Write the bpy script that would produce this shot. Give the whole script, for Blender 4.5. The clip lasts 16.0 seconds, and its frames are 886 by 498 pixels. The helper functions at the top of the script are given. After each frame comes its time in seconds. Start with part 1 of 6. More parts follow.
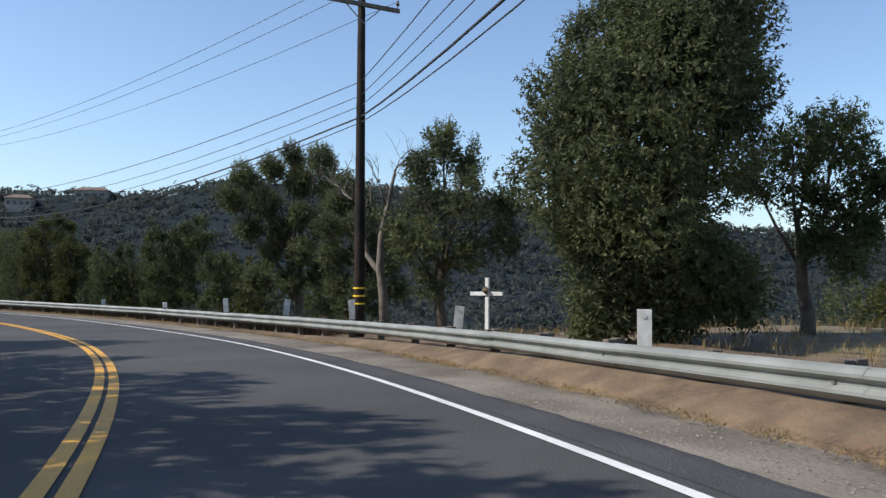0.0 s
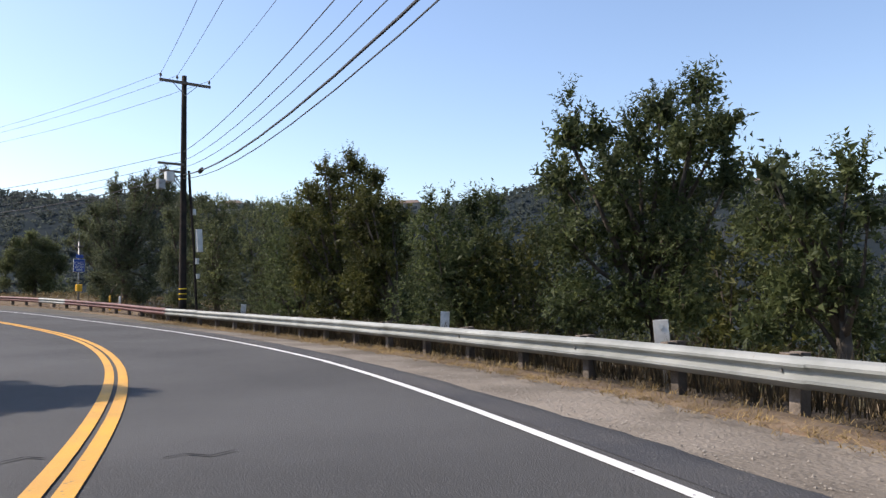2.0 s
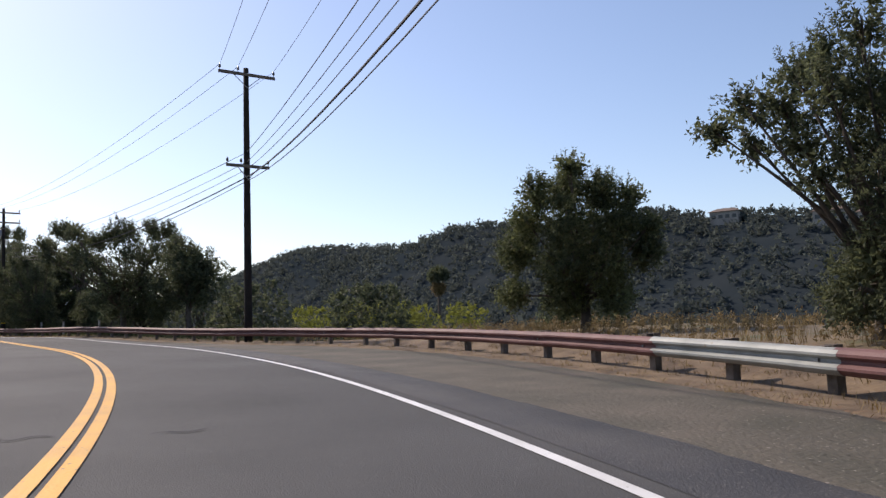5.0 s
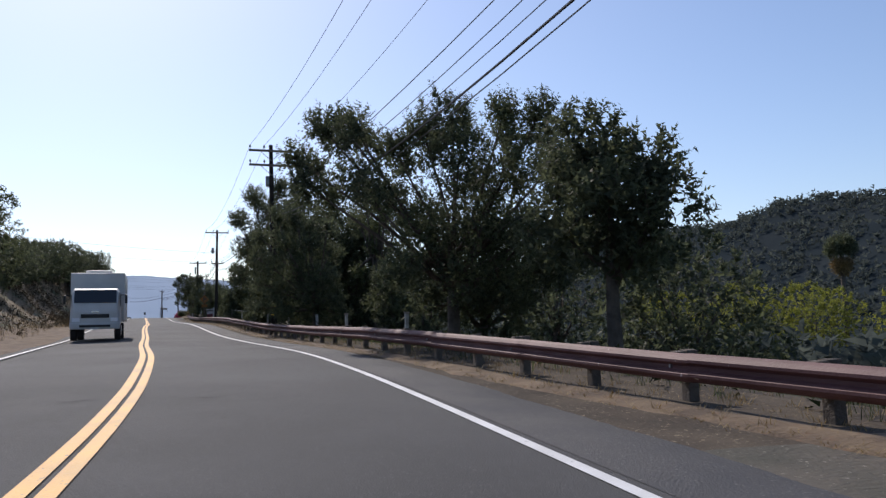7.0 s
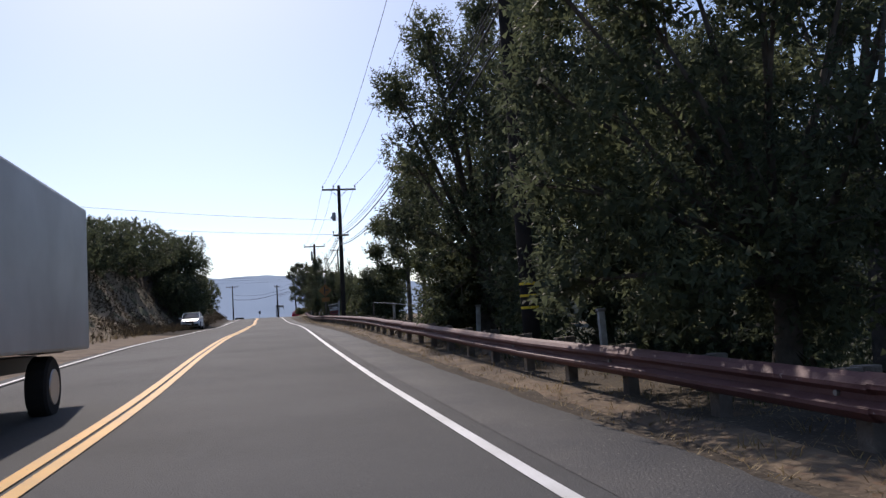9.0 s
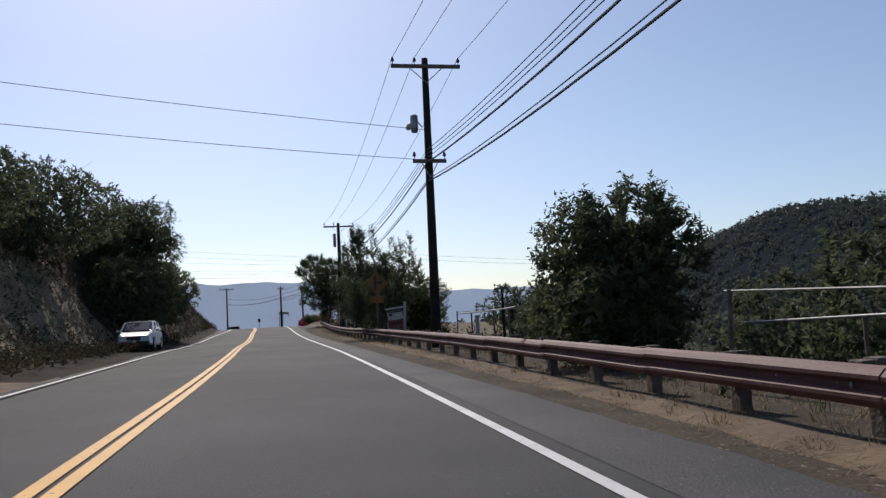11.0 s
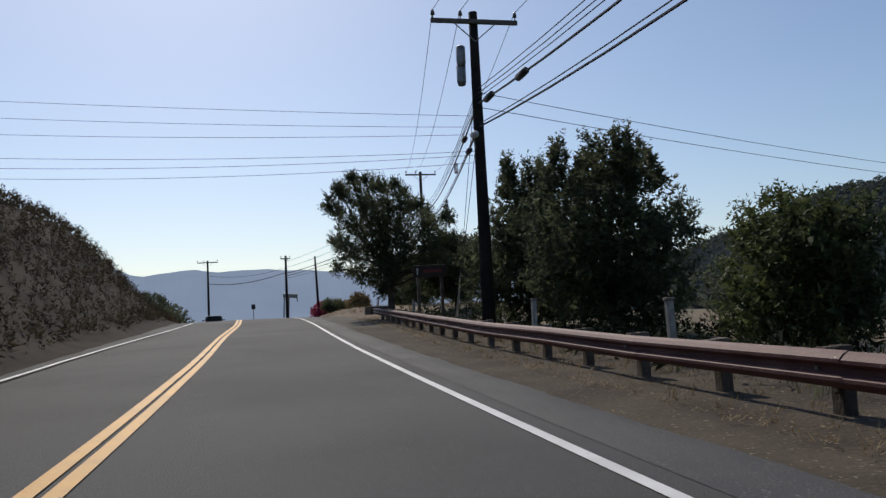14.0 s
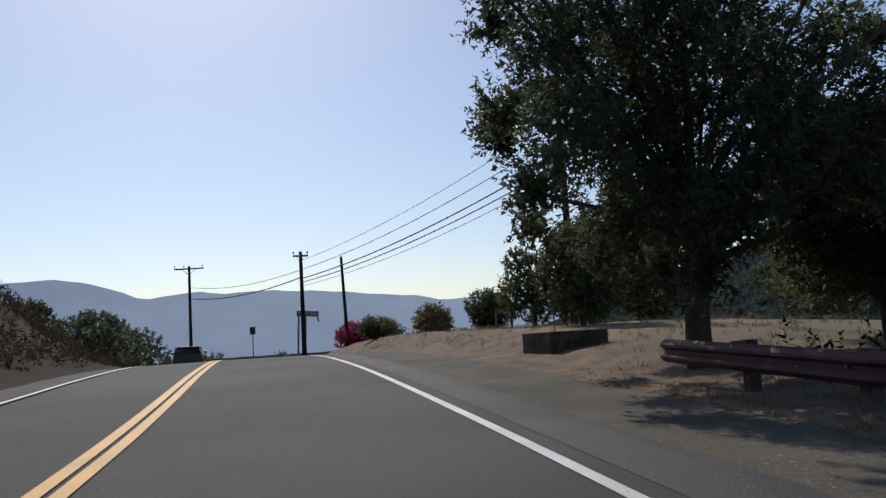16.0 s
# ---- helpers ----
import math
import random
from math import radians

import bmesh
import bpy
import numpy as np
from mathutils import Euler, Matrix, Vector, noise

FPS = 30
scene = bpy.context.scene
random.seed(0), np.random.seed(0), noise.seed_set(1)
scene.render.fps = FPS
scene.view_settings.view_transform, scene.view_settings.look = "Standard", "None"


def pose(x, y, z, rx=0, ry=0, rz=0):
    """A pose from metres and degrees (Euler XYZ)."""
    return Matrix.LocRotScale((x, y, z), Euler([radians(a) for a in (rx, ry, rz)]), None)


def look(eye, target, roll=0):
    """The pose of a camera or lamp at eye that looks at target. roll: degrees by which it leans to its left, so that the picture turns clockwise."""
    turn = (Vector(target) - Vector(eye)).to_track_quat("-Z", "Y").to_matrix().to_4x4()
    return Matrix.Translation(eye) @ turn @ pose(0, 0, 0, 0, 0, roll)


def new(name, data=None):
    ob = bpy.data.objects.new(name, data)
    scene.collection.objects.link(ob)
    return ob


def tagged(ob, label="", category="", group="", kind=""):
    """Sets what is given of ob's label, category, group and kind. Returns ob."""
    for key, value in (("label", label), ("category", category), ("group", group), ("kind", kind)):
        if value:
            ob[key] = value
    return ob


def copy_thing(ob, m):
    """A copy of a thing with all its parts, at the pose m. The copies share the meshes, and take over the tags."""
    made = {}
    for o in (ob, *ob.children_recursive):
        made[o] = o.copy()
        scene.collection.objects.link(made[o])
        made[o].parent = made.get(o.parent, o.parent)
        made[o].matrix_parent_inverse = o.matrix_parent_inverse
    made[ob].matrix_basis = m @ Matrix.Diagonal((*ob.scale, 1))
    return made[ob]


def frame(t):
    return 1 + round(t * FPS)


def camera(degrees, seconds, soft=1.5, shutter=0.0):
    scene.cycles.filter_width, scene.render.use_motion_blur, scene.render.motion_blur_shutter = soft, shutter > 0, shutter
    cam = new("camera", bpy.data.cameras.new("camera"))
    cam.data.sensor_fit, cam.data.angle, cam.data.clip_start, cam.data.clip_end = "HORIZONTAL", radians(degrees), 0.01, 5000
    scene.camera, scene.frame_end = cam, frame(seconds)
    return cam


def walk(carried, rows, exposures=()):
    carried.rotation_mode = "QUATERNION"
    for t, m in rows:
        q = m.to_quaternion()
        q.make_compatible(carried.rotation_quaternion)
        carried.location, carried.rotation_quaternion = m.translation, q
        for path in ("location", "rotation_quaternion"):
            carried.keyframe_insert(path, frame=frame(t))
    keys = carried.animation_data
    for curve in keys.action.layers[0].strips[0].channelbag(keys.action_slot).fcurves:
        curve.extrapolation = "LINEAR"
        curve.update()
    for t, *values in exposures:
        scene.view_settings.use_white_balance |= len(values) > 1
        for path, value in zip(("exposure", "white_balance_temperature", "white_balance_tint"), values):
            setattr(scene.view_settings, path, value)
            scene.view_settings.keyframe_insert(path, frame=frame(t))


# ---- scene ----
cam = camera(57.24, 16.0, soft=1.4)
walk(cam, [
    (0.0, pose(-2.89, -1.45, 1.10, 92.38, -0.26, -3.51)),
    (0.5, pose(-4.50, 5.76, 0.93, 92.58, -0.00, 1.81)),
    (1.0, pose(-6.75, 12.74, 0.76, 92.69, -0.55, 6.89)),
    (1.5, pose(-9.61, 19.46, 0.61, 93.05, 0.07, 11.88)),
    (2.0, pose(-13.05, 25.96, 0.49, 93.29, 0.61, 17.34)),
    (2.5, pose(-17.04, 32.14, 0.44, 93.71, 0.05, 22.74)),
    (3.0, pose(-21.53, 37.97, 0.42, 93.78, 1.27, 28.16)),
    (3.5, pose(-26.61, 43.38, 0.44, 94.08, 1.24, 32.99)),
    (4.0, pose(-32.28, 48.28, 0.51, 94.60, 1.99, 38.33)),
    (4.5, pose(-38.45, 52.62, 0.63, 94.98, 2.57, 43.77)),
    (5.0, pose(-44.94, 56.35, 0.84, 95.73, 1.94, 49.54)),
    (5.2, pose(-47.59, 57.70, 0.93, 95.80, -1.73, 51.34)),
    (5.5, pose(-51.67, 59.57, 1.04, 95.66, 1.25, 54.90)),
    (6.0, pose(-58.67, 62.13, 1.29, 95.83, 1.47, 60.42)),
    (6.5, pose(-65.90, 64.03, 1.51, 95.60, 1.49, 65.51)),
    (7.0, pose(-73.27, 65.33, 1.70, 95.51, 1.47, 69.78)),
    (7.3, pose(-77.74, 65.89, 1.81, 95.85, 1.22, 71.85)),
    (7.5, pose(-80.72, 66.18, 1.90, 95.86, 1.61, 72.91)),
    (8.0, pose(-88.20, 66.75, 2.15, 95.86, 4.40, 75.17)),
    (8.5, pose(-95.69, 67.09, 2.34, 95.83, 4.34, 76.72)),
    (9.0, pose(-103.21, 67.23, 2.45, 95.12, 3.56, 77.86)),
    (9.5, pose(-110.71, 67.22, 2.57, 94.79, 4.67, 78.83)),
    (9.8, pose(-115.20, 67.18, 2.69, 95.61, 4.55, 79.02)),
    (10.0, pose(-118.19, 67.14, 2.78, 95.59, 3.68, 79.20)),
    (10.2, pose(-121.18, 67.11, 2.89, 96.10, 4.10, 78.98)),
    (10.5, pose(-125.67, 67.08, 3.05, 96.03, 3.92, 78.44)),
    (11.0, pose(-133.15, 67.06, 3.29, 95.72, 3.15, 77.86)),
    (11.5, pose(-140.64, 67.07, 3.48, 95.38, 2.33, 77.61)),
    (12.0, pose(-148.13, 67.09, 3.63, 95.27, 1.53, 77.68)),
    (12.3, pose(-152.62, 67.09, 3.73, 95.32, 1.09, 78.00)),
    (12.5, pose(-155.62, 67.10, 3.80, 95.69, 0.76, 78.31)),
    (13.0, pose(-163.11, 67.16, 3.96, 95.83, 1.59, 78.30)),
    (13.2, pose(-166.11, 67.18, 4.03, 95.51, 1.99, 78.11)),
    (13.5, pose(-170.61, 67.23, 4.11, 95.26, 1.69, 78.01)),
    (14.0, pose(-178.12, 67.29, 4.20, 94.93, 2.81, 77.85)),
    (14.5, pose(-185.69, 67.36, 4.39, 95.34, 2.81, 77.89)),
    (15.0, pose(-193.22, 67.38, 4.58, 95.99, 3.15, 78.04)),
    (15.3, pose(-197.72, 67.37, 4.72, 96.11, 3.54, 78.07)),
    (15.5, pose(-200.72, 67.37, 4.84, 95.96, 4.51, 78.22)),
    (16.0, pose(-208.22, 67.38, 5.11, 96.32, 3.45, 78.34)),
], exposures=[
    (0.0, 0.5, 6450, 10), (1.5, 0.8, 6700, 14), (4.0, 0.65, 7150, 19), (5.0, 0.35, 6950, 19), (7.5, 0.0, 6350, 16), (9.5, -0.05, 6550, 19), (12.5, -0.4, 6600, 11), (16.0, -0.4, 6550, 12),
])

# ---- light ----
SUN_AZ = 96.0        # degrees to the left of +y
SUN_EL = 43.0
sun_dir = Vector((-math.sin(radians(SUN_AZ)) * math.cos(radians(SUN_EL)), math.cos(radians(SUN_AZ)) * math.cos(radians(SUN_EL)), math.sin(radians(SUN_EL))))
sun = new("sun", bpy.data.lights.new("sun", "SUN"))
sun.data.energy, sun.data.angle, sun.data.color = 3.6, radians(0.6), (1.0, 0.93, 0.82)
sun.matrix_world = look((0, 0, 60), Vector((0, 0, 60)) - sun_dir)

world = bpy.data.worlds.new("sky")
scene.world = world
world.use_nodes = True
wn = world.node_tree.nodes
sky = wn.new("ShaderNodeTexSky")
sky.sky_type, sky.sun_disc = "NISHITA", False
sky.sun_elevation, sky.sun_rotation = radians(SUN_EL), radians(-SUN_AZ)
sky.air_density, sky.dust_density, sky.ozone_density = 1.0, 0.8, 3.0
world.node_tree.links.new(sky.outputs[0], wn["Background"].inputs[0])
wn["Background"].inputs[1].default_value = 0.13


# ---- materials ----
def mat(name, color, rough=0.8, metal=0.0, color2=None, scale=2.0, detail=6.0, bump=0.0, bump_scale=30.0, lo=0.35, hi=0.65, fleck=None, fleck_scale=60.0, fleck_at=0.62, spec=0.4, per_object=0.0):
    """Procedural surface: two colours mixed by large noise, flecks at a finer scale, and a fine bump."""
    m = bpy.data.materials.new(name)
    m.use_nodes = True
    nt = m.node_tree
    p = nt.nodes["Principled BSDF"]
    p.inputs["Roughness"].default_value, p.inputs["Metallic"].default_value = rough, metal
    p.inputs["Specular IOR Level"].default_value = spec
    geo = nt.nodes.new("ShaderNodeNewGeometry")

    def noise_ramp(sc, det, a, b, c0, c1):
        n = nt.nodes.new("ShaderNodeTexNoise")
        n.inputs["Scale"].default_value, n.inputs["Detail"].default_value = sc, det
        nt.links.new(geo.outputs["Position"], n.inputs["Vector"])
        r = nt.nodes.new("ShaderNodeValToRGB")
        r.color_ramp.elements[0].position, r.color_ramp.elements[1].position = a, b
        r.color_ramp.elements[0].color, r.color_ramp.elements[1].color = (*c0, 1), (*c1, 1)
        nt.links.new(n.outputs["Fac"], r.inputs["Fac"])
        return r

    out = noise_ramp(scale, detail, lo, hi, color, color2 or color).outputs["Color"]
    if fleck:
        f = noise_ramp(fleck_scale, 3.0, fleck_at, fleck_at + 0.06, (0, 0, 0), (1, 1, 1))
        mix = nt.nodes.new("ShaderNodeMixRGB")
        mix.inputs["Color2"].default_value = (*fleck, 1)
        nt.links.new(f.outputs["Color"], mix.inputs["Fac"])
        nt.links.new(out, mix.inputs["Color1"])
        out = mix.outputs["Color"]
    if per_object:
        info, hsv, mr = nt.nodes.new("ShaderNodeObjectInfo"), nt.nodes.new("ShaderNodeHueSaturation"), nt.nodes.new("ShaderNodeMapRange")
        mr.inputs["To Min"].default_value, mr.inputs["To Max"].default_value = 1 - per_object, 1 + per_object
        nt.links.new(info.outputs["Random"], mr.inputs["Value"])
        nt.links.new(mr.outputs["Result"], hsv.inputs["Value"])
        nt.links.new(out, hsv.inputs["Color"])
        out = hsv.outputs["Color"]
    nt.links.new(out, p.inputs["Base Color"])
    if bump:
        n, b = nt.nodes.new("ShaderNodeTexNoise"), nt.nodes.new("ShaderNodeBump")
        n.inputs["Scale"].default_value, n.inputs["Detail"].default_value = bump_scale, 5.0
        nt.links.new(geo.outputs["Position"], n.inputs["Vector"])
        nt.links.new(n.outputs["Fac"], b.inputs["Height"])
        b.inputs["Strength"].default_value, b.inputs["Distance"].default_value = bump, 0.03
        nt.links.new(b.outputs["Normal"], p.inputs["Normal"])
    return m


def leaf_mat(name, dark, light, glow=0.35, rough=0.6, spec=0.2):
    """Leaves: colour varies leaf by leaf and sprig by sprig, and some light passes through."""
    m = bpy.data.materials.new(name)
    m.use_nodes = True
    nt = m.node_tree
    p = nt.nodes["Principled BSDF"]
    p.inputs["Roughness"].default_value = rough
    p.inputs["Specular IOR Level"].default_value = spec
    geo, ramp, noi, ramp2, mix = (nt.nodes.new(k) for k in ("ShaderNodeNewGeometry", "ShaderNodeValToRGB", "ShaderNodeTexNoise", "ShaderNodeValToRGB", "ShaderNodeMixRGB"))
    ramp.color_ramp.elements[0].color, ramp.color_ramp.elements[1].color = (*dark, 1), (*light, 1)
    nt.links.new(geo.outputs["Random Per Island"], ramp.inputs["Fac"])
    noi.inputs["Scale"].default_value = 0.8
    nt.links.new(geo.outputs["Position"], noi.inputs["Vector"])
    ramp2.color_ramp.elements[0].position, ramp2.color_ramp.elements[1].position = 0.35, 0.7
    ramp2.color_ramp.elements[0].color, ramp2.color_ramp.elements[1].color = (0.6, 0.62, 0.6, 1), (1.15, 1.12, 0.9, 1)
    nt.links.new(noi.outputs["Fac"], ramp2.inputs["Fac"])
    mix.blend_type = "MULTIPLY"
    mix.inputs["Fac"].default_value = 1.0
    nt.links.new(ramp.outputs["Color"], mix.inputs["Color1"])
    nt.links.new(ramp2.outputs["Color"], mix.inputs["Color2"])
    nt.links.new(mix.outputs["Color"], p.inputs["Base Color"])
    tr, ms = nt.nodes.new("ShaderNodeBsdfTranslucent"), nt.nodes.new("ShaderNodeMixShader")
    nt.links.new(mix.outputs["Color"], tr.inputs["Color"])
    ms.inputs["Fac"].default_value = glow
    nt.links.new(p.outputs[0], ms.inputs[1])
    nt.links.new(tr.outputs[0], ms.inputs[2])
    nt.links.new(ms.outputs[0], nt.nodes["Material Output"].inputs["Surface"])
    return m


M_ASPHALT = mat("asphalt", (0.059, 0.0592, 0.059), 0.8, color2=(0.086, 0.086, 0.086), scale=0.25, detail=8, bump=0.5, bump_scale=70, fleck=(0.15, 0.15, 0.15), fleck_scale=55, fleck_at=0.64, spec=0.18)
M_SHOULDER = mat("shoulder_asphalt", (0.045, 0.046, 0.05), 0.8, color2=(0.075, 0.072, 0.07), scale=0.6, bump=0.6, bump_scale=50, fleck=(0.17, 0.16, 0.15), fleck_scale=40, fleck_at=0.63)
M_YELLOW = mat("yellow_paint", (0.72, 0.36, 0.035), 0.6, color2=(0.55, 0.29, 0.05), scale=1.2, fleck=(0.16, 0.13, 0.09), fleck_scale=16, fleck_at=0.67, bump=0.2)
M_WHITE = mat("white_paint", (0.75, 0.75, 0.74), 0.6, color2=(0.6, 0.6, 0.58), scale=1.5, fleck=(0.2, 0.2, 0.2), fleck_scale=18, fleck_at=0.68, bump=0.2)
M_CRACK = mat("tar_crack", (0.022, 0.022, 0.024), 0.95, spec=0.05)
M_GRAVELMID = mat("packed_gravel", (0.115, 0.098, 0.078), 0.95, color2=(0.066, 0.063, 0.048), scale=0.7, detail=9, bump=1.0, bump_scale=17, fleck=(0.3, 0.27, 0.23), fleck_scale=23, fleck_at=0.66)
M_GRAVEL = mat("gravel", (0.225, 0.196, 0.162), 0.95, color2=(0.115, 0.098, 0.078), scale=0.7, detail=9, bump=1.0, bump_scale=17, fleck=(0.3, 0.27, 0.23), fleck_scale=23, fleck_at=0.66)
M_LOOSESTONE = mat("loose_stone", (0.3, 0.272, 0.235), 0.9, color2=(0.17, 0.15, 0.125), scale=9, detail=3)
M_DIRT = mat("dirt_straw", (0.095, 0.067, 0.045), 0.95, color2=(0.195, 0.14, 0.088), scale=1.6, bump=1.0, bump_scale=14, fleck=(0.16, 0.10, 0.06), fleck_scale=9, fleck_at=0.6)
M_DRY = mat("dry_grass_ground", (0.2, 0.146, 0.088), 0.95, color2=(0.12, 0.096, 0.06), scale=0.12, detail=10, bump=1.0, bump_scale=3, fleck=(0.09, 0.09, 0.045), fleck_scale=0.5, fleck_at=0.55)
# Blue haze over the far ridge is mixed into this soil colour.
M_HILL = mat("hazed_scrub_hill", (0.024, 0.032, 0.037), 0.95, color2=(0.036, 0.043, 0.046), scale=0.035, detail=10, bump=0.6, bump_scale=0.5, lo=0.45, hi=0.75, spec=0.0)
M_WEEDY = mat("weedy_slope_soil", (0.03, 0.034, 0.02), 0.97, color2=(0.055, 0.052, 0.032), scale=0.8, bump=1.0, bump_scale=9, spec=0.1)
# Brown dirt, its colour darkened further for backlight and tree shade.
M_DARKDIRT = mat("backlit_roadside_dirt", (0.055, 0.044, 0.034), 0.97, color2=(0.095, 0.076, 0.055), scale=0.9, bump=1.0, bump_scale=16, fleck=(0.26, 0.21, 0.14), fleck_scale=20, fleck_at=0.63, spec=0.2)
# Darker soil colour stands in for shade on the backlit bank.
M_BANK = mat("shade_toned_bank_soil", (0.034, 0.027, 0.021), 0.97, color2=(0.056, 0.044, 0.033), scale=0.5, bump=1.0, bump_scale=8, spec=0.1)
M_GALV = mat("galvanised_steel", (0.29, 0.305, 0.295), 0.62, 0.3, color2=(0.2, 0.215, 0.205), scale=1.5, fleck=(0.2, 0.17, 0.13), fleck_scale=7, fleck_at=0.7, bump=0.15)
M_RED = mat("oxide_red_paint", (0.095, 0.036, 0.035), 0.65, color2=(0.145, 0.064, 0.06), scale=1.4, fleck=(0.45, 0.36, 0.32), fleck_scale=9, fleck_at=0.71, bump=0.2)
M_POST = mat("weathered_post", (0.085, 0.068, 0.054), 0.9, color2=(0.16, 0.13, 0.105), scale=5, bump=0.6, bump_scale=30, per_object=0.25)
M_POLE = mat("creosote_wood", (0.016, 0.014, 0.013), 0.9, color2=(0.034, 0.026, 0.021), scale=2.2, bump=0.7, bump_scale=18, spec=0.2)
M_ARM = mat("grey_wood_arm", (0.10, 0.085, 0.07), 0.85, color2=(0.17, 0.14, 0.115), scale=6, bump=0.4)
M_CERAMIC = mat("insulator_glaze", (0.10, 0.09, 0.085), 0.3)
M_WIRE = mat("cable_black", (0.03, 0.03, 0.033), 0.6)
M_STEEL = mat("dull_steel", (0.3, 0.3, 0.3), 0.5, 0.7, color2=(0.2, 0.2, 0.2), scale=6)
M_BOXGREY = mat("equipment_grey", (0.62, 0.63, 0.6), 0.5, color2=(0.5, 0.51, 0.49), scale=3)
M_MARK = mat("marker_white", (0.74, 0.73, 0.69), 0.7, color2=(0.56, 0.54, 0.49), scale=6)
M_BAND = mat("yellow_band", (0.85, 0.55, 0.03), 0.5)
M_BARK = mat("bark", (0.055, 0.044, 0.034), 0.95, color2=(0.115, 0.094, 0.074), scale=4, bump=1.0, bump_scale=12)
M_PALEBARK = mat("dead_wood", (0.19, 0.165, 0.14), 0.9, color2=(0.11, 0.09, 0.075), scale=4, bump=0.8, bump_scale=12)
L_OLIVE = leaf_mat("olive_leaves", (0.056, 0.072, 0.038), (0.175, 0.195, 0.105), 0.45)
L_GREEN = leaf_mat("green_leaves", (0.044, 0.062, 0.03), (0.14, 0.168, 0.078), 0.45)
# Leaf colours lifted to imitate veiling haze over the backlit trees.
L_DARK = leaf_mat("dark_leaves", (0.066, 0.08, 0.054), (0.15, 0.172, 0.108), 0.54)
L_YELLOW = leaf_mat("yellowing_leaves", (0.04, 0.05, 0.018), (0.128, 0.13, 0.045), 0.42)
L_DRY = leaf_mat("dry_straw", (0.17, 0.115, 0.058), (0.38, 0.28, 0.15), 0.25)
L_PINK = leaf_mat("magenta_bracts", (0.28, 0.02, 0.07), (0.55, 0.06, 0.16), 0.4)
# Scrub greens shifted blue-grey so the colour carries the distance haze.
L_SCRUB = leaf_mat("hazed_scrub_leaves", (0.085, 0.103, 0.108), (0.112, 0.13, 0.132), 0.5, 0.95, 0.05)
L_BRUSH = leaf_mat("dead_brush", (0.06, 0.047, 0.037), (0.11, 0.088, 0.066), 0.3, 0.95, 0.05)
# Weed colours cut very dark to imitate shadow under the roadside trees.
L_WEED = leaf_mat("shade_toned_weeds", (0.016, 0.024, 0.012), (0.045, 0.056, 0.028), 0.2, 0.9, 0.1)
L_MOSS = leaf_mat("yellow_green_leaves", (0.07, 0.08, 0.02), (0.2, 0.19, 0.05), 0.5)
L_LIME = leaf_mat("lime_leaves", (0.2, 0.22, 0.04), (0.42, 0.42, 0.1), 0.5)


# ---- builders ----
def mesh_obj(name, verts, faces, material, parent=None, smooth=False):
    me = bpy.data.meshes.new(name)
    me.from_pydata([tuple(v) for v in verts], [], faces)
    me.materials.append(material)
    if smooth:
        me.polygons.foreach_set("use_smooth", [True] * len(me.polygons))
    me.update()
    ob = new(name, me)
    if parent:
        ob.parent = parent
    return ob


def part(name, bm, material, parent=None, label="", smooth=False):
    me = bpy.data.meshes.new(name)
    bmesh.ops.recalc_face_normals(bm, faces=bm.faces)
    bm.to_mesh(me)
    bm.free()
    me.materials.append(material)
    if smooth:
        me.polygons.foreach_set("use_smooth", [True] * len(me.polygons))
    ob = new(name, me)
    if parent:
        ob.parent = parent
    return tagged(ob, label)


def shared(name, me, parent, m):
    ob = new(name, me)
    ob.parent = parent
    ob.matrix_basis = m
    return ob


def empty(name, m=None):
    ob = new(name)
    if m is not None:
        ob.matrix_basis = m
    return ob


def add_box(bm, c, size, rot=None, bevel=0.0):
    r = bmesh.ops.create_cube(bm, size=1.0)
    m = Matrix.Translation(c) @ (rot.to_4x4() if rot else Matrix.Identity(4)) @ Matrix.Diagonal((*size, 1))
    bmesh.ops.transform(bm, matrix=m, verts=r["verts"])
    if bevel:
        es = list({e for v in r["verts"] for e in v.link_edges})
        bmesh.ops.bevel(bm, geom=es, offset=bevel, segments=2, affect="EDGES", profile=0.6)
    return bm


def box(size, c=(0, 0, 0), rot=None, bevel=0.0):
    return add_box(bmesh.new(), c, size, rot, bevel)


def add_tube(bm, pts, radii, sides=8, caps=True):
    """A tapered tube along points."""
    rings = []
    pts = [Vector(p) for p in pts]
    up = Vector((0.0, 0.0, 1.0))
    for i, p in enumerate(pts):
        d = (pts[min(i + 1, len(pts) - 1)] - pts[max(i - 1, 0)]).normalized()
        s1 = d.cross(up if abs(d.z) < 0.95 else Vector((1.0, 0.0, 0.0))).normalized()
        s2 = d.cross(s1)
        r = radii[i] if hasattr(radii, "__len__") else radii
        rings.append([bm.verts.new(p + r * (math.cos(k * 2 * math.pi / sides) * s1 + math.sin(k * 2 * math.pi / sides) * s2)) for k in range(sides)])
    for a, b in zip(rings, rings[1:]):
        for k in range(sides):
            bm.faces.new((a[k], a[(k + 1) % sides], b[(k + 1) % sides], b[k]))
    if caps and sides > 2:
        bm.faces.new(rings[0][::-1])
        bm.faces.new(rings[-1])
    return bm


def tube(pts, radii, sides=8):
    return add_tube(bmesh.new(), pts, radii, sides)


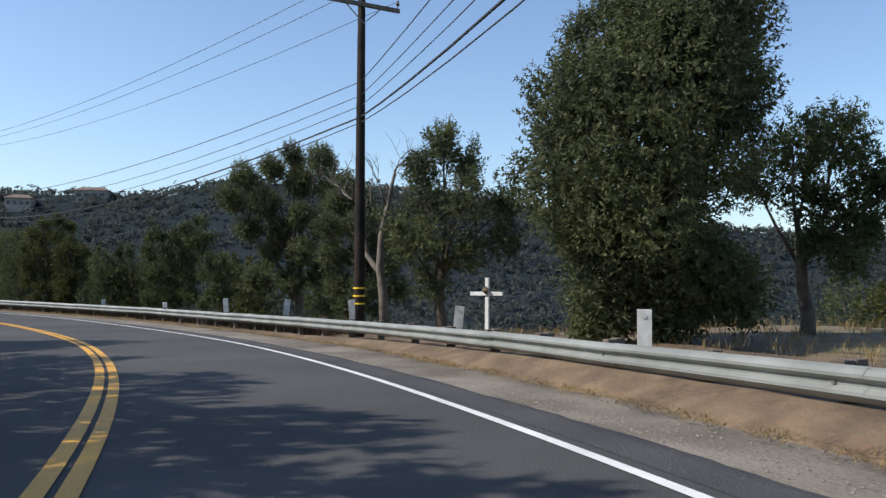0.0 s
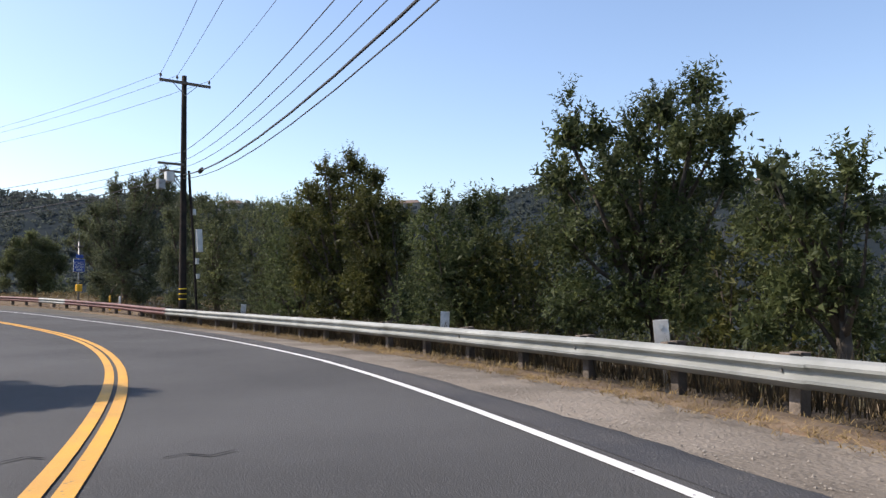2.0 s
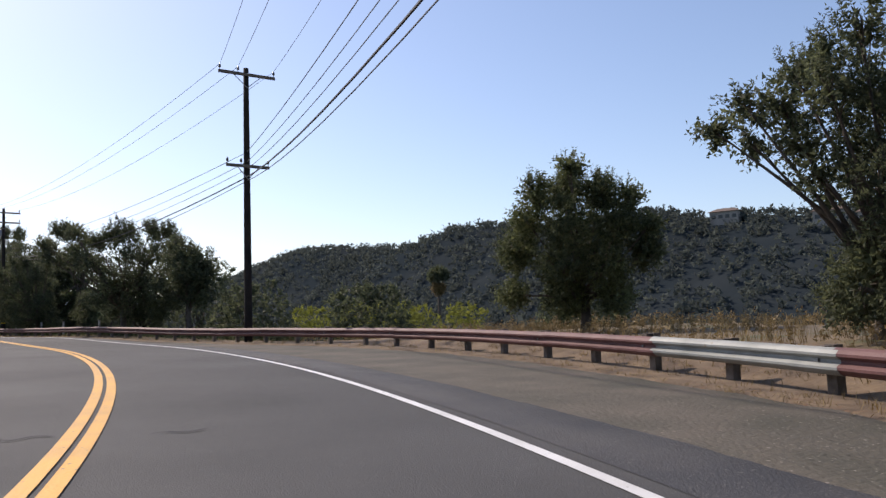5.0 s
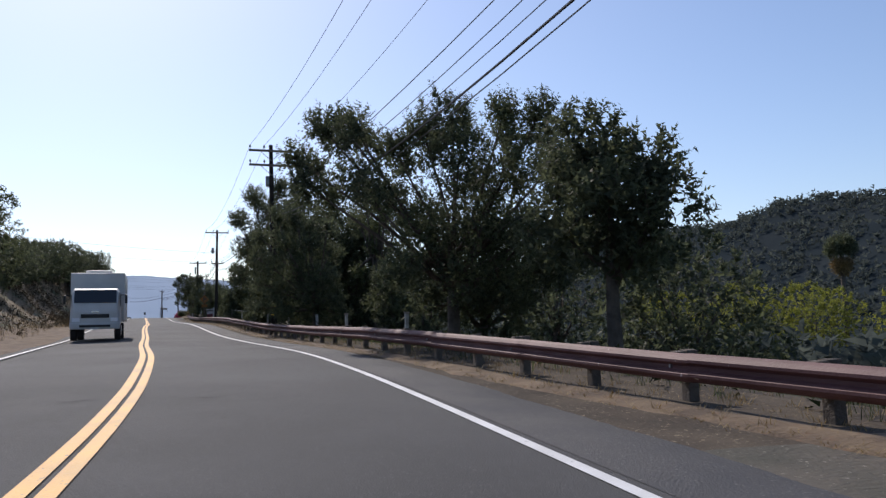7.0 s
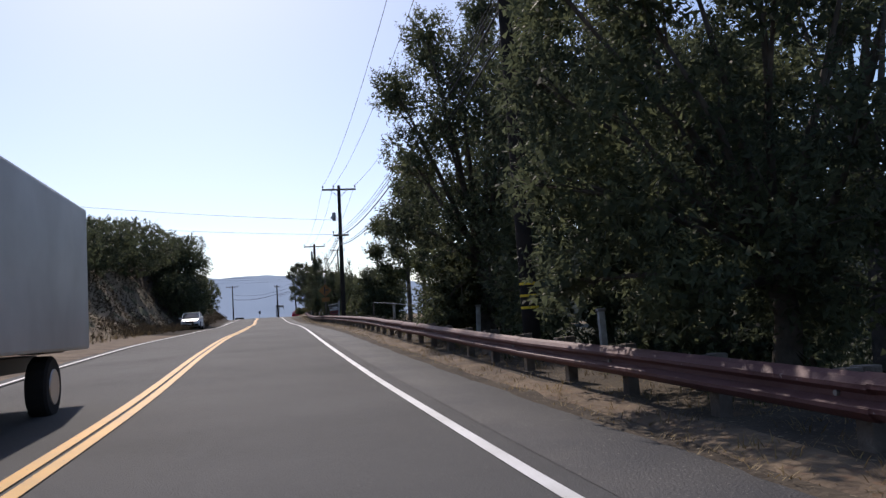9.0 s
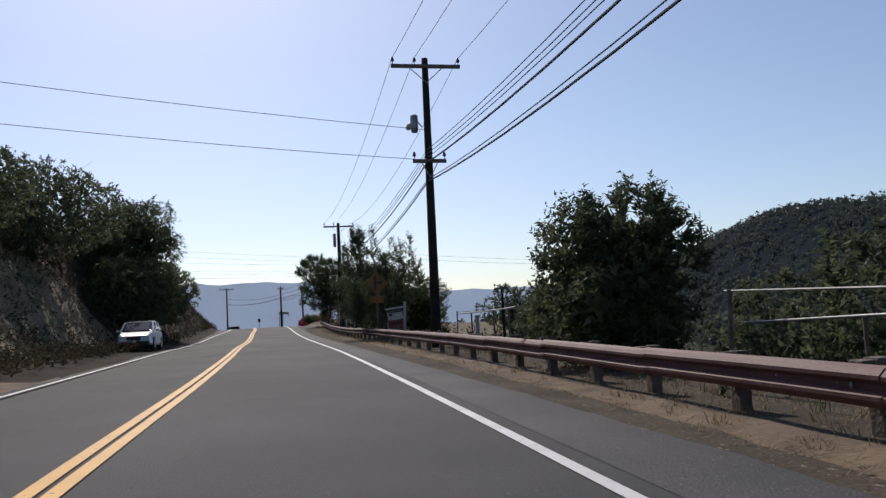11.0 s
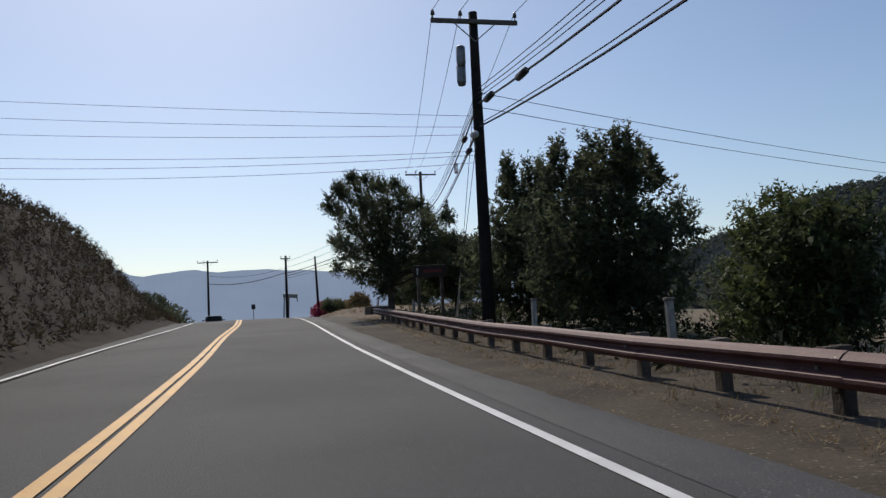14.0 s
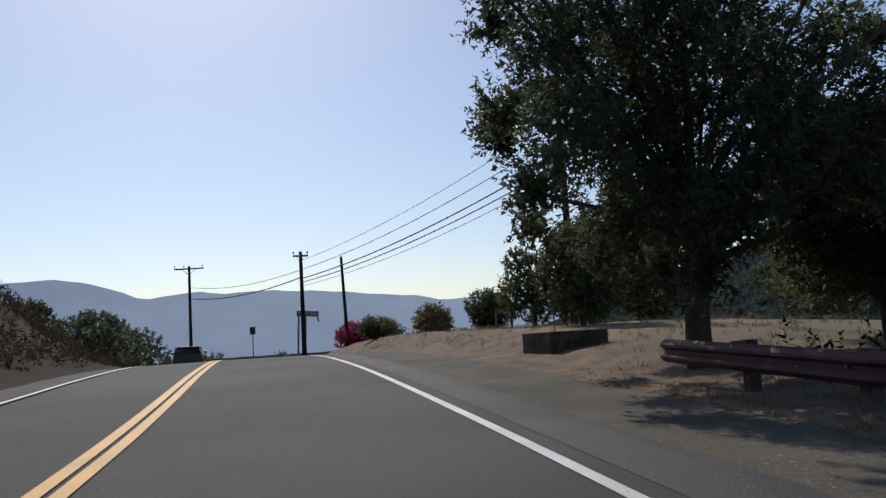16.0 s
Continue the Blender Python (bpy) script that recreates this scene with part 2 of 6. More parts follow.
# ---- the road's line ----
ROAD = [
    (-2.9, -42.0, 0.70),
    (-1.9, -24.0, 0.45),
    (-1.7, -12.0, 0.22),
    (-1.9, -4.3, 0.07),
    (-4.4, 6.8, -0.20),
    (-8.3, 17.6, -0.45),
    (-13.7, 27.7, -0.63),
    (-20.4, 37.0, -0.68),
    (-28.3, 45.2, -0.64),
    (-37.4, 52.1, -0.49),
    (-47.3, 57.7, -0.18),
    (-57.9, 61.9, 0.17),
    (-69.0, 64.7, 0.49),
    (-80.3, 66.1, 0.78),
    (-91.7, 66.7, 1.15),
    (-103.1, 66.7, 1.34),
    (-114.4, 66.8, 1.57),
    (-125.8, 66.8, 1.95),
    (-137.2, 66.9, 2.30),
    (-148.6, 67.1, 2.55),
    (-160.0, 67.2, 2.79),
    (-171.4, 67.2, 3.02),
    (-182.8, 67.3, 3.21),
    (-194.2, 67.3, 3.51),
    (-205.6, 67.2, 3.92),
]
ROAD += [(-217.0, 67.2, 4.33), (-227.0, 67.0, 4.66), (-237.0, 66.7, 4.80), (-248.0, 66.2, 4.66), (-262.0, 65.3, 4.1), (-282.0, 63.6, 2.7), (-310.0, 60.5, 0.6)]


def spline(points, step):
    """Evenly spaced points on a smooth curve through the given ones."""
    p = np.array(points, float)
    d = np.gradient(p, axis=0)
    out = []
    for i in range(len(p) - 1):
        for u in np.linspace(0, 1, 24, endpoint=False):
            out.append((2 * u**3 - 3 * u**2 + 1) * p[i] + (u**3 - 2 * u**2 + u) * d[i] + (-2 * u**3 + 3 * u**2) * p[i + 1] + (u**3 - u**2) * d[i + 1])
    out = np.array(out + [p[-1]])
    arc = np.r_[0, np.cumsum(np.hypot(*np.diff(out[:, :2], axis=0).T))]
    even = np.arange(0, arc[-1], step)
    return even, np.stack([np.interp(even, arc, out[:, k]) for k in range(3)], 1)


RA, RP = spline(ROAD, 0.5)
START = RA[np.argmin(np.hypot(RP[:, 0] + 1.9, RP[:, 1] + 4.0))]
RA = RA - START                                   # arc 0 lies just behind the first view
RT = np.gradient(RP[:, :2], axis=0)
RT /= np.linalg.norm(RT, axis=1)[:, None]
RN = np.stack([RT[:, 1], -RT[:, 0]], 1)           # to the right
A0, A1 = RA[0], RA[-1]


def road_at(a, l, z=0.0):
    """A point at arc a along the lane and l metres to its right, z over the road."""
    x, y, h = (np.interp(a, RA, RP[:, k]) for k in range(3))
    nx, ny = np.interp(a, RA, RN[:, 0]), np.interp(a, RA, RN[:, 1])
    return Vector((x + nx * l, y + ny * l, h + z))


def heading(a):
    """The turn about z that lays +y along the road."""
    return math.atan2(-np.interp(a, RA, RT[:, 0]), np.interp(a, RA, RT[:, 1]))


def road_pose(a, l, z=0.0, turn=0.0):
    return Matrix.Translation(road_at(a, l, z)) @ Matrix.Rotation(heading(a) + radians(turn), 4, "Z")


RAIL_A = [-40, 0, 20, 40, 48, 55, 62, 70, 75, 80, 86, 92, 97, 102, 110, 118, 125, 135, 150, 200, 216, 230, 243, 252, 330]
RAIL_L = [4.8, 4.6, 5.0, 5.0, 4.75, 4.5, 4.5, 4.85, 5.4, 5.9, 6.7, 7.2, 7.4, 7.0, 5.3, 4.4, 4.0, 4.1, 4.25, 4.5, 4.5, 4.65, 5.1, 5.3, 5.6]


def rail_l(a):
    return float(np.interp(a, RAIL_A, RAIL_L))


def smooth(e0, e1, x):
    u = np.clip((x - e0) / (e1 - e0), 0, 1)
    return u * u * (3 - 2 * u)


def lumps(x, y):
    return np.sin(x * 0.051 + 1.3) * np.sin(y * 0.043 + 0.4) + 0.5 * np.sin(x * 0.117 + y * 0.09) + 0.3 * np.sin(x * 0.29 - y * 0.21 + 2)


def ground(x, y):
    """The ground's height at arrays x, y."""
    x, y = np.atleast_1d(np.asarray(x, float)), np.atleast_1d(np.asarray(y, float))
    z, a, l = np.empty_like(x), np.empty_like(x), np.empty_like(x)
    sub = slice(None, None, 2)
    P, N, AA = RP[sub], RN[sub], RA[sub]
    for i in range(0, len(x), 4000):
        j = slice(i, i + 4000)
        dx, dy = x[j, None] - P[None, :, 0], y[j, None] - P[None, :, 1]
        m = (dx * dx + dy * dy).argmin(1)
        k = np.arange(len(m))
        l[j] = np.sign(dx[k, m] * N[m, 0] + dy[k, m] * N[m, 1]) * np.sqrt((dx * dx + dy * dy)[k, m])
        a[j], z[j] = AA[m], P[m, 2]
    # right of the road: a low berm, then a fall into the valley
    edge = np.interp(a, RAIL_A, RAIL_L) + np.interp(a, [0, 22, 30, 66, 76, 104, 112, 180, 215, 250, 300], [20, 9, 0.3, 0.3, 9, 9, 1.5, 1.5, 2, 9, 14])
    fall = np.interp(a, [0, 22, 32, 70, 80, 100, 112, 240, 260, 320], [2.0, 2.0, 2.6, 2.6, 1.5, 1.5, 2.4, 2.4, 1.0, 2.0])
    berm = np.interp(a, [-30, 0, 18, 26, 76, 84, 100, 106, 236, 250, 262, 280, 310], [0.3, 0.3, 0.35, -0.1, -0.1, 0.32, 0.32, -0.1, 0.0, 0.1, 0.3, 0.8, 1.6])
    rail = np.interp(a, RAIL_A, RAIL_L)
    right = smooth(0, 3.2, l - np.maximum(4.2, rail - 0.2)) * berm - fall * smooth(0, 7, l - edge) - 9.0 * smooth(25, 120, l)
    # left of the road: a bank
    bank = np.interp(a, [-40, 60, 100, 118, 150, 178, 200, 225, 238, 253, 262, 270, 280, 290], [0.6, 0.8, 1.6, 2.8, 3.0, 3.4, 6.4, 7.4, 7.2, 6.6, 6.8, 6.2, 4.2, 0.6])
    foot = np.interp(a, [0, 120, 170, 186, 205, 222, 255], [6.5, 6.0, 7.6, 8.2, 8.0, 5.7, 5.5])
    left = bank * smooth(0, np.interp(a, [100, 190, 225, 300], [7, 8, 7, 7]), -l - foot) + bank * 0.9 * smooth(8, 40, -l - foot)
    z = z + np.where(l > 0, right, left)
    # the scrub ridge across the valley, and the slow fall ahead
    crest = np.interp(x, [-1000, -780, -720, -648, -600, -557, -526, -484, -413, -391, -364, -335, -316, -290, -246, -225, -192, -143, -113, -91, -64, 0, 136, 215, 500], [12, 32, 38, 42, 47, 54, 58, 57, 50, 48, 54, 55, 52, 49, 47, 45, 41, 37, 36, 39, 46, 40, 25, 22, 18]) - 1.5 + 0.5 * lumps(x * 0.9, y * 0.5)
    z = z + np.where(l > 60, (crest - z) * np.exp(-(((y - 345) / np.where(y < 345, 78, 240)) ** 2)) * smooth(60, 160, l), 0)
    far = smooth(90, 300, np.hypot(x + 200, y - 67) * (x < -260))
    z = z - 14 * far * (l < 60)
    z = z + 0.12 * lumps(x * 3, y * 3) * smooth(6.5, 12, np.abs(l)) + 0.9 * lumps(x, y) * smooth(40, 120, np.abs(l))
    return z


def gz(x, y):
    return float(ground(x, y)[0])


# ---- ground ----
def graded(lo, hi, a, b, fine):
    """Grid lines: fine between a and b, wider and wider out to lo and hi."""
    mid = list(np.arange(a, b, fine))
    up, step = [b], fine
    while up[-1] < hi:
        step *= 1.22
        up.append(up[-1] + step)
    down, step = [a], fine
    while down[-1] > lo:
        step *= 1.22
        down.append(down[-1] - step)
    return np.array(down[:0:-1] + mid + up)


gx, gy = graded(-4500, 3500, -300, 40, 2.0), graded(-3500, 3500, 0, 110, 2.0)
gx = np.unique(np.r_[gx[(gx < -950) | (gx > 400) | ((gx >= -300) & (gx <= 40))], np.arange(-950, -300, 9.0), np.arange(42, 400, 9.0)])
gy = np.unique(np.r_[gy[(gy < 150) | (gy > 520)], np.arange(150, 520, 9.0)])
GX, GY = np.meshgrid(gx, gy, indexing="ij")
GZ = ground(GX.ravel(), GY.ravel()).reshape(GX.shape)


def near_road(x, y):
    best = np.full(x.shape, 1e9)
    for i in range(0, len(RP), 4):
        best = np.minimum(best, (x - RP[i, 0]) ** 2 + (y - RP[i, 1]) ** 2)
    return np.sqrt(best)


DR = near_road(GX, GY)
GZ = GZ - 0.45 * (1 - smooth(6.6, 9.0, DR))        # the sheet dips under the road's own strips
nx, ny = GX.shape
idx = np.arange(nx * ny).reshape(nx, ny)
quads = np.stack([idx[:-1, :-1], idx[1:, :-1], idx[1:, 1:], idx[:-1, 1:]], -1).reshape(-1, 4)
ground_ob = mesh_obj("ground", np.stack([GX, GY, GZ], -1).reshape(-1, 3), quads.tolist(), M_DRY, smooth=True)
tagged(ground_ob, "dry grass and bare brown earth with scattered scrub", "ground", kind="structure")
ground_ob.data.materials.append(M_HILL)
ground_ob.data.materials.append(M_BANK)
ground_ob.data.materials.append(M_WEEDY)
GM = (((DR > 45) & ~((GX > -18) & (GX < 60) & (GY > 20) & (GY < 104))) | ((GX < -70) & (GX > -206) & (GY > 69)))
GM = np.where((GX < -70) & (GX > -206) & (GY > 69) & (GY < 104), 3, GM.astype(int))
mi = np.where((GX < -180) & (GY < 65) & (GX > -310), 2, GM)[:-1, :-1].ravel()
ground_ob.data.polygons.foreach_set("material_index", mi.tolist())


def strip(name, offsets, a0, a1, step, material, wobble=0.0, parent=None):
    """A ribbon along the road; offsets are (l, z) pairs or a function of the arc."""
    aa = np.arange(a0, a1 + 1e-6, step)
    verts, faces = [], []
    for a in aa:
        row = offsets(a) if callable(offsets) else offsets
        for k, (l, z) in enumerate(row):
            w = wobble * (math.sin(a * 1.7 + k * 2.1) + math.sin(a * 0.61 + k) + 0.6 * math.sin(a * 4.3 + k * 5)) if 0 < k < len(row) - 1 or wobble else 0
            verts.append(road_at(a, l + w, z + (wobble * 0.12 * math.sin(a * 3.1 + k * 1.9) if 0 < k else 0)))
    n = len(row)
    for i in range(len(aa) - 1):
        for k in range(n - 1):
            b = i * n + k
            faces.append((b, b + 1, b + n + 1, b + n))
    return mesh_obj(name, verts, faces, material, parent, smooth=True)


ROAD_END = A1 - 1
road = strip("road", [(-6.0, -0.30), (-5.6, -0.06), (-4.5, -0.03), (-1.4, 0.012), (0.6, 0.006), (2.3, 0.0), (2.9, -0.02)], A0 + 1, ROAD_END, 1.0, M_ASPHALT)
tagged(road, "worn grey two-lane asphalt road with faint wheel tracks", "road", kind="structure")


def edge_l(a):
    """Where the asphalt's broken edge lies."""
    e = float(np.interp(a, [-40, 55, 80, 170, 190, 300], [2.95, 2.95, 3.35, 3.35, 3.1, 3.1]))
    return e + 0.03 * math.sin(a * 0.63) * math.sin(a * 1.9 + 1) + 0.012 * math.sin(a * 6.7) * math.sin(a * 1.7) + 0.01 * math.sin(a * 11.3 + 2 * math.sin(a * 0.9))


shoulder = strip("road_shoulder", lambda a: [(2.36, 0.002), (2.75, -0.01), (edge_l(a), -0.022), (edge_l(a) + 0.12, -0.12)], A0 + 1, ROAD_END, 0.25, M_SHOULDER)
tagged(shoulder, "darker asphalt shoulder with a broken outer edge", "road shoulder", kind="structure")
gravel = strip("gravel_verge", lambda a: [(edge_l(a) - 0.35, -0.12), (edge_l(a) - 0.02, -0.032), (edge_l(a) + 0.35, -0.04), (rail_l(a) - 0.3, -0.05), (rail_l(a) + 0.1, -0.12)], A0 + 1, ROAD_END, 0.8, M_GRAVEL, 0.06)
gravel.data.materials.append(M_GRAVELMID)
gravel.data.materials.append(M_DARKDIRT)
gravel.data.polygons.foreach_set("material_index", [int(np.searchsorted((62, 112, 243), A0 + 1 + (k // 4) * 0.8)) % 3 + int(A0 + 1 + (k // 4) * 0.8 > 243) for k in range(len(gravel.data.polygons))])
tagged(gravel, "pale gravel and dust along the road's edge", "gravel verge", kind="structure")


def dirt_row(a):
    r = rail_l(a)
    b = float(np.interp(a, [-30, 0, 14, 26, 50, 76, 104, 300], [0.22, 0.22, 0.22, 0.06, 0.0, 0.0, 0.0, 0.0]))
    g = [gz(*road_at(a, r + d)[:2]) - road_at(a, 0).z for d in (1.2, 2.4, 3.4)]
    drop = float(np.interp(a, [24, 32, 64, 72], [0, 1, 1, 0]))
    return [(r - 0.8, -0.16), (r - 0.55, -0.03 + b * 0.3), (r - 0.1, 0.0 + b - 0.04 * drop), (r + 0.4 - 0.32 * drop, -0.01 + b * 0.9 - 0.4 * drop), (r + 1.2, g[0] + 0.05), (r + 2.4, g[1] + 0.05), (r + 3.4, g[2] - 0.5)]


dirt = strip("dirt_verge", dirt_row, A0 + 1, ROAD_END, 0.8, M_DIRT, 0.05)
dirt.data.materials.append(M_DARKDIRT)
dirt.data.polygons.foreach_set("material_index", [int((214 if k % 6 < 2 else 112) < A0 + 1 + (k // 6) * 0.8 < 246 or (k % 6 > 1 and 27 < A0 + 1 + (k // 6) * 0.8 < 69)) for k in range(len(dirt.data.polygons))])
tagged(dirt, "rust-brown dirt and dry straw under the guardrail", "dirt verge", kind="structure")
left_verge = strip("left_verge", lambda a: [(-4.9, -0.14), (-5.2, -0.03), (-5.6, -0.01), (-6.6, gz(*road_at(a, -6.6)[:2]) - road_at(a, 0).z + 0.06), (-8.4, gz(*road_at(a, -8.4)[:2]) - road_at(a, 0).z + 0.05), (-9.6, gz(*road_at(a, -9.6)[:2]) - road_at(a, 0).z - 0.5)], A0 + 1, ROAD_END, 1.6, M_DIRT, 0.06)
# The far stretch takes the bank soil with shade in its colour.
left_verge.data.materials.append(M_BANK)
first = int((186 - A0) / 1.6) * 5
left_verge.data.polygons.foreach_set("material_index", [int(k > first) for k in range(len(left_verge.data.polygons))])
tagged(left_verge, "dusty brown verge at the foot of the bank", "dirt verge", kind="structure")



def line_w(a):
    """How far right of the lane's middle the white edge line runs."""
    return float(np.interp(a, [0, 36, 47, 58, 70, 81, 119, 134, 142, 150, 160, 194, 210, 231, 240], [2.16, 2.19, 2.27, 2.1, 2.03, 2.12, 2.23, 2.21, 2.11, 2.07, 2.09, 2.17, 2.11, 2.05, 2.1]))


def line_y(a):
    """Where the middle of the double yellow line runs."""
    return float(np.interp(a, [0, 21, 36, 47, 81, 119, 130, 194, 225, 240, 250], [-1.28, -1.36, -1.33, -1.27, -1.29, -1.24, -1.32, -1.37, -1.41, -1.37, -1.31]))



def left_l(a):
    return float(np.interp(a, [60, 110, 150, 190, 232, 245, 258], [-4.7, -4.5, -4.6, -4.6, -4.6, -4.2, -3.9]))


edge_line = strip("edge_line", lambda a: [(line_w(a) - 0.055, 0.008), (line_w(a) + 0.055, 0.008)], A0 + 1, ROAD_END, 0.8, M_WHITE)
tagged(edge_line, "solid white painted edge line", "road marking", kind="structure")
for off in (-0.092, 0.092):
    ln = strip("centre_line", lambda a: [(line_y(a) + off - 0.065, 0.024), (line_y(a) + off + 0.065, 0.024)], A0 + 1, ROAD_END, 0.8, M_YELLOW)
    tagged(ln, "solid yellow line of the double centre marking", "road marking", "double yellow line", "structure")
far_line = strip("far_edge_line", lambda a: [(left_l(a) - 0.05, 0.009), (left_l(a) + 0.05, 0.009)], 60, ROAD_END, 0.8, M_WHITE)
tagged(far_line, "thin white edge line of the opposite lane", "road marking", kind="structure")


# ---- guardrail ----
rail = empty("guardrail")
tagged(rail, "long W-beam steel guardrail, partly painted oxide red, on short weathered posts", "guardrail")
PROFILE = [(0.0, 0.31), (-0.045, 0.285), (-0.085, 0.245), (-0.085, 0.215), (-0.02, 0.175), (-0.02, 0.135), (-0.085, 0.095), (-0.085, 0.065), (-0.045, 0.025), (0.0, 0.0)]
RAIL_Z = 0.24
SPAN = 3.81


def rail_panel(a, material):
    aa = np.linspace(a - 0.05, a + SPAN + 0.05, 5)
    verts, faces = [], []
    n = len(PROFILE)
    rng = random.Random(int(a * 10))
    tip = rng.uniform(-0.012, 0.012)
    for k, q in enumerate(aa):
        proud = -0.006 if k == 0 else 0.0
        for back in (0.0, 0.006):
            for l, z in PROFILE:
                verts.append(road_at(q, rail_l(q) + l + proud + back, RAIL_Z + z + tip * (k / 2 - 1)))
    m = 2 * n
    for k in range(len(aa) - 1):
        for i in range(n - 1):
            b = k * m + i
            faces.append((b, b + 1, b + m + 1, b + m))
            c = b + n
            faces.append((c + 1, c, c + m, c + m + 1))
        for i in (0, n - 1):
            b = k * m + i
            faces.append((b, b + m, b + m + n, b + n))
    return mesh_obj("rail_panel", verts, faces, material, rail)


RAIL_START, RAIL_END, RED_FROM = -30.0, 252.4, 69.6
GALV_PATCH = (84.5, 88.8)
a = RAIL_START
PANELS = []
while a < RAIL_END - 1:
    red = a + SPAN / 2 > RED_FROM and not (GALV_PATCH[0] < a + SPAN / 2 < GALV_PATCH[1])
    tagged(rail_panel(a, M_RED if red else M_GALV), "faded oxide-red painted steel panel" if red else "dull grey galvanised steel panel")
    PANELS.append(a)
    a += SPAN
RAIL_END = a
bm = box((0.13, 0.16, 1.1), (0.0, 0, -0.55), bevel=0.012)
post_me = part("post_mesh", bm, M_POST)
block_me = part("block_mesh", box((0.12, 0.15, 0.32), bevel=0.01), M_POST)
bolt_me = part("bolt_mesh", tube([(-0.02, 0, 0), (0.012, 0, 0)], 0.022, 6), M_STEEL)
for o in (post_me, block_me, bolt_me):
    bpy.data.objects.remove(o)
post_me, block_me, bolt_me = (bpy.data.meshes[n] for n in ("post_mesh", "block_mesh", "bolt_mesh"))
a = RAIL_START + 0.3
k = 0
while a < RAIL_END:
    rr = random.Random(k)
    top = RAIL_Z + 0.33 + rr.uniform(-0.02, 0.03)
    p = shared("post", post_me, rail, road_pose(a, rail_l(a) + 0.20, top) @ Matrix.Rotation(rr.uniform(-0.03, 0.03), 4, "X") @ Matrix.Rotation(rr.uniform(-0.03, 0.03), 4, "Y"))
    shared("spacer_block", block_me, p, Matrix.Translation((-0.135, 0, -0.17)))
    if k % 2 == 0:
        shared("bolt", bolt_me, rail, road_pose(a, rail_l(a) - 0.03, RAIL_Z + 0.155))
    a += 1.905
    k += 1

# ---- utility poles and cables ----
def utility_pole(x, y, top, lean=(0.0, 0.0), arms=((0.35, 1.15),), yaw=0.0, bands=True, label="tall dark wooden utility pole with a crossarm", radius=0.15, base=None):
    """Pole at x, y; top: height of its head; arms: (drop below the head, half length); lean: shift of the head."""
    z0 = gz(x, y) if base is None else base
    ob = empty("utility_pole", Matrix.Translation((x, y, z0)))
    tagged(ob, label, "utility pole", "utility poles along the road")
    h = top - z0
    n = 7
    axis = [(lean[0] * i / n, lean[1] * i / n, -0.4 + (h + 0.4) * i / n) for i in range(n + 1)]
    part("pole", tube(axis, [radius * (1.12 - 0.42 * i / n) for i in range(n + 1)], 12), M_POLE, ob, smooth=True)
    rot = Matrix.Rotation(yaw, 3, "Z")
    tips = []
    for d, half in arms:
        f = (h - d) / h
        c = Vector((lean[0] * f, lean[1] * f, h - d))
        arm = part("crossarm", box((half * 2, 0.09, 0.12), c + rot @ Vector((0, -0.13, 0)), rot, 0.012), M_ARM, ob)
        for s in (-1, 1):
            part("brace", tube([c + rot @ Vector((s * half * 0.48, -0.14, -0.05)), c + rot @ Vector((0, -0.14, -0.55))], 0.016, 6), M_STEEL, ob)
        row = []
        for u in (-0.95, -0.32, 0.95) if half > 0.8 else (-0.9, 0.9):
            q = c + rot @ Vector((u * half, -0.13, 0.06))
            bm = tube([q, q + Vector((0, 0, 0.09)), q + Vector((0, 0, 0.1)), q + Vector((0, 0, 0.19)), q + Vector((0, 0, 0.24))], [0.014, 0.014, 0.06, 0.045, 0.025], 8)
            part("insulator", bm, M_CERAMIC, ob, smooth=True)
            row.append(Vector((x, y, z0)) + q + Vector((0, 0, 0.22)))
        tips.append(row)
    if bands:
        for k in range(3):
            zz = 0.95 + k * 0.22
            f = zz / h
            part("reflective_band", tube([(lean[0] * f, lean[1] * f, zz), (lean[0] * f, lean[1] * f, zz + 0.045)], radius * 1.13, 12), M_BAND, ob, "yellow reflective band")
    return ob, tips, Vector((x + lean[0] * 0.7, y + lean[1] * 0.7, z0 + h * 0.7))


P1, t1, lo1 = utility_pole(-3.85, 21.7, 9.4, (0.0, 0), yaw=heading(26))
P2, t2, lo2 = utility_pole(-34.3, 56.2, 10.25, (0.0, 0.0), yaw=heading(69))
P3, t3, lo3 = utility_pole(-74.6, 71.5, 11.8, (0, 0), ((0.3, 1.2), (4.1, 0.9)), heading(109), bands=False)
P5, t5, lo5 = utility_pole(-117.6, 72.0, 11.9, (0.0, -0.15), ((0.35, 1.2), (1.15, 1.2)), heading(151))
P6, t6, lo6 = utility_pole(-158.55, 72.3, 12.2, (0.0, 0.1), ((0.3, 1.15), (3.45, 0.55)), heading(194), bands=False)
P7, t7, lo7 = utility_pole(-198.7, 72.95, 12.4, (0.0, 0.0), ((0.3, 1.2),), heading(232), bands=False, radius=0.17)
P8, t8, lo8 = utility_pole(-239.2, 79.2, 15.65, (0, 0), ((0.25, 1.2),), heading(245), bands=False)
P9, t9, lo9 = utility_pole(-283.3, 60.2, 12.9, (0, 0), ((0.25, 1.3),), 1.4, bands=False)
P10, t10, lo10 = utility_pole(-262.8, 69.3, 11.45, (0.1, 0), ((0.3, 0.5),), 1.45, bands=False)
P11, t11, lo11 = utility_pole(-275.3, 73.3, 12.35, (0.3, -0.3), (), 1.45, bands=False, label="slim bare leaning wooden utility pole")


utility_pole(-300.4, 44.6, 8.1, (0, 0), ((0.15, 1.1),), 1.4, False, "far utility pole standing behind the dark trees")


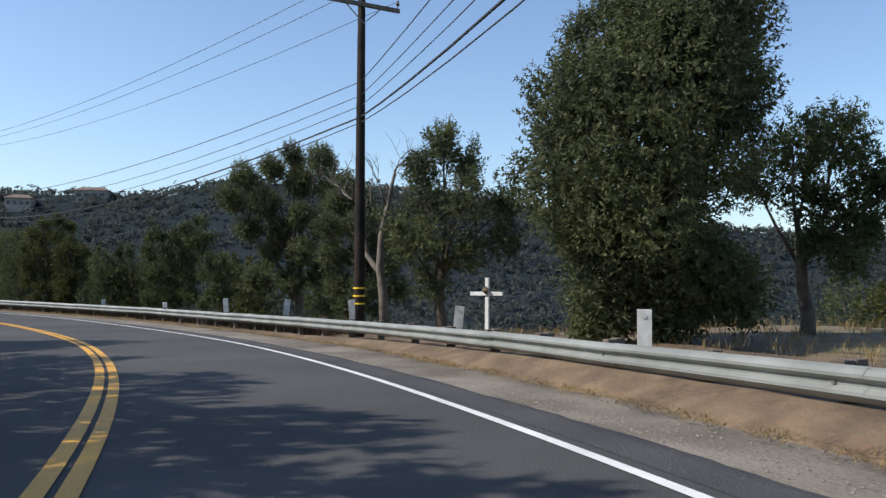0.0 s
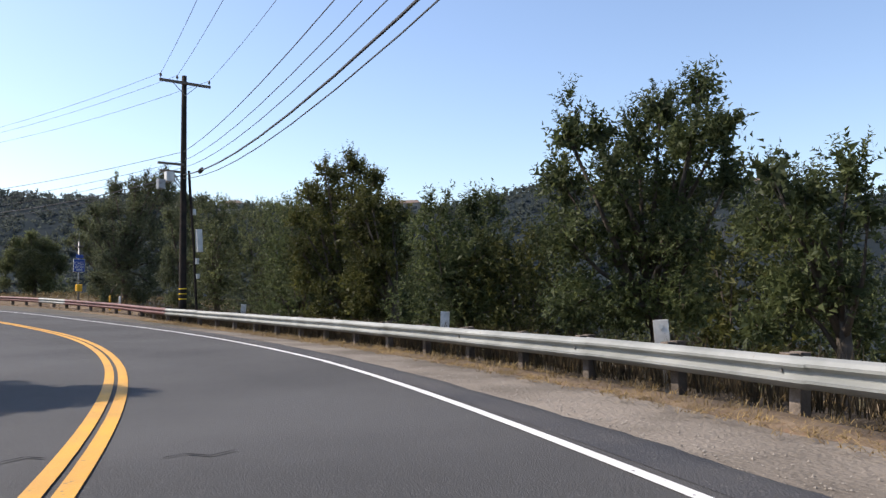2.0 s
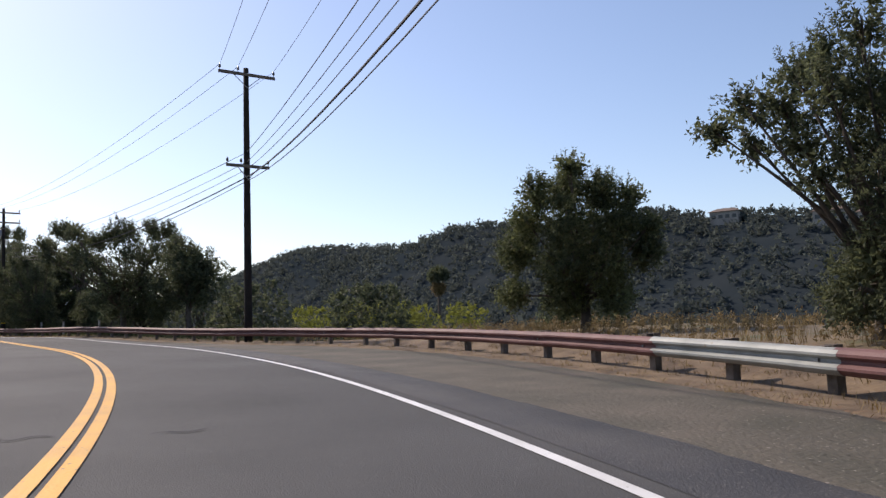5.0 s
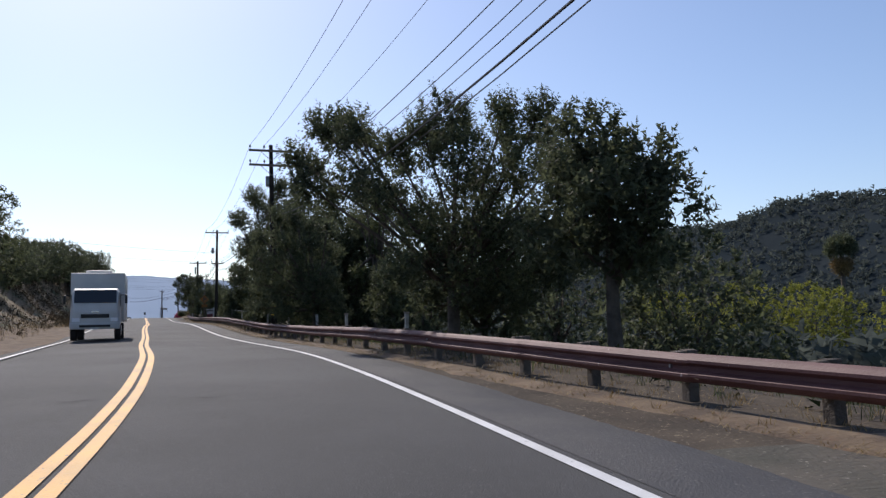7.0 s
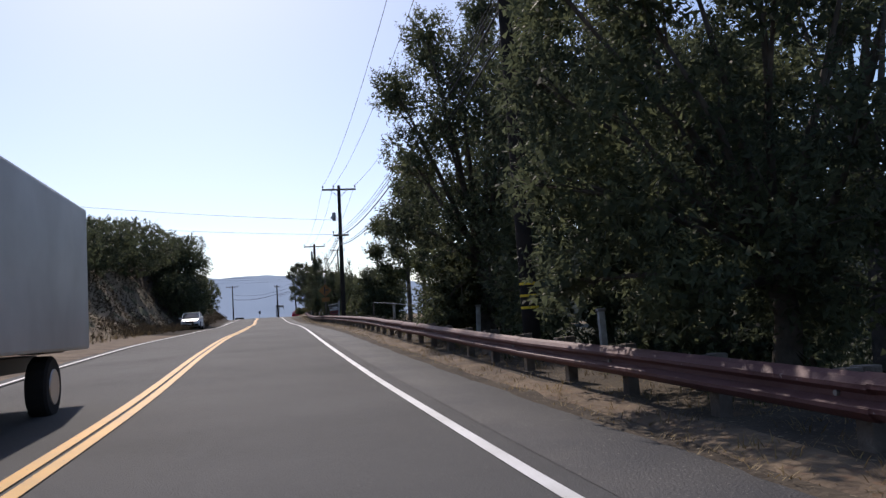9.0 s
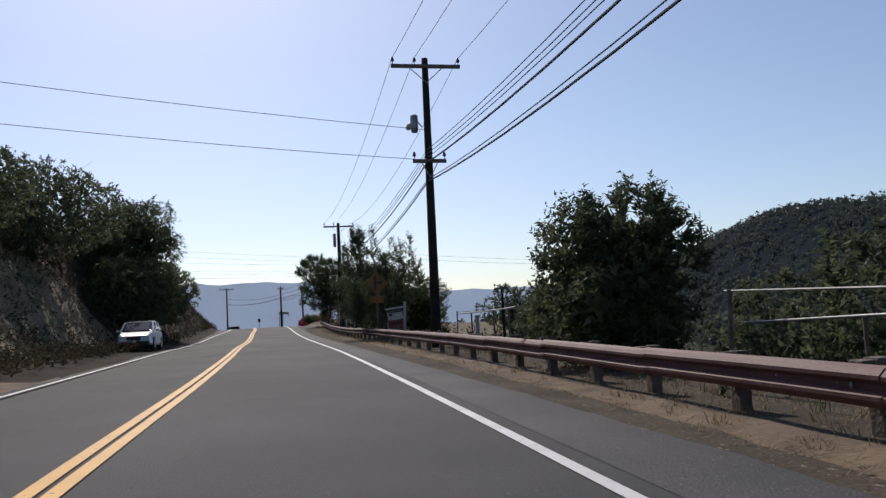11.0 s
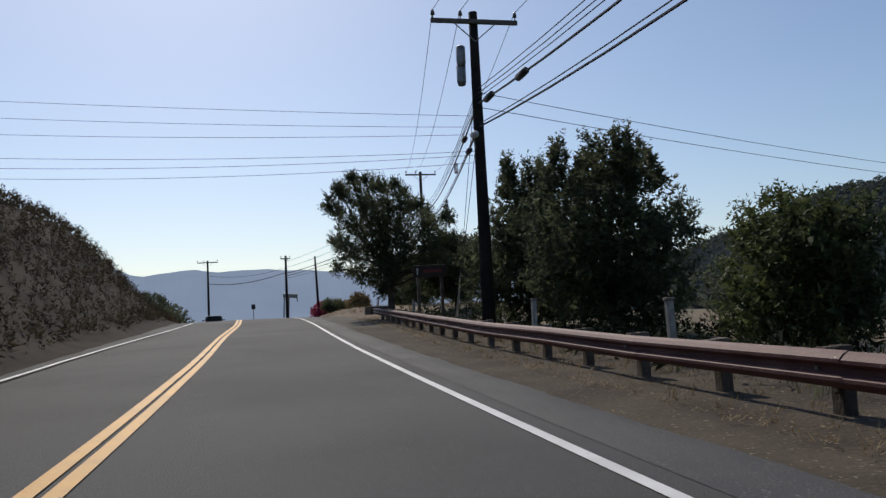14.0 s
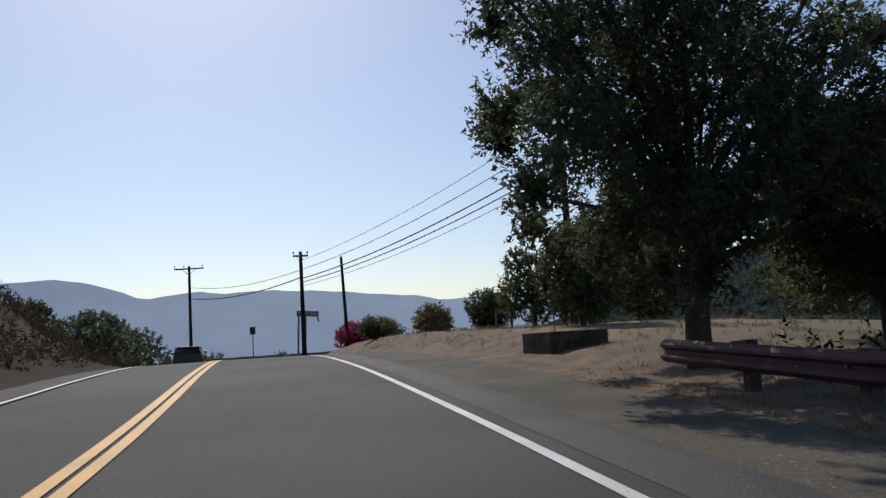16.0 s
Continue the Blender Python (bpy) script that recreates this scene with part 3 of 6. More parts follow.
def cable(name, p, q, sag, r, label):
    bm = bmesh.new()
    n = 14
    pts = [p.lerp(q, i / n) - Vector((0, 0, 4 * sag * (i / n) * (1 - i / n))) for i in range(n + 1)]
    add_tube(bm, pts, r, 5, False)
    ob = part(name, bm, M_WIRE)
    tagged(ob, label, "cable", "overhead cables")


BEHIND = [Vector((5.0 + k * 1.0, -22.0, 8.9)) for k in (-1.1, -0.35, 1.1)]
chain = [BEHIND, t1[0], t2[0], t3[0], t5[0], t6[0], t7[0], t8[0]]
for u, v in zip(chain, chain[1:]):
    for p, q in zip(u, v):
        cable("power_line", p, q, 0.9, 0.009, "thin black power line strung between poles")
def low_point(ob, z):
    return Vector((ob.location.x, ob.location.y, z))


lows = [Vector((5.0, -22, 6.0)), low_point(P1, 6.05), low_point(P2, 6.1), low_point(P3, 7.5), low_point(P5, 8.2), low_point(P6, 8.3), low_point(P7, 9.45), low_point(P8, 12.2)]
for k, (u, v) in enumerate(zip(lows, lows[1:])):
    for dz, rr, sg in ((-0.22, 0.026, 1.0), (-0.38, 0.014, 1.1), (0.1, 0.011, 0.9), (0.4, 0.011, 0.8), (0.8, 0.013, 0.65)) if k < 4 else ((-0.2, 0.024, 0.9), (-0.12, 0.013, 0.85), (0.42, 0.026, 0.85), (0.58, 0.011, 0.8), (0.7, 0.011, 0.8), (0.82, 0.011, 0.75)):
        sg += 0.45 if k == 1 else 0
        cable("telephone_cable", u + Vector((0, 0, dz)), v + Vector((0, 0, dz)), sg, rr, "sagging black telephone cable between poles")
for p, q, r in ((lo9 + Vector((0, 0, 1.2)), lo10 + Vector((0, 0, 1.0)), 0.02), (lo9 + Vector((0, 0, 0.2)), lo10 + Vector((0, 0, 0.5)), 0.04), (lo10 + Vector((0, 0, 1.6)), lo8 + Vector((0, 0, 1.4)), 0.015), (lo10 + Vector((0, 0, 1.0)), lo8 + Vector((0, 0, 0.6)), 0.02), (lo10 + Vector((0, 0, 0.4)), lo8 + Vector((0, 0, -0.2)), 0.035), (lo10 + Vector((0, 0, 0.15)), lo8 + Vector((0, 0, -0.6)), 0.03), (lo10 + Vector((0, 0, -0.1)), lo8 + Vector((0, 0, -1.0)), 0.015)):
    cable("telephone_cable", p, q, 0.5, r, "sagging black telephone cable between poles")

# ---- trees ----
def leaf_cloud(name, centres, dirs, per, size, stem, material, parent, seed, aspect=0.42):
    """Leaves in sprigs: each sprig is a short shoot with its leaves set along it."""
    g = np.random.default_rng(seed)
    n = len(centres) * per
    dirs = dirs + g.normal(0, 0.35, dirs.shape)
    dirs /= np.linalg.norm(dirs, axis=1)[:, None]
    D = np.repeat(dirs, per, 0)
    t = np.tile(np.linspace(0, 1, per), len(centres))[:, None] + g.normal(0, 0.06, (n, 1))
    side = g.normal(0, 1, (n, 3))
    side -= (side * D).sum(1)[:, None] * D
    side /= np.linalg.norm(side, axis=1)[:, None]
    ln = (size * g.uniform(0.6, 1.3, n))[:, None] * (1.05 - 0.4 * t)
    d = D * 0.45 + side * 0.9 + g.normal(0, 0.25, (n, 3))
    d /= np.linalg.norm(d, axis=1)[:, None]
    long = np.repeat(stem, per)[:, None] if hasattr(stem, "__len__") else stem
    c = np.repeat(centres, per, 0) + D * long * t + d * ln * 0.55
    s = np.cross(d, g.normal(0, 1, (n, 3)))
    s /= np.linalg.norm(s, axis=1)[:, None] + 1e-9
    w = ln * aspect
    v = np.stack([c - d * ln * 0.42 + s * w * 0.55, c + d * ln * 0.58, c - d * ln * 0.5 - s * w * 0.45], 1).reshape(-1, 3)
    me = bpy.data.meshes.new(name)
    me.vertices.add(3 * n)
    me.vertices.foreach_set("co", v.astype(np.float32).ravel())
    me.loops.add(3 * n)
    me.loops.foreach_set("vertex_index", np.arange(3 * n, dtype=np.int32))
    me.polygons.add(n)
    me.polygons.foreach_set("loop_start", np.arange(0, 3 * n, 3, dtype=np.int32))
    me.polygons.foreach_set("loop_total", np.full(n, 3, dtype=np.int32))
    me.update(calc_edges=True)
    me.materials.append(material)
    ob = new(name, me)
    ob.parent = parent
    return ob


def shaped_lobes(rng, shape, z0, face):
    """Each mass of a crown becomes two lobes, one behind the other."""
    ca, sa = math.cos(radians(face)), math.sin(radians(face))
    wide = max(abs(u) + q for u, v, q in shape)
    lobes = []
    for u, v, q in shape:
        deep = 0.5 * math.sqrt(max(wide * wide - u * u, 0.3))
        for s in (-1, 1):
            d = s * rng.uniform(0.15, 1.0) * deep
            e = max(q - 0.27, 0.35 * q) * rng.uniform(0.85, 1.1)
            lobes.append((u * ca - d * sa, u * sa + d * ca, v - z0 + rng.uniform(-0.1, 0.1) * q, e, e))
    return lobes


def crown_points(rng, r, h, z0, n_lobes, n_sprigs, droop=0.0, masses=None):
    """Sprig places on uneven lobes that fill a crown of radius r between z0 and z0 + h."""
    lobes = masses or []
    for k in range(0 if masses else n_lobes):
        u = (k + rng.uniform(0, 0.9)) / n_lobes
        lr = r * rng.uniform(0.36, 0.56)
        lz = min(lr * rng.uniform(0.7, 1.0), h * 0.28)
        zz = z0 + lz * 0.8 + (h - 1.7 * lz) * u
        wide = max(r * (1.05 - 0.8 * abs(u - 0.4) ** 1.6) - lr * 0.8, 0.05)
        ang = k * 2.4 + rng.uniform(-0.6, 0.6)
        rad = wide * math.sqrt(rng.uniform(0.1, 1.0))
        lobes.append((rad * math.cos(ang), rad * math.sin(ang), zz, lr, lz))
    g = np.random.default_rng(rng.randrange(10**6))
    w = np.array([q[3] ** 2 for q in lobes])
    A = np.array(lobes)
    many = n_sprigs * 4
    pick = g.choice(len(lobes), many, p=w / w.sum())
    L = A[pick]
    d = g.normal(0, 1, (many, 3))
    d /= np.linalg.norm(d, axis=1)[:, None]
    rad = g.uniform(0.62, 1.0, many) * (0.98 + 0.04 * g.normal(0, 1, many))
    c = L[:, :3] + d * rad[:, None] * np.stack([L[:, 3], L[:, 3], L[:, 4]], 1)
    # keep the sprigs of the crown's outer shell; those buried in another lobe go
    deep = np.sqrt((((c[:, None, :] - A[None, :, :3]) / A[None, :, [3, 3, 4]]) ** 2).sum(2)).min(1)
    order = np.argsort(-(np.minimum(deep, 0.9) + g.uniform(0, 0.35, many)))[:n_sprigs]
    c, d = c[order], d[order]
    c[:, 2] = np.maximum(c[:, 2], 0.1)
    return lobes, c, d * 0.7 + np.array([0, 0, 0.55 - 1.5 * droop])


def plume_points(rng, lobes, n, tall=1.0):
    """Upright leafy shoots that stand out of the crown's upper lobes."""
    A = np.array(lobes)
    g = np.random.default_rng(rng.randrange(10**6))
    crest = A[:, :3] + np.stack([0 * A[:, 4], 0 * A[:, 4], A[:, 4]], 1)
    deep = (((crest[:, None, :] - A[None, :, :3]) / A[None, :, [3, 3, 4]]) ** 2).sum(2)
    free = np.flatnonzero((deep > 0.98).all(1))
    pick = g.choice(free, n)
    cs, ds = [], []
    for i in pick:
        b = A[i, :3] + np.array([g.uniform(-0.7, 0.7) * A[i, 3], g.uniform(-0.7, 0.7) * A[i, 3], A[i, 4] * 0.45])
        h, w, tilt = tall * g.uniform(0.35, 0.75), math.sqrt(tall) * g.uniform(0.1, 0.2), g.normal(0, 0.12, 2)
        t = np.linspace(0, 1, int(13 * tall))[:, None]
        a = g.uniform(0, 6.283, int(13 * tall))
        o = np.stack([np.cos(a), np.sin(a), 0 * a], 1)
        cs.append(b + np.array([tilt[0] * h, tilt[1] * h, h]) * t + o * w * (1 - 0.8 * t))
        ds.append(o * 0.45 + np.array([0, 0, 0.9]))
    return np.concatenate(cs), np.concatenate(ds)


def tree(x, y, top, r, material, label, seed, base=0.1, sprigs=1200, per=9, leaf=0.21, lobes=13, bark=None, lean=(0, 0), droop=0.0, twigs=0, category="tree", stem=0.34, name="tree", trunk_r=None, aspect=0.55, over=None, shape=None, face=0.0, dens=1.0, plumes=0, tall=1.0):
    """A tree whose crown reaches top metres over the road beside it, or fills the masses of shape: (sideways, level, radius) across the bearing face."""
    rng = random.Random(seed)
    sprigs = int(sprigs * 0.55)
    z0 = gz(x, y)
    i = np.argmin((RP[:, 0] - x) ** 2 + (RP[:, 1] - y) ** 2)
    height = float(RP[i, 2] + top - z0) if over is None else over
    if shape:
        height = max(v + q for u, v, q in shape) - z0
        r = max(abs(u) + q for u, v, q in shape)
    ob = empty(name, Matrix.Translation((x, y, z0 - 0.05)))
    tagged(ob, label, category)
    masses = None
    if shape:
        masses = shaped_lobes(rng, shape, z0, face)
        base = max(0.02, (min(v - q for u, v, q in shape) - z0) / height)
        sprigs = int(sum(q * q for u, v, q in shape) * 235 * dens)
    lob, c, out = crown_points(rng, r, height * (1 - base), height * base, lobes, sprigs, droop, masses)
    if plumes:
        pc, pd = plume_points(rng, lob, plumes, tall)
        c, out = np.concatenate([c, pc]), np.concatenate([out, pd])
    sh = np.array([lean[0], lean[1], 0.0])
    c = c + sh * (c[:, 2:3] / height)
    tr = trunk_r or 0.022 * height + 0.04
    bm = bmesh.new()
    fork = height * (base * 0.8 + 0.25)
    stem_pts = [Vector((lean[0] * t * 0.3 + rng.uniform(-0.03, 0.03) * height * t, lean[1] * t * 0.3, -0.4 + (fork + 0.4) * t)) for t in (0, 0.3, 0.6, 1.0)]
    add_tube(bm, stem_pts, [tr * 1.35, tr, tr * 0.85, tr * 0.7], 9)
    part("trunk", bm, bark or M_BARK, ob, smooth=True)
    ends = []
    limbs = []
    for q in lob[::2] if shape else lob:
        bm = bmesh.new()
        limbs.append(bm)
        tip = Vector((q[0] + sh[0] * q[2] / height, q[1] + sh[1] * q[2] / height, q[2]))
        st = stem_pts[-1].lerp(stem_pts[1], rng.uniform(0, 0.55))
        mid = st.lerp(tip, 0.5) + Vector((rng.uniform(-0.15, 0.15), rng.uniform(-0.15, 0.15), rng.uniform(-0.05, 0.2))) * r * 0.4
        add_tube(bm, [st, mid, tip], [tr * 0.42, tr * 0.24, tr * 0.08], 6)
        ends.append((mid, tip, q[3]))
        for k in range(3):
            e = tip + Vector((rng.uniform(-1, 1), rng.uniform(-1, 1), rng.uniform(-0.4, 0.9))) * q[3] * 0.9
            add_tube(bm, [mid.lerp(tip, rng.uniform(0.3, 0.9)), e], [tr * 0.11, tr * 0.03], 4, False)
    for k in range(twigs):
        j = rng.randrange(len(ends))
        mid, tip, lr = ends[j]
        bm = limbs[j]
        d0 = (tip - Vector((0, 0, height * 0.5))).normalized()
        s1 = tip + (d0 + Vector((rng.uniform(-0.7, 0.7), rng.uniform(-0.7, 0.7), rng.uniform(-0.3, 0.7)))) * lr * 0.42
        s2 = s1 + (d0 + Vector((rng.uniform(-0.8, 0.8), rng.uniform(-0.8, 0.8), rng.uniform(-0.5, 0.5)))) * lr * 0.3
        add_tube(bm, [mid.lerp(tip, 0.7), s1, s2], [0.018, 0.011, 0.004], 4, False)
        add_tube(bm, [tip.lerp(s1, 0.6), tip.lerp(s1, 0.6) + Vector((rng.uniform(-0.5, 0.5), rng.uniform(-0.5, 0.5), rng.uniform(-0.2, 0.6))) * lr * 0.5], [0.009, 0.003], 4, False)
    for bm in limbs:
        part("limb", bm, bark or M_BARK, ob, smooth=True)
    if sprigs:
        if height > 2.5:
            g = np.random.default_rng(seed + 1)
            top = np.argsort(-(c[:, 2] + g.uniform(0, height * 0.45, len(c))))[:max(8, sprigs // 22)]
            n = len(c)
            c, out = np.concatenate([c, c[top], c[top]]), np.concatenate([out, np.repeat(out[top] * 0.5 + np.array([0, 0, 0.7 - 1.6 * droop]), 1, 0), out[top] * 0.7 + np.array([0, 0, 0.6 - 1.6 * droop])])
            stem = np.r_[np.full(n - int(13 * tall) * plumes, stem), np.full(int(13 * tall) * plumes, 0.2), np.full(2 * len(top), max(stem, 0.45))]
        crown = leaf_cloud("crown", c, out, per, leaf, stem, material, ob, seed + 7, aspect)
        g = np.random.default_rng(seed + 3)
        n = int(sprigs * 0.5)
        L = np.array(lob)[g.choice(len(lob), n)]
        d = g.normal(0, 1, (n, 3))
        d /= np.linalg.norm(d, axis=1)[:, None]
        cc = L[:, :3] + d * g.uniform(0, 0.62, (n, 1)) * np.stack([L[:, 3], L[:, 3], L[:, 4]], 1) + sh * (L[:, 2:3] / height)
        cc[:, 2] = np.maximum(cc[:, 2], 0.2)
        leaf_cloud("inner_foliage", cc, d, 8, (0.1 if leaf < 0.095 else 0.15) if leaf < 0.125 else 0.24, 0.45, material, ob, seed + 9, 0.7)
    return ob


# right of the road, along the bend
tree(2.0, 12.8, 0, 0, L_OLIVE, "tall grey-green leafy tree beside the guardrail", 11, dens=1.25, leaf=0.11, per=12, aspect=0.45, face=-19, shape=[
    (0.0, 5.8, 1.19), (1.0, 5.7, 1.11), (-0.9, 5.1, 1.17), (0.1, 4.7, 1.46), (1.1, 4.6, 1.03), (-1.6, 4.3, 1.09), (-0.6, 3.7, 1.43), (0.6, 3.5, 1.30), (-1.6, 3.0, 1.15), (-0.5, 2.5, 1.42), (-1.4, 2.0, 1.00), (-0.3, 1.4, 1.27), (-1.0, 1.0, 1.00), (0.6, 1.3, 0.99), (1.1, 0.9, 0.85), (-0.0, 0.6, 0.85), (-1.3, 0.4, 0.50), (-0.1, 5.2, 0.55), (0.4, 4.9, 0.52), (-0.6, 5.0, 0.41)])
tree(5.6, 14.8, 0, 0, L_GREEN, "spreading small tree with drooping leaf sprays", 12, droop=0.4, leaf=0.1, per=16, aspect=0.42, face=-28, shape=[
    (-0.2, 4.0, 0.78), (0.6, 4.1, 0.78), (1.2, 3.4, 0.77), (-1.0, 3.4, 0.64), (-0.0, 3.0, 0.71), (0.8, 2.6, 0.77), (0.2, 2.1, 0.58), (0.8, 1.7, 0.58), (1.2, 2.3, 0.45), (1.7, 3.1, 0.64)])
tree(-1.5, 21.9, 0, 0, L_OLIVE, "slender olive-green tree behind the pole", 13, twigs=16, leaf=0.1, per=16, aspect=0.42, plumes=8, face=-3, shape=[
    (0.0, 5.1, 0.66), (-0.6, 4.4, 0.69), (0.7, 4.5, 0.66), (-0.4, 3.4, 0.90), (0.8, 3.4, 0.82), (1.8, 3.4, 0.66), (-0.7, 2.2, 0.90), (0.6, 2.1, 0.90), (1.8, 2.3, 0.74), (-0.3, 1.1, 0.73), (-1.3, 2.7, 0.49)])
tree(-7.1, 34.1, 0, 0, L_OLIVE, "broad olive-green tree overhanging the guardrail", 14, twigs=12, dens=1.9, leaf=0.1, per=16, aspect=0.42, face=1, shape=[
    (-0.2, 6.6, 0.62), (1.1, 6.3, 0.77), (-1.1, 6.0, 0.69), (-2.2, 5.6, 0.77), (0.1, 5.5, 0.84), (-2.8, 4.7, 0.69), (-1.4, 4.5, 0.83), (1.5, 5.2, 0.84), (0.2, 4.0, 0.75), (-0.8, 3.4, 0.82), (-2.0, 3.4, 0.68), (1.4, 3.7, 0.90), (-1.1, 2.4, 0.67), (0.4, 2.4, 0.82), (-1.7, 1.3, 0.67), (-0.2, 1.2, 0.74), (1.1, 1.4, 0.82)])
tree(-4.2, 27.6, 0, 0, L_OLIVE, "upright olive-green tree near the first pole", 25, twigs=8, dens=1.5, leaf=0.1, per=16, aspect=0.42, face=-10, shape=[
    (-0.4, 4.7, 0.43), (-0.6, 4.0, 0.59), (0.2, 4.0, 0.48), (-0.9, 3.1, 0.64), (0.1, 3.1, 0.74), (0.9, 3.4, 0.53), (1.0, 2.6, 0.64), (-0.8, 2.1, 0.69), (0.2, 2.0, 0.74), (1.1, 1.7, 0.63), (-0.6, 1.0, 0.68), (0.4, 0.9, 0.68), (1.5, 0.9, 0.53), (-0.3, 0.2, 0.42), (0.8, 0.1, 0.42)])
tree(-11.0, 38.8, 0, 0, L_GREEN, "low green tree below the road's edge", 15, leaf=0.1, per=16, aspect=0.42, face=-9, shape=[
    (-0.9, 2.2, 0.37), (0.1, 2.2, 0.41), (-0.5, 1.9, 0.50), (0.3, 1.6, 0.45), (-1.1, 1.5, 0.55), (-0.3, 1.2, 0.63), (-0.7, 0.5, 0.63), (0.0, 0.6, 0.50), (-1.2, -0.0, 0.36)])
tree(-13.8, 41.2, 0, 0, L_GREEN, "leafy tree with an upright ragged top", 16, twigs=8, dens=1.2, leaf=0.1, per=16, aspect=0.42, plumes=7, face=3, shape=[
    (0.9, 4.2, 0.38), (0.2, 3.9, 0.49), (1.3, 3.4, 0.38), (0.7, 3.3, 0.65), (-0.2, 3.3, 0.54), (-0.9, 3.4, 0.33), (-1.4, 3.4, 0.33), (-1.6, 2.6, 0.59), (-0.6, 2.5, 0.70), (0.4, 2.4, 0.75), (1.3, 2.5, 0.48), (-1.5, 1.6, 0.70), (-0.4, 1.4, 0.80), (0.5, 1.4, 0.75), (-1.4, 0.4, 0.64), (-0.5, 0.3, 0.69), (0.5, 0.4, 0.64)])
tree(-17.0, 45.4, 2.8, 2.0, L_YELLOW, "yellowing low tree behind the guardrail", 17, leaf=0.105, per=15, aspect=0.42, base=0.02, sprigs=1500)
tree(-21.0, 47.0, 0, 0, L_YELLOW, "dense green tree with yellowing tips", 18, dens=1.2, leaf=0.1, per=16, aspect=0.42, plumes=7, face=-3, shape=[
    (-1.0, 3.1, 0.40), (-1.3, 2.8, 0.36), (-0.7, 2.8, 0.39), (-0.4, 3.0, 0.39), (0.0, 2.7, 0.46), (-1.2, 2.2, 0.42), (-0.7, 2.1, 0.48), (-0.2, 2.1, 0.51), (-1.2, 1.5, 0.45), (-0.6, 1.4, 0.51), (-0.1, 1.4, 0.51), (-1.1, 0.9, 0.48), (-0.5, 0.8, 0.54), (-1.0, 0.2, 0.48), (-0.4, 0.2, 0.50)])
tree(-24.5, 51.4, 0, 0, L_YELLOW, "tall yellowing tree rising over the guardrail", 19, dens=1.1, leaf=0.1, per=16, aspect=0.42, plumes=7, face=12, shape=[
    (-0.4, 4.7, 0.55), (0.4, 4.9, 0.50), (1.0, 4.6, 0.45), (-1.2, 4.1, 0.50), (-0.5, 3.8, 0.64), (0.4, 3.8, 0.69), (1.1, 3.6, 0.44), (-1.5, 3.2, 0.59), (-0.7, 2.8, 0.73), (0.3, 2.6, 0.78), (-1.5, 2.1, 0.68), (-0.5, 1.7, 0.77), (0.5, 1.6, 0.72), (-1.3, 1.1, 0.67), (-0.4, 0.7, 0.72), (0.5, 0.6, 0.72), (-0.9, 0.0, 0.58), (0.1, -0.2, 0.48)])
tree(-27.8, 54.6, 5.4, 2.1, L_GREEN, "leafy green tree crowding the guardrail", 26, leaf=0.105, per=15, aspect=0.42, base=0.02, sprigs=2300, lobes=14)
tree(-32.0, 59.2, 5.6, 2.1, L_OLIVE, "dense grey-green tree behind the pole", 20, leaf=0.105, per=15, aspect=0.42, base=0.02, sprigs=2300, lobes=15)
tree(-39.2, 63.2, 0, 0, L_DARK, "tall green tree by the call box", 21, leaf=0.1, per=16, aspect=0.42, plumes=10, face=25, shape=[
    (-0.1, 5.3, 0.54), (1.0, 5.6, 0.54), (0.5, 4.7, 0.65), (-0.6, 4.8, 0.53), (-0.4, 3.9, 0.76), (0.7, 3.8, 0.82), (-0.6, 2.7, 0.75), (0.5, 2.7, 0.87), (-0.7, 1.6, 0.75), (0.4, 1.4, 0.86), (-0.5, 0.5, 0.63), (0.5, 0.2, 0.69)])
tree(-46.5, 67.6, 0, 0, L_DARK, "large dark green tree beside the call box", 22, dens=1.0, leaf=0.1, per=16, aspect=0.42, plumes=14, face=36, shape=[
    (2.4, 8.0, 0.70), (1.6, 7.5, 0.70), (0.7, 7.2, 0.78), (-0.5, 7.2, 0.61), (2.4, 6.6, 1.04), (0.8, 6.0, 1.03), (-0.7, 5.9, 0.86), (-1.7, 5.9, 0.69), (1.8, 4.7, 1.27), (0.1, 4.6, 1.10), (-1.3, 4.5, 0.85), (-2.4, 5.1, 0.51), (2.2, 3.0, 1.26), (0.5, 3.1, 1.18), (-1.0, 3.0, 1.01), (1.5, 1.5, 1.17), (-0.2, 1.6, 1.09), (-1.5, 1.8, 0.75), (0.8, 0.6, 0.75), (-0.9, 0.5, 0.67)])
tree(-50.5, 70.8, 0, 0, L_DARK, "leaning dark tree with a bare under-branch", 23, twigs=24, leaf=0.1, per=16, aspect=0.42, face=21, shape=[
    (0.0, 5.4, 0.51), (-0.6, 5.3, 0.51), (-1.1, 5.2, 0.51), (0.2, 4.6, 0.67), (-0.5, 4.5, 0.66), (-1.3, 4.6, 0.50), (-1.9, 4.7, 0.45), (-2.5, 4.4, 0.28), (-1.1, 3.9, 0.55), (-0.2, 3.6, 0.66), (0.5, 3.9, 0.77), (-1.9, 4.1, 0.33), (-0.8, 3.2, 0.44), (0.1, 2.9, 0.65), (0.6, 2.3, 0.76), (0.0, 1.9, 0.59), (-0.4, 1.7, 0.49), (-0.3, 1.1, 0.59), (0.3, 1.0, 0.70), (-0.7, 1.2, 0.41)])
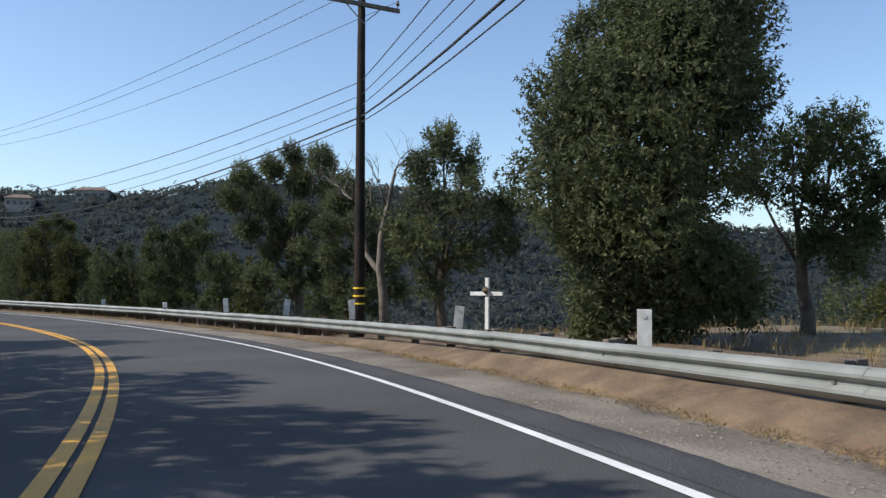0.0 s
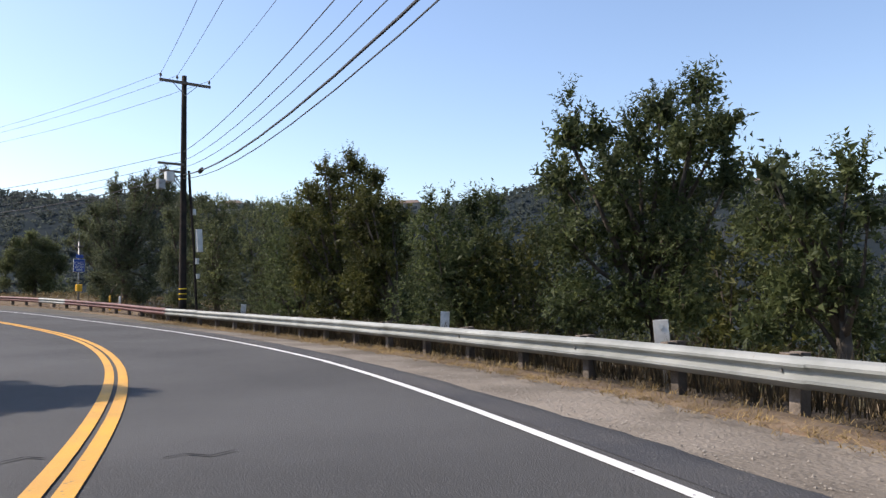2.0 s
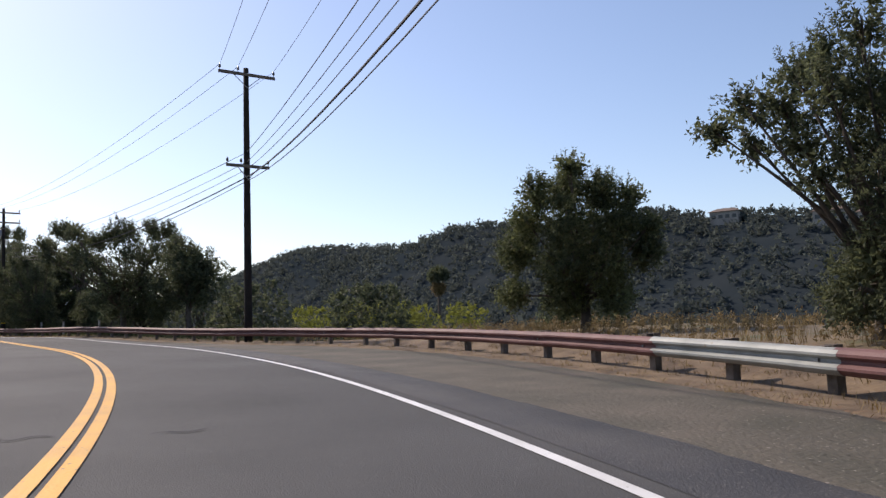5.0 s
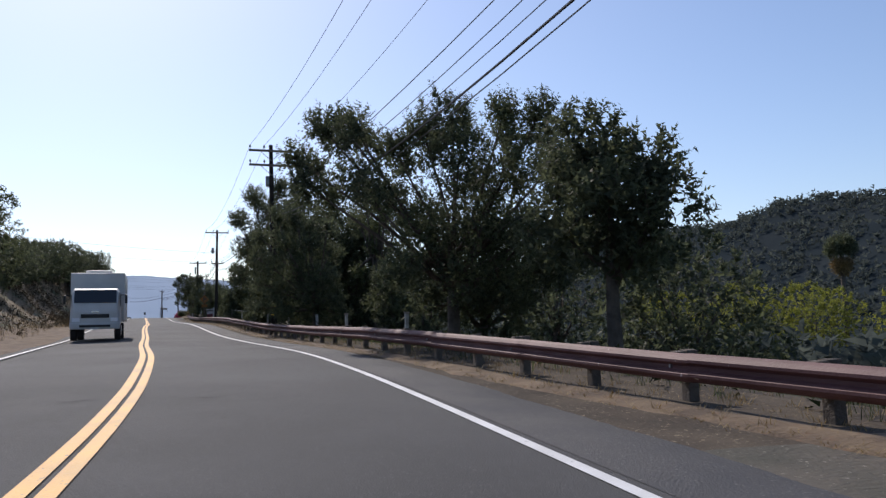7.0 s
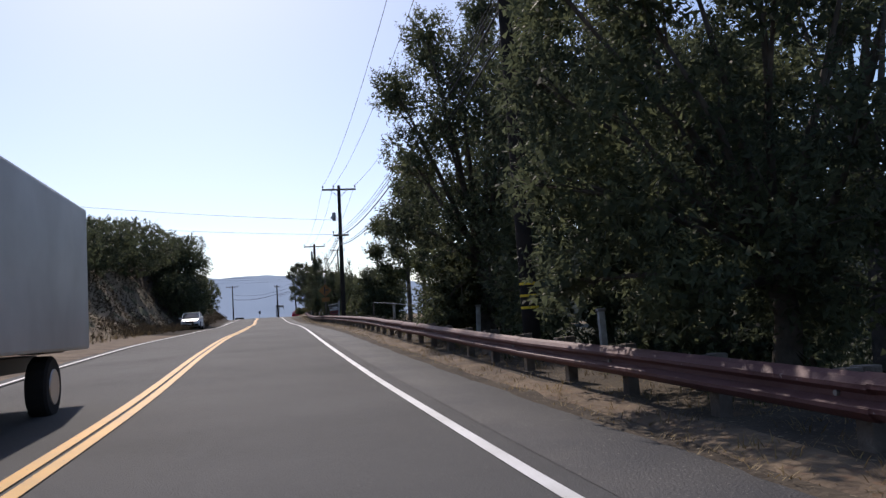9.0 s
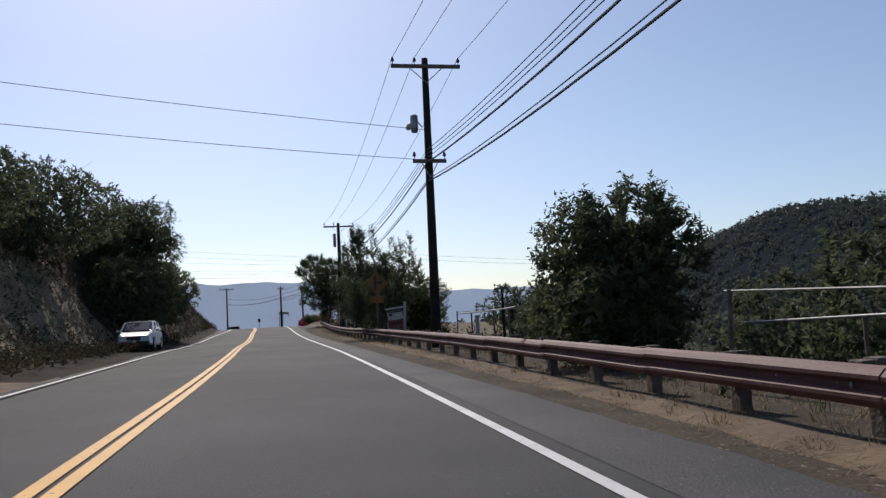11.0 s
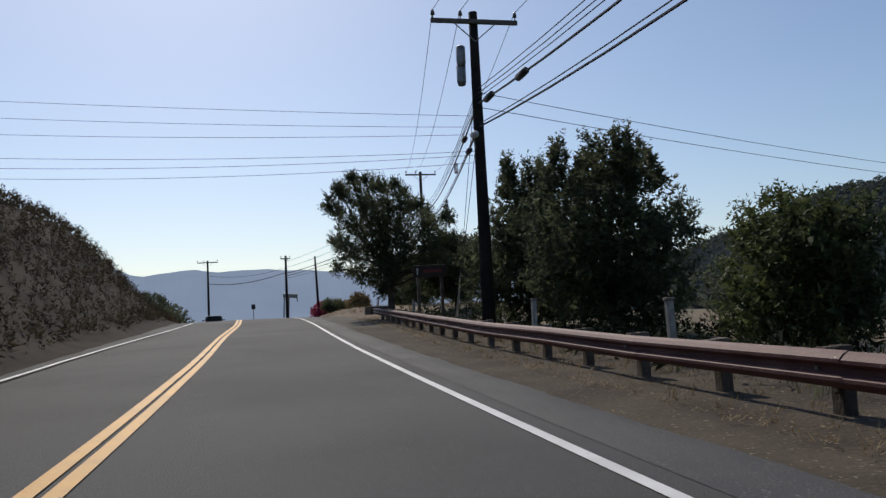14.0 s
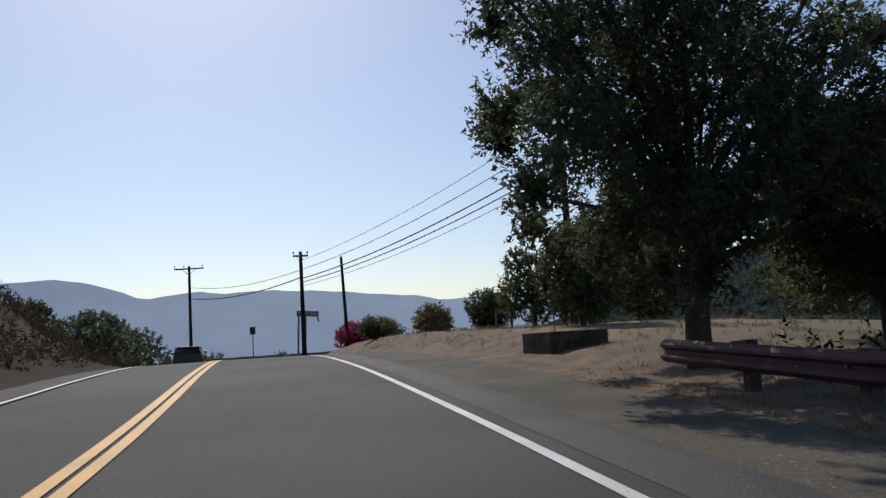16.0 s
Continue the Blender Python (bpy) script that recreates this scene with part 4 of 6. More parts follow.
tree(-59.9, 74.4, 0, 0, L_OLIVE, "rounded grey-green tree on the dry mound", 24, leaf=0.1, per=16, aspect=0.42, plumes=4, dens=1.7, face=40, shape=[
    (-0.2, 5.3, 0.42), (-0.4, 4.7, 0.66), (0.6, 4.5, 0.66), (-1.2, 4.7, 0.58), (-1.5, 3.9, 0.66), (-0.3, 3.7, 0.90), (1.0, 3.6, 0.74), (1.4, 4.4, 0.36), (-1.8, 3.0, 0.74), (-0.6, 2.6, 0.90), (0.6, 2.5, 0.90), (1.8, 2.9, 0.66), (-2.0, 1.8, 0.57), (-0.5, 1.6, 0.73), (0.9, 1.7, 0.74), (1.9, 3.6, 0.41)])
for k, (x, y, h, r) in enumerate(((-8, 58, 3.0, 2.4), (-14, 60, 3.6, 3.0), (-22, 66, 4, 3), (-30, 72, 4.4, 3.2), (16, 48, 2.0, 3.2), (22, 36, 2.0, 2.6), (-40, 78, 4, 3), (30, 55, 2.4, 3.3), (-12, 50, 3.6, 2.6))):
    tree(x, y, h, r, (L_GREEN, L_OLIVE, L_YELLOW)[k % 3], "scrubby valley tree in dull green", 60 + k, base=0.02, sprigs=700, leaf=0.26, lobes=10, per=9)
tree(-35.2, 60.2, 5.9, 1.9, L_OLIVE, "grey-green tree close behind the equipment pole", 64, base=0.02, sprigs=2200, leaf=0.105, per=15, aspect=0.42, lobes=15)
tree(-18.8, 45.5, 3.5, 1.7, L_GREEN, "leafy tree with upright shoots behind the guardrail", 61, plumes=12, base=0.02, sprigs=1900, leaf=0.105, per=15, aspect=0.42, lobes=14)
tree(-23.2, 52.2, 4.2, 1.6, L_GREEN, "dull green tree filling the row behind the guardrail", 62, base=0.02, sprigs=1900, leaf=0.105, per=15, aspect=0.42, lobes=13)
# right of the road, along the straight
tree(-110.8, 76.9, 3.7, 1.7, L_DARK, "low dark tree at the foot of the bare one", 65, base=0.02, sprigs=1600, leaf=0.14, lobes=12)
tree(-120.3, 74.6, 8.0, 3.1, L_DARK, "tall dark tree standing behind the pole", 63, base=0.03, sprigs=4600, leaf=0.135, lobes=20)
tree(-89.0, 75.2, 5.4, 2.0, L_DARK, "dark tree with a high open crown", 46, base=0.38, sprigs=1500, lobes=11, leaf=0.16, twigs=10)
tree(-124.9, 72.5, 2.4, 0.9, L_YELLOW, "sunlit yellow-green shrub behind the guardrail", 47, base=0.0, sprigs=900, leaf=0.13, lobes=9, category="bush", name="bush")
tree(-95.1, 73.7, 0, 0, L_DARK, "broad dark tree overhanging the guardrail", 30, dens=1.15, twigs=8, leaf=0.11, per=12, aspect=0.45, trunk_r=0.2, plumes=14, face=62, shape=[
    (-4.4, 6.8, 0.67), (-3.6, 7.5, 0.67), (-3.1, 7.8, 0.49), (-2.3, 7.2, 0.72), (-3.9, 5.8, 0.72), (-2.7, 6.1, 0.89), (-1.5, 6.9, 0.77), (-0.6, 7.3, 0.71), (-1.6, 5.5, 0.93), (0.3, 7.5, 0.72), (0.5, 6.2, 1.05), (1.7, 7.6, 0.72), (2.7, 7.4, 0.72), (1.8, 6.1, 1.06), (3.1, 6.4, 0.83), (3.3, 5.3, 0.82), (-0.5, 4.4, 0.91), (1.0, 4.4, 1.15), (2.4, 4.3, 1.04), (-1.1, 3.2, 0.79), (0.4, 3.0, 1.02), (1.6, 3.0, 1.02), (3.0, 3.3, 0.81), (3.6, 4.4, 0.47)])
tree(-97.0, 75.4, 5.2, 3.0, L_DARK, "dark tree behind the guardrail with bare twigs", 31, leaf=0.125, per=16, aspect=0.45, base=0.1, sprigs=1500, twigs=30)
tree(-111.5, 73.0, 0, 0, L_DARK, "dense dark rounded tree beside the pole", 32, dens=1.0, leaf=0.11, per=12, aspect=0.45, plumes=16, face=70, shape=[
    (-1.7, 7.0, 0.49), (-0.9, 7.0, 0.55), (-0.1, 6.6, 0.51), (0.8, 6.5, 0.42), (-2.4, 6.2, 0.58), (-1.4, 6.0, 0.75), (-0.1, 5.7, 0.78), (0.8, 5.5, 0.60), (-2.6, 5.2, 0.63), (-1.8, 4.8, 0.81), (-0.6, 4.6, 0.92), (0.6, 4.3, 0.83), (-2.5, 4.0, 0.72), (-1.5, 3.6, 0.85), (-0.1, 3.3, 0.88), (0.9, 3.4, 0.73), (-2.4, 2.9, 0.59), (-1.2, 2.6, 0.71), (0.2, 2.4, 0.73), (1.2, 2.4, 0.59)])
tree(-114.7, 77.0, 0, 0, L_OLIVE, "open-crowned tree with bare branches", 33, twigs=14, dens=0.8, leaf=0.11, per=12, aspect=0.45, face=62, shape=[
    (0.4, 8.8, 0.62), (1.1, 8.9, 0.47), (-0.4, 8.5, 0.62), (0.5, 7.7, 0.69), (1.5, 7.4, 0.61), (-0.9, 7.5, 0.61), (-0.1, 7.1, 0.61), (1.7, 6.8, 0.46), (0.9, 6.0, 0.53), (-0.2, 5.9, 0.53), (0.7, 4.9, 0.60), (-1.0, 4.8, 0.53), (1.5, 5.5, 0.38)])
tree(-120.6, 78.4, 7.8, 3.3, L_DARK, "tall dark tree behind the roadside trees", 29, leaf=0.125, per=16, aspect=0.45, base=0.02, sprigs=2600, lobes=18)
tree(-124.2, 72.9, 0, 0, L_DARK, "tall dark tree crowding the guardrail", 34, dens=0.9, leaf=0.11, per=12, aspect=0.45, plumes=10, face=78, shape=[
    (0.4, 10.6, 0.74), (1.6, 10.5, 0.74), (-1.1, 10.1, 0.84), (-0.3, 9.2, 1.04), (1.1, 9.1, 1.04), (-2.0, 8.7, 0.83), (-0.8, 7.7, 1.13), (0.8, 7.4, 1.13), (-1.7, 6.8, 0.92), (-0.1, 5.8, 1.22), (-2.0, 5.1, 0.92), (-0.7, 4.4, 1.12), (0.8, 4.5, 1.02), (-1.0, 3.0, 1.01), (0.5, 2.9, 0.91)])
tree(-118.6, 76.6, 7.0, 3.0, L_DARK, "tall shaded tree behind the pole", 35, leaf=0.125, per=16, aspect=0.45, base=0.02, sprigs=3400, lobes=18)
tree(-129.4, 75.0, 8.6, 3.0, L_DARK, "tall dark conifer-like tree beside the guardrail", 36, leaf=0.125, per=16, aspect=0.45, base=0.02, sprigs=2400, lobes=18)
tree(-133.5, 73.1, 0, 0, L_OLIVE, "feathery tree with several thin trunks", 37, twigs=10, leaf=0.1, dens=2.2, trunk_r=0.1, face=69, shape=[
    (0.3, 7.8, 0.42), (-0.2, 7.5, 0.42), (0.5, 7.1, 0.47), (-0.1, 6.7, 0.53), (0.5, 6.4, 0.47), (-0.1, 5.9, 0.47), (0.2, 5.4, 0.29), (0.2, 4.4, 0.46), (-0.1, 4.6, 0.35)])
tree(-136.9, 73.1, 0, 0, L_OLIVE, "feathery tree with several thin trunks", 38, twigs=12, leaf=0.1, dens=2.2, trunk_r=0.1, face=72, shape=[
    (0.3, 8.9, 0.50), (-0.1, 8.2, 0.43), (0.4, 8.0, 0.57), (-0.0, 7.2, 0.49), (-1.1, 6.6, 0.49), (-0.5, 6.4, 0.49), (-1.3, 5.6, 0.48), (-0.4, 5.6, 0.48), (-0.9, 4.8, 0.34), (-0.2, 4.6, 0.34), (0.3, 5.1, 0.48), (-0.7, 4.3, 0.34)])
tree(-146.5, 73.0, 3.0, 1.75, L_DARK, "clipped round dark bush beside the guardrail", 39, leaf=0.125, per=16, aspect=0.45, base=0.01, sprigs=1800, lobes=14, category="bush", name="bush", stem=0.25)
tree(-173.3, 73.1, 0, 0, L_DARK, "dark tree with upright leafy shoots", 40, stem=0.36, dens=1.5, leaf=0.09, per=18, aspect=0.42, plumes=44, tall=1.9, face=71, shape=[
    (-1.5, 7.3, 0.32), (-0.9, 7.4, 0.32), (-0.3, 7.0, 0.29), (0.1, 7.1, 0.24), (0.8, 6.8, 0.26), (-2.1, 6.6, 0.53), (-1.1, 6.4, 0.66), (-0.1, 6.3, 0.66), (0.8, 6.1, 0.52), (1.3, 5.9, 0.46), (-2.6, 5.8, 0.50), (-1.7, 5.5, 0.72), (-0.5, 5.4, 0.78), (0.6, 5.2, 0.65), (1.5, 5.3, 0.39), (-2.1, 4.6, 0.65), (-0.9, 4.5, 0.72), (0.2, 4.5, 0.65), (-1.4, 4.0, 0.46), (-0.3, 3.8, 0.52)])
tree(-181.6, 76.2, 2.7, 1.6, L_YELLOW, "yellow-green bushy tree behind the rail", 41, leaf=0.125, per=16, aspect=0.45, base=0.02, sprigs=1400)
tree(-190.8, 76.8, 2.7, 1.7, L_GREEN, "low bushy tree below the road", 42, leaf=0.125, per=16, aspect=0.45, base=0.02, sprigs=1300)
tree(-197.6, 76.0, 4.2, 2.6, L_DARK, "dark leafy tree behind the pole", 43, base=0.02, sprigs=2300, lobes=17, leaf=0.13, per=13, plumes=34, tall=1.9)
tree(-203.0, 75.6, 4.7, 2.2, L_DARK, "dark leafy tree behind the pole", 44, base=0.02, sprigs=2000, lobes=16, leaf=0.13, per=13, plumes=30, tall=1.9)
tree(-219.5, 77.0, 4.2, 1.9, L_DARK, "low spreading dark tree beside the larger one", 48, base=0.15, sprigs=2400, lobes=13, leaf=0.15)
tree(-219.2, 73.5, 0, 0, L_DARK, "large dark spreading tree at the guardrail's end", 45, dens=1.4, twigs=22, trunk_r=0.19, leaf=0.11, per=12, aspect=0.45, plumes=16, face=72, shape=[
    (-1.7, 11.7, 0.43), (-1.0, 11.5, 0.40), (-2.4, 11.0, 0.57), (-1.4, 10.5, 0.85), (-0.1, 11.0, 0.57), (0.6, 11.1, 0.43), (-2.7, 10.1, 0.57), (-0.4, 9.8, 1.05), (0.9, 10.1, 0.77), (1.8, 10.0, 0.49), (-1.9, 9.3, 0.91), (-0.8, 8.6, 1.04), (0.6, 8.7, 1.04), (2.0, 9.0, 0.91), (3.1, 9.4, 0.45), (-2.7, 8.5, 0.56), (-1.8, 7.8, 0.83), (-0.5, 7.3, 0.96), (0.9, 7.3, 0.89), (2.1, 7.7, 0.96), (3.2, 8.2, 0.70), (-1.1, 6.5, 0.68), (0.2, 6.6, 0.82), (-2.3, 7.0, 0.48), (1.9, 6.7, 0.55), (3.0, 7.0, 0.69), (4.0, 7.4, 0.49), (3.5, 6.5, 0.44), (-0.2, 5.8, 0.54)])
for k, (x, y, h, r) in enumerate(((-242, 84.5, 6.0, 2.3), (-246.5, 83.0, 6.2, 2.2), (-236, 88, 5.6, 2.6), (-251.5, 81.6, 5.2, 1.9), (-257.5, 80.6, 3.6, 1.7), (-239.5, 82.2, 4.4, 1.7), (-234.4, 77.7, 4.0, 1.5))):
    tree(x, y, h, r, L_OLIVE, "grey-green tree behind the dirt yard", 90 + k, base=0.03, sprigs=900, leaf=0.22)
# left of the road
tree(-187.6, 57.6, 9.5, 4.4, L_DARK, "large weeping pepper tree on the bank", 50, base=0.0, sprigs=5200, droop=0.9, lobes=28, aspect=0.3, lean=(0, 0.8))
tree(-183.2, 59.2, 5.4, 3.4, L_DARK, "low drooping dark foliage under the pepper tree", 59, base=0.0, sprigs=2000, droop=0.6, lobes=14)
tree(-190.4, 59.6, 5.6, 3.2, L_DARK, "low drooping dark foliage under the pepper tree", 49, base=0.0, sprigs=2000, droop=0.6, lobes=14)
tree(-178.5, 55.2, 10.1, 4.6, L_DARK, "weeping dark tree on the bank", 51, base=0.0, sprigs=2600, droop=0.8, lobes=18)
tree(-168.5, 54.2, 9.1, 4.2, L_DARK, "bushy dark tree on the bank", 52, base=0.0, sprigs=2200, lobes=16)
tree(-158.5, 53.8, 8.3, 4.0, L_DARK, "bushy dark tree on the bank", 53, base=0.0, sprigs=2000, lobes=16)
tree(-138.0, 55.0, 10.6, 2.6, L_OLIVE, "thin-crowned tree on the bank", 54, base=0.2, sprigs=1100)
tree(-130.0, 53.6, 7.2, 3.8, L_DARK, "dark leafy scrub on the bank", 55, base=0.0, sprigs=1700)
tree(-148.0, 53.6, 7.8, 4.0, L_DARK, "dark leafy scrub on the bank", 56, base=0.0, sprigs=1800)
tree(-118.0, 53.4, 6.4, 3.8, L_DARK, "dark leafy scrub on the bank", 57, base=0.0, sprigs=1500)
for k, (x, y, h) in enumerate(((-11.0, -2.8, 8), (-12.6, 4.6, 8.2), (-11.6, 1.0, 8.4), (-14.2, 8.6, 8.0), (-16.0, 12.2, 7.2), (-18.6, 18.6, 7.2), (-26.6, 33.0, 6.2), (-51.5, 52.4, 6.2))):
    tree(x, y, h, 3.3 if k < 6 else 2.0, L_GREEN, "shade tree on the inside of the bend", 100 + k, base=0.2, sprigs=1200, leaf=0.3, lobes=12)


# scrub over the hills across the valley
def hill_scrub(name, n, seed, box_xy, size, material, label):
    """Bushes of a few coarse leafy sprays each, thinner on the dry slopes."""
    g = np.random.default_rng(seed)
    x, y = g.uniform(box_xy[0], box_xy[1], n), g.uniform(box_xy[2], box_xy[3], n)
    keep = lumps(x * 1.3 + 40, y * 1.1) + g.uniform(-0.9, 0.9, n) > -1.3
    x, y = x[keep], y[keep]
    m = 4
    s = np.repeat(size * g.uniform(0.5, 1.4, len(x)), m)
    c = np.repeat(np.stack([x, y, ground(x, y)], 1), m, 0)
    off = g.normal(0, 0.5, c.shape) * s[:, None]
    off[:, 2] = np.abs(off[:, 2]) + 0.15 * s
    ob = leaf_cloud(name, c + off, off + np.array([0, 0, 0.6]), 4, size * 0.8, size * 0.55, material, None, seed, 0.75)
    tagged(ob, label, "scrub", kind="stuff")


hill_scrub("hill_scrub", 11000, 5, (-760, 330, 190, 352), 1.9, L_SCRUB, "blue-grey, haze-tinted scrub and oaks covering the hillside")
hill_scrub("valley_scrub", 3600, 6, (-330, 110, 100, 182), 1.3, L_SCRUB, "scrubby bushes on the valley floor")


# low growth on the slope behind the rail and brush on the bank
def growth(name, n, seed, span, lat, size, material, label):
    g = np.random.default_rng(seed)
    a, l = g.uniform(span[0], span[1], n), g.uniform(lat[0], lat[1], n)
    p = np.array([road_at(q, (rail_l(q) if lat[0] > 0 else 0) + o)[:] for q, o in zip(a, l)])
    p[:, 2] = ground(p[:, 0], p[:, 1]) + 0.05
    s = g.uniform(0.5, 1.3, n)[:, None]
    d = g.normal(0, 0.5, (n, 3)) + np.array([0, 0, 0.8])
    ob = leaf_cloud(name, p + d * 0.15 * s, d, 7, size, size * 1.9, material, None, seed, 0.4)
    tagged(ob, label, "undergrowth", kind="stuff")


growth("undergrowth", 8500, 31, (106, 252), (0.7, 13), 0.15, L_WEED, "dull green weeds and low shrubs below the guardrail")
growth("mound_grass", 1500, 34, (77, 108), (1.5, 9), 0.1, L_DRY, "straw-brown dry grass on the low mound")
growth("bank_brush", 9000, 32, (188, 292), (-16, -6.0), 0.2, L_BRUSH, "dark brown dead brush covering the bank")
growth("bank_foot_brush", 300, 33, (105, 190), (-14, -7.2), 0.26, L_BRUSH, "dead brush and dry weeds on the bank")


# houses on the far ridge
M_HOUSE = mat("pale_stucco", (0.34, 0.31, 0.27), 0.9, color2=(0.27, 0.25, 0.22), scale=0.3)
M_ROOF = mat("brown_roof", (0.12, 0.09, 0.075), 0.9, color2=(0.18, 0.13, 0.1), scale=0.5)
M_PANE = mat("window_glass", (0.03, 0.035, 0.04), 0.1)


def hill_house(x, y, w, turn, two):
    ob = empty("house", Matrix.Translation((x, y, gz(x, y))) @ Matrix.Rotation(turn, 4, "Z"))
    tagged(ob, "pale stucco house with a low brown roof on the ridge", "house", "ridge houses")
    h = 5.6 if two else 3.4
    part("wall", box((w, 8, h + 2), (0, 0, h / 2 - 1)), M_HOUSE, ob)
    bm = bmesh.new()
    v = [bm.verts.new(p) for p in ((-w / 2 - 0.6, -4.6, h), (w / 2 + 0.6, -4.6, h), (w / 2 + 0.6, 4.6, h), (-w / 2 - 0.6, 4.6, h), (-w / 2 + 2, 0, h + 1.6), (w / 2 - 2, 0, h + 1.6))]
    for f in ((0, 1, 5, 4), (1, 2, 5), (2, 3, 4, 5), (3, 0, 4), (3, 2, 1, 0)):
        bm.faces.new([v[i] for i in f])
    part("roof", bm, M_ROOF, ob)
    for z in (1.6, 4.2) if two else (1.6,):
        for k in range(4):
            part("window", box((w * 0.15, 0.1, 1.3), (-w * 0.36 + k * w * 0.24, -4.02, z), bevel=0.02), M_PANE, ob)


for x, y, w, a, two in ((-159, 318, 10, 0.3, False), (-120, 322, 12, 0.1, False), (-143, 312, 9, 0.2, False), (6, 322, 11, -0.1, False), (92, 316, 10, -0.3, False), (-200, 326, 10, 0.3, False)):
    hill_house(x, y, w, a, two)


# distant mountains
def mountains(name, dist, az0, az1, peaks, material, label):
    verts, faces = [], []
    n = 160
    for i in range(n + 1):
        u = i / n
        az = radians(az0 + (az1 - az0) * u)
        h = dist * math.tan(radians(peaks(u)))
        for d, z in ((dist * 0.72, -60), (dist, h), (dist * 1.25, -60)):
            verts.append((-200 - math.sin(az) * d, 67 + math.cos(az) * d, z))
    for i in range(n):
        for k in range(2):
            b = i * 3 + k
            faces.append((b, b + 3, b + 4, b + 1))
    tagged(mesh_obj(name, verts, faces, material), label, "mountains", kind="structure")


# Pale blue base colour stands in for the haze before the range.
M_MTN = mat("hazed_far_hillside", (0.29, 0.38, 0.49), 1.0, color2=(0.33, 0.42, 0.53), scale=0.004, detail=8)
PEAK_AZ = [20, 60, 77.9, 81.5, 83.1, 85.4, 88.5, 92.3, 95.3, 98.5, 100.9, 103.6, 104.9, 106.8, 115, 130, 150]
PEAK_EL = [2.6, 2.8, 2.9, 3.4, 3.6, 3.8, 4.1, 4.1, 4.2, 3.9, 4.8, 5.4, 5.2, 5.1, 4.9, 4.5, 4.0]


def peaks(u):
    az = 20 + 130 * u
    return float(np.interp(az, PEAK_AZ, PEAK_EL)) + 0.05 * math.sin(u * 163 + 1) + 0.035 * math.sin(u * 331) + 0.02 * math.sin(u * 790)


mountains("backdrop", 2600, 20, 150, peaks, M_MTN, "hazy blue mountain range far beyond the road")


# ---- roadside things ----
def on_ground(x, y, dz=0.0):
    return Matrix.Translation((x, y, gz(x, y) + dz))


def text_part(body, size, place, material, parent, name="lettering"):
    cu = bpy.data.curves.new(name, "FONT")
    cu.body, cu.size, cu.align_x, cu.align_y, cu.extrude = body, size, "CENTER", "CENTER", 0.002
    tmp = new("tmp_text", cu)
    me = bpy.data.meshes.new_from_object(tmp)
    bpy.data.objects.remove(tmp)
    me.materials.clear()
    me.materials.append(material)
    ob = new(name, me)
    ob.parent = parent
    ob.matrix_basis = place
    return ob


M_BLUE = mat("sign_blue", (0.02, 0.06, 0.27), 0.45, color2=(0.03, 0.085, 0.32), scale=3)
M_SIGNWHITE = mat("sign_white", (0.75, 0.75, 0.73), 0.5, color2=(0.62, 0.62, 0.6), scale=5)
M_CALLYEL = mat("call_box_yellow", (0.75, 0.42, 0.02), 0.5, color2=(0.62, 0.33, 0.02), scale=4)
# Sign yellow lowered so its colour carries the shade on its face.
M_SIGNORANGE = mat("shade_darkened_yellow", (0.2, 0.085, 0.014), 0.65, color2=(0.15, 0.066, 0.014), scale=3)
M_BLACK = mat("sign_black", (0.015, 0.015, 0.015), 0.5)
# Dimmer copy of the sign white, with shadow put into its colour.
M_SIGNSHADED = mat("shadow_dimmed_sign_white", (0.4, 0.38, 0.36), 0.7, color2=(0.3, 0.28, 0.265), scale=5)
M_SIGNRED = mat("sign_red", (0.2, 0.03, 0.03), 0.6, color2=(0.15, 0.03, 0.03), scale=4)
M_BROWN = mat("sign_brown", (0.03, 0.02, 0.016), 0.6, color2=(0.045, 0.028, 0.02), scale=4)
M_CONCRETE = mat("old_concrete", (0.26, 0.23, 0.2), 0.9, color2=(0.18, 0.155, 0.13), scale=2.5, bump=0.6, bump_scale=14)
M_ROCK = mat("pale_rock", (0.2, 0.18, 0.15), 0.9, color2=(0.11, 0.095, 0.08), scale=3, bump=0.8, bump_scale=10, per_object=0.25)

# white cross on the berm
cross = empty("wooden_cross")
cross.matrix_basis = Matrix.Translation((-0.7, 17.4, 0.17)) @ Matrix.Rotation(-0.6, 4, "Z")
tagged(cross, "white painted wooden roadside cross standing in dry grass", "cross")
part("upright", box((0.09, 0.06, 1.7), (0, 0, 0.2), bevel=0.006), M_SIGNWHITE, cross)
part("crossbar", box((0.84, 0.05, 0.09), (0, -0.03, 0.68), bevel=0.006), M_SIGNWHITE, cross)
part("flower_cluster", tube([(0, -0.07, 0.7), (0.02, -0.11, 0.76), (0.0, -0.09, 0.84)], [0.05, 0.09, 0.03], 7), L_DRY, cross, "faded dry flower bunch")

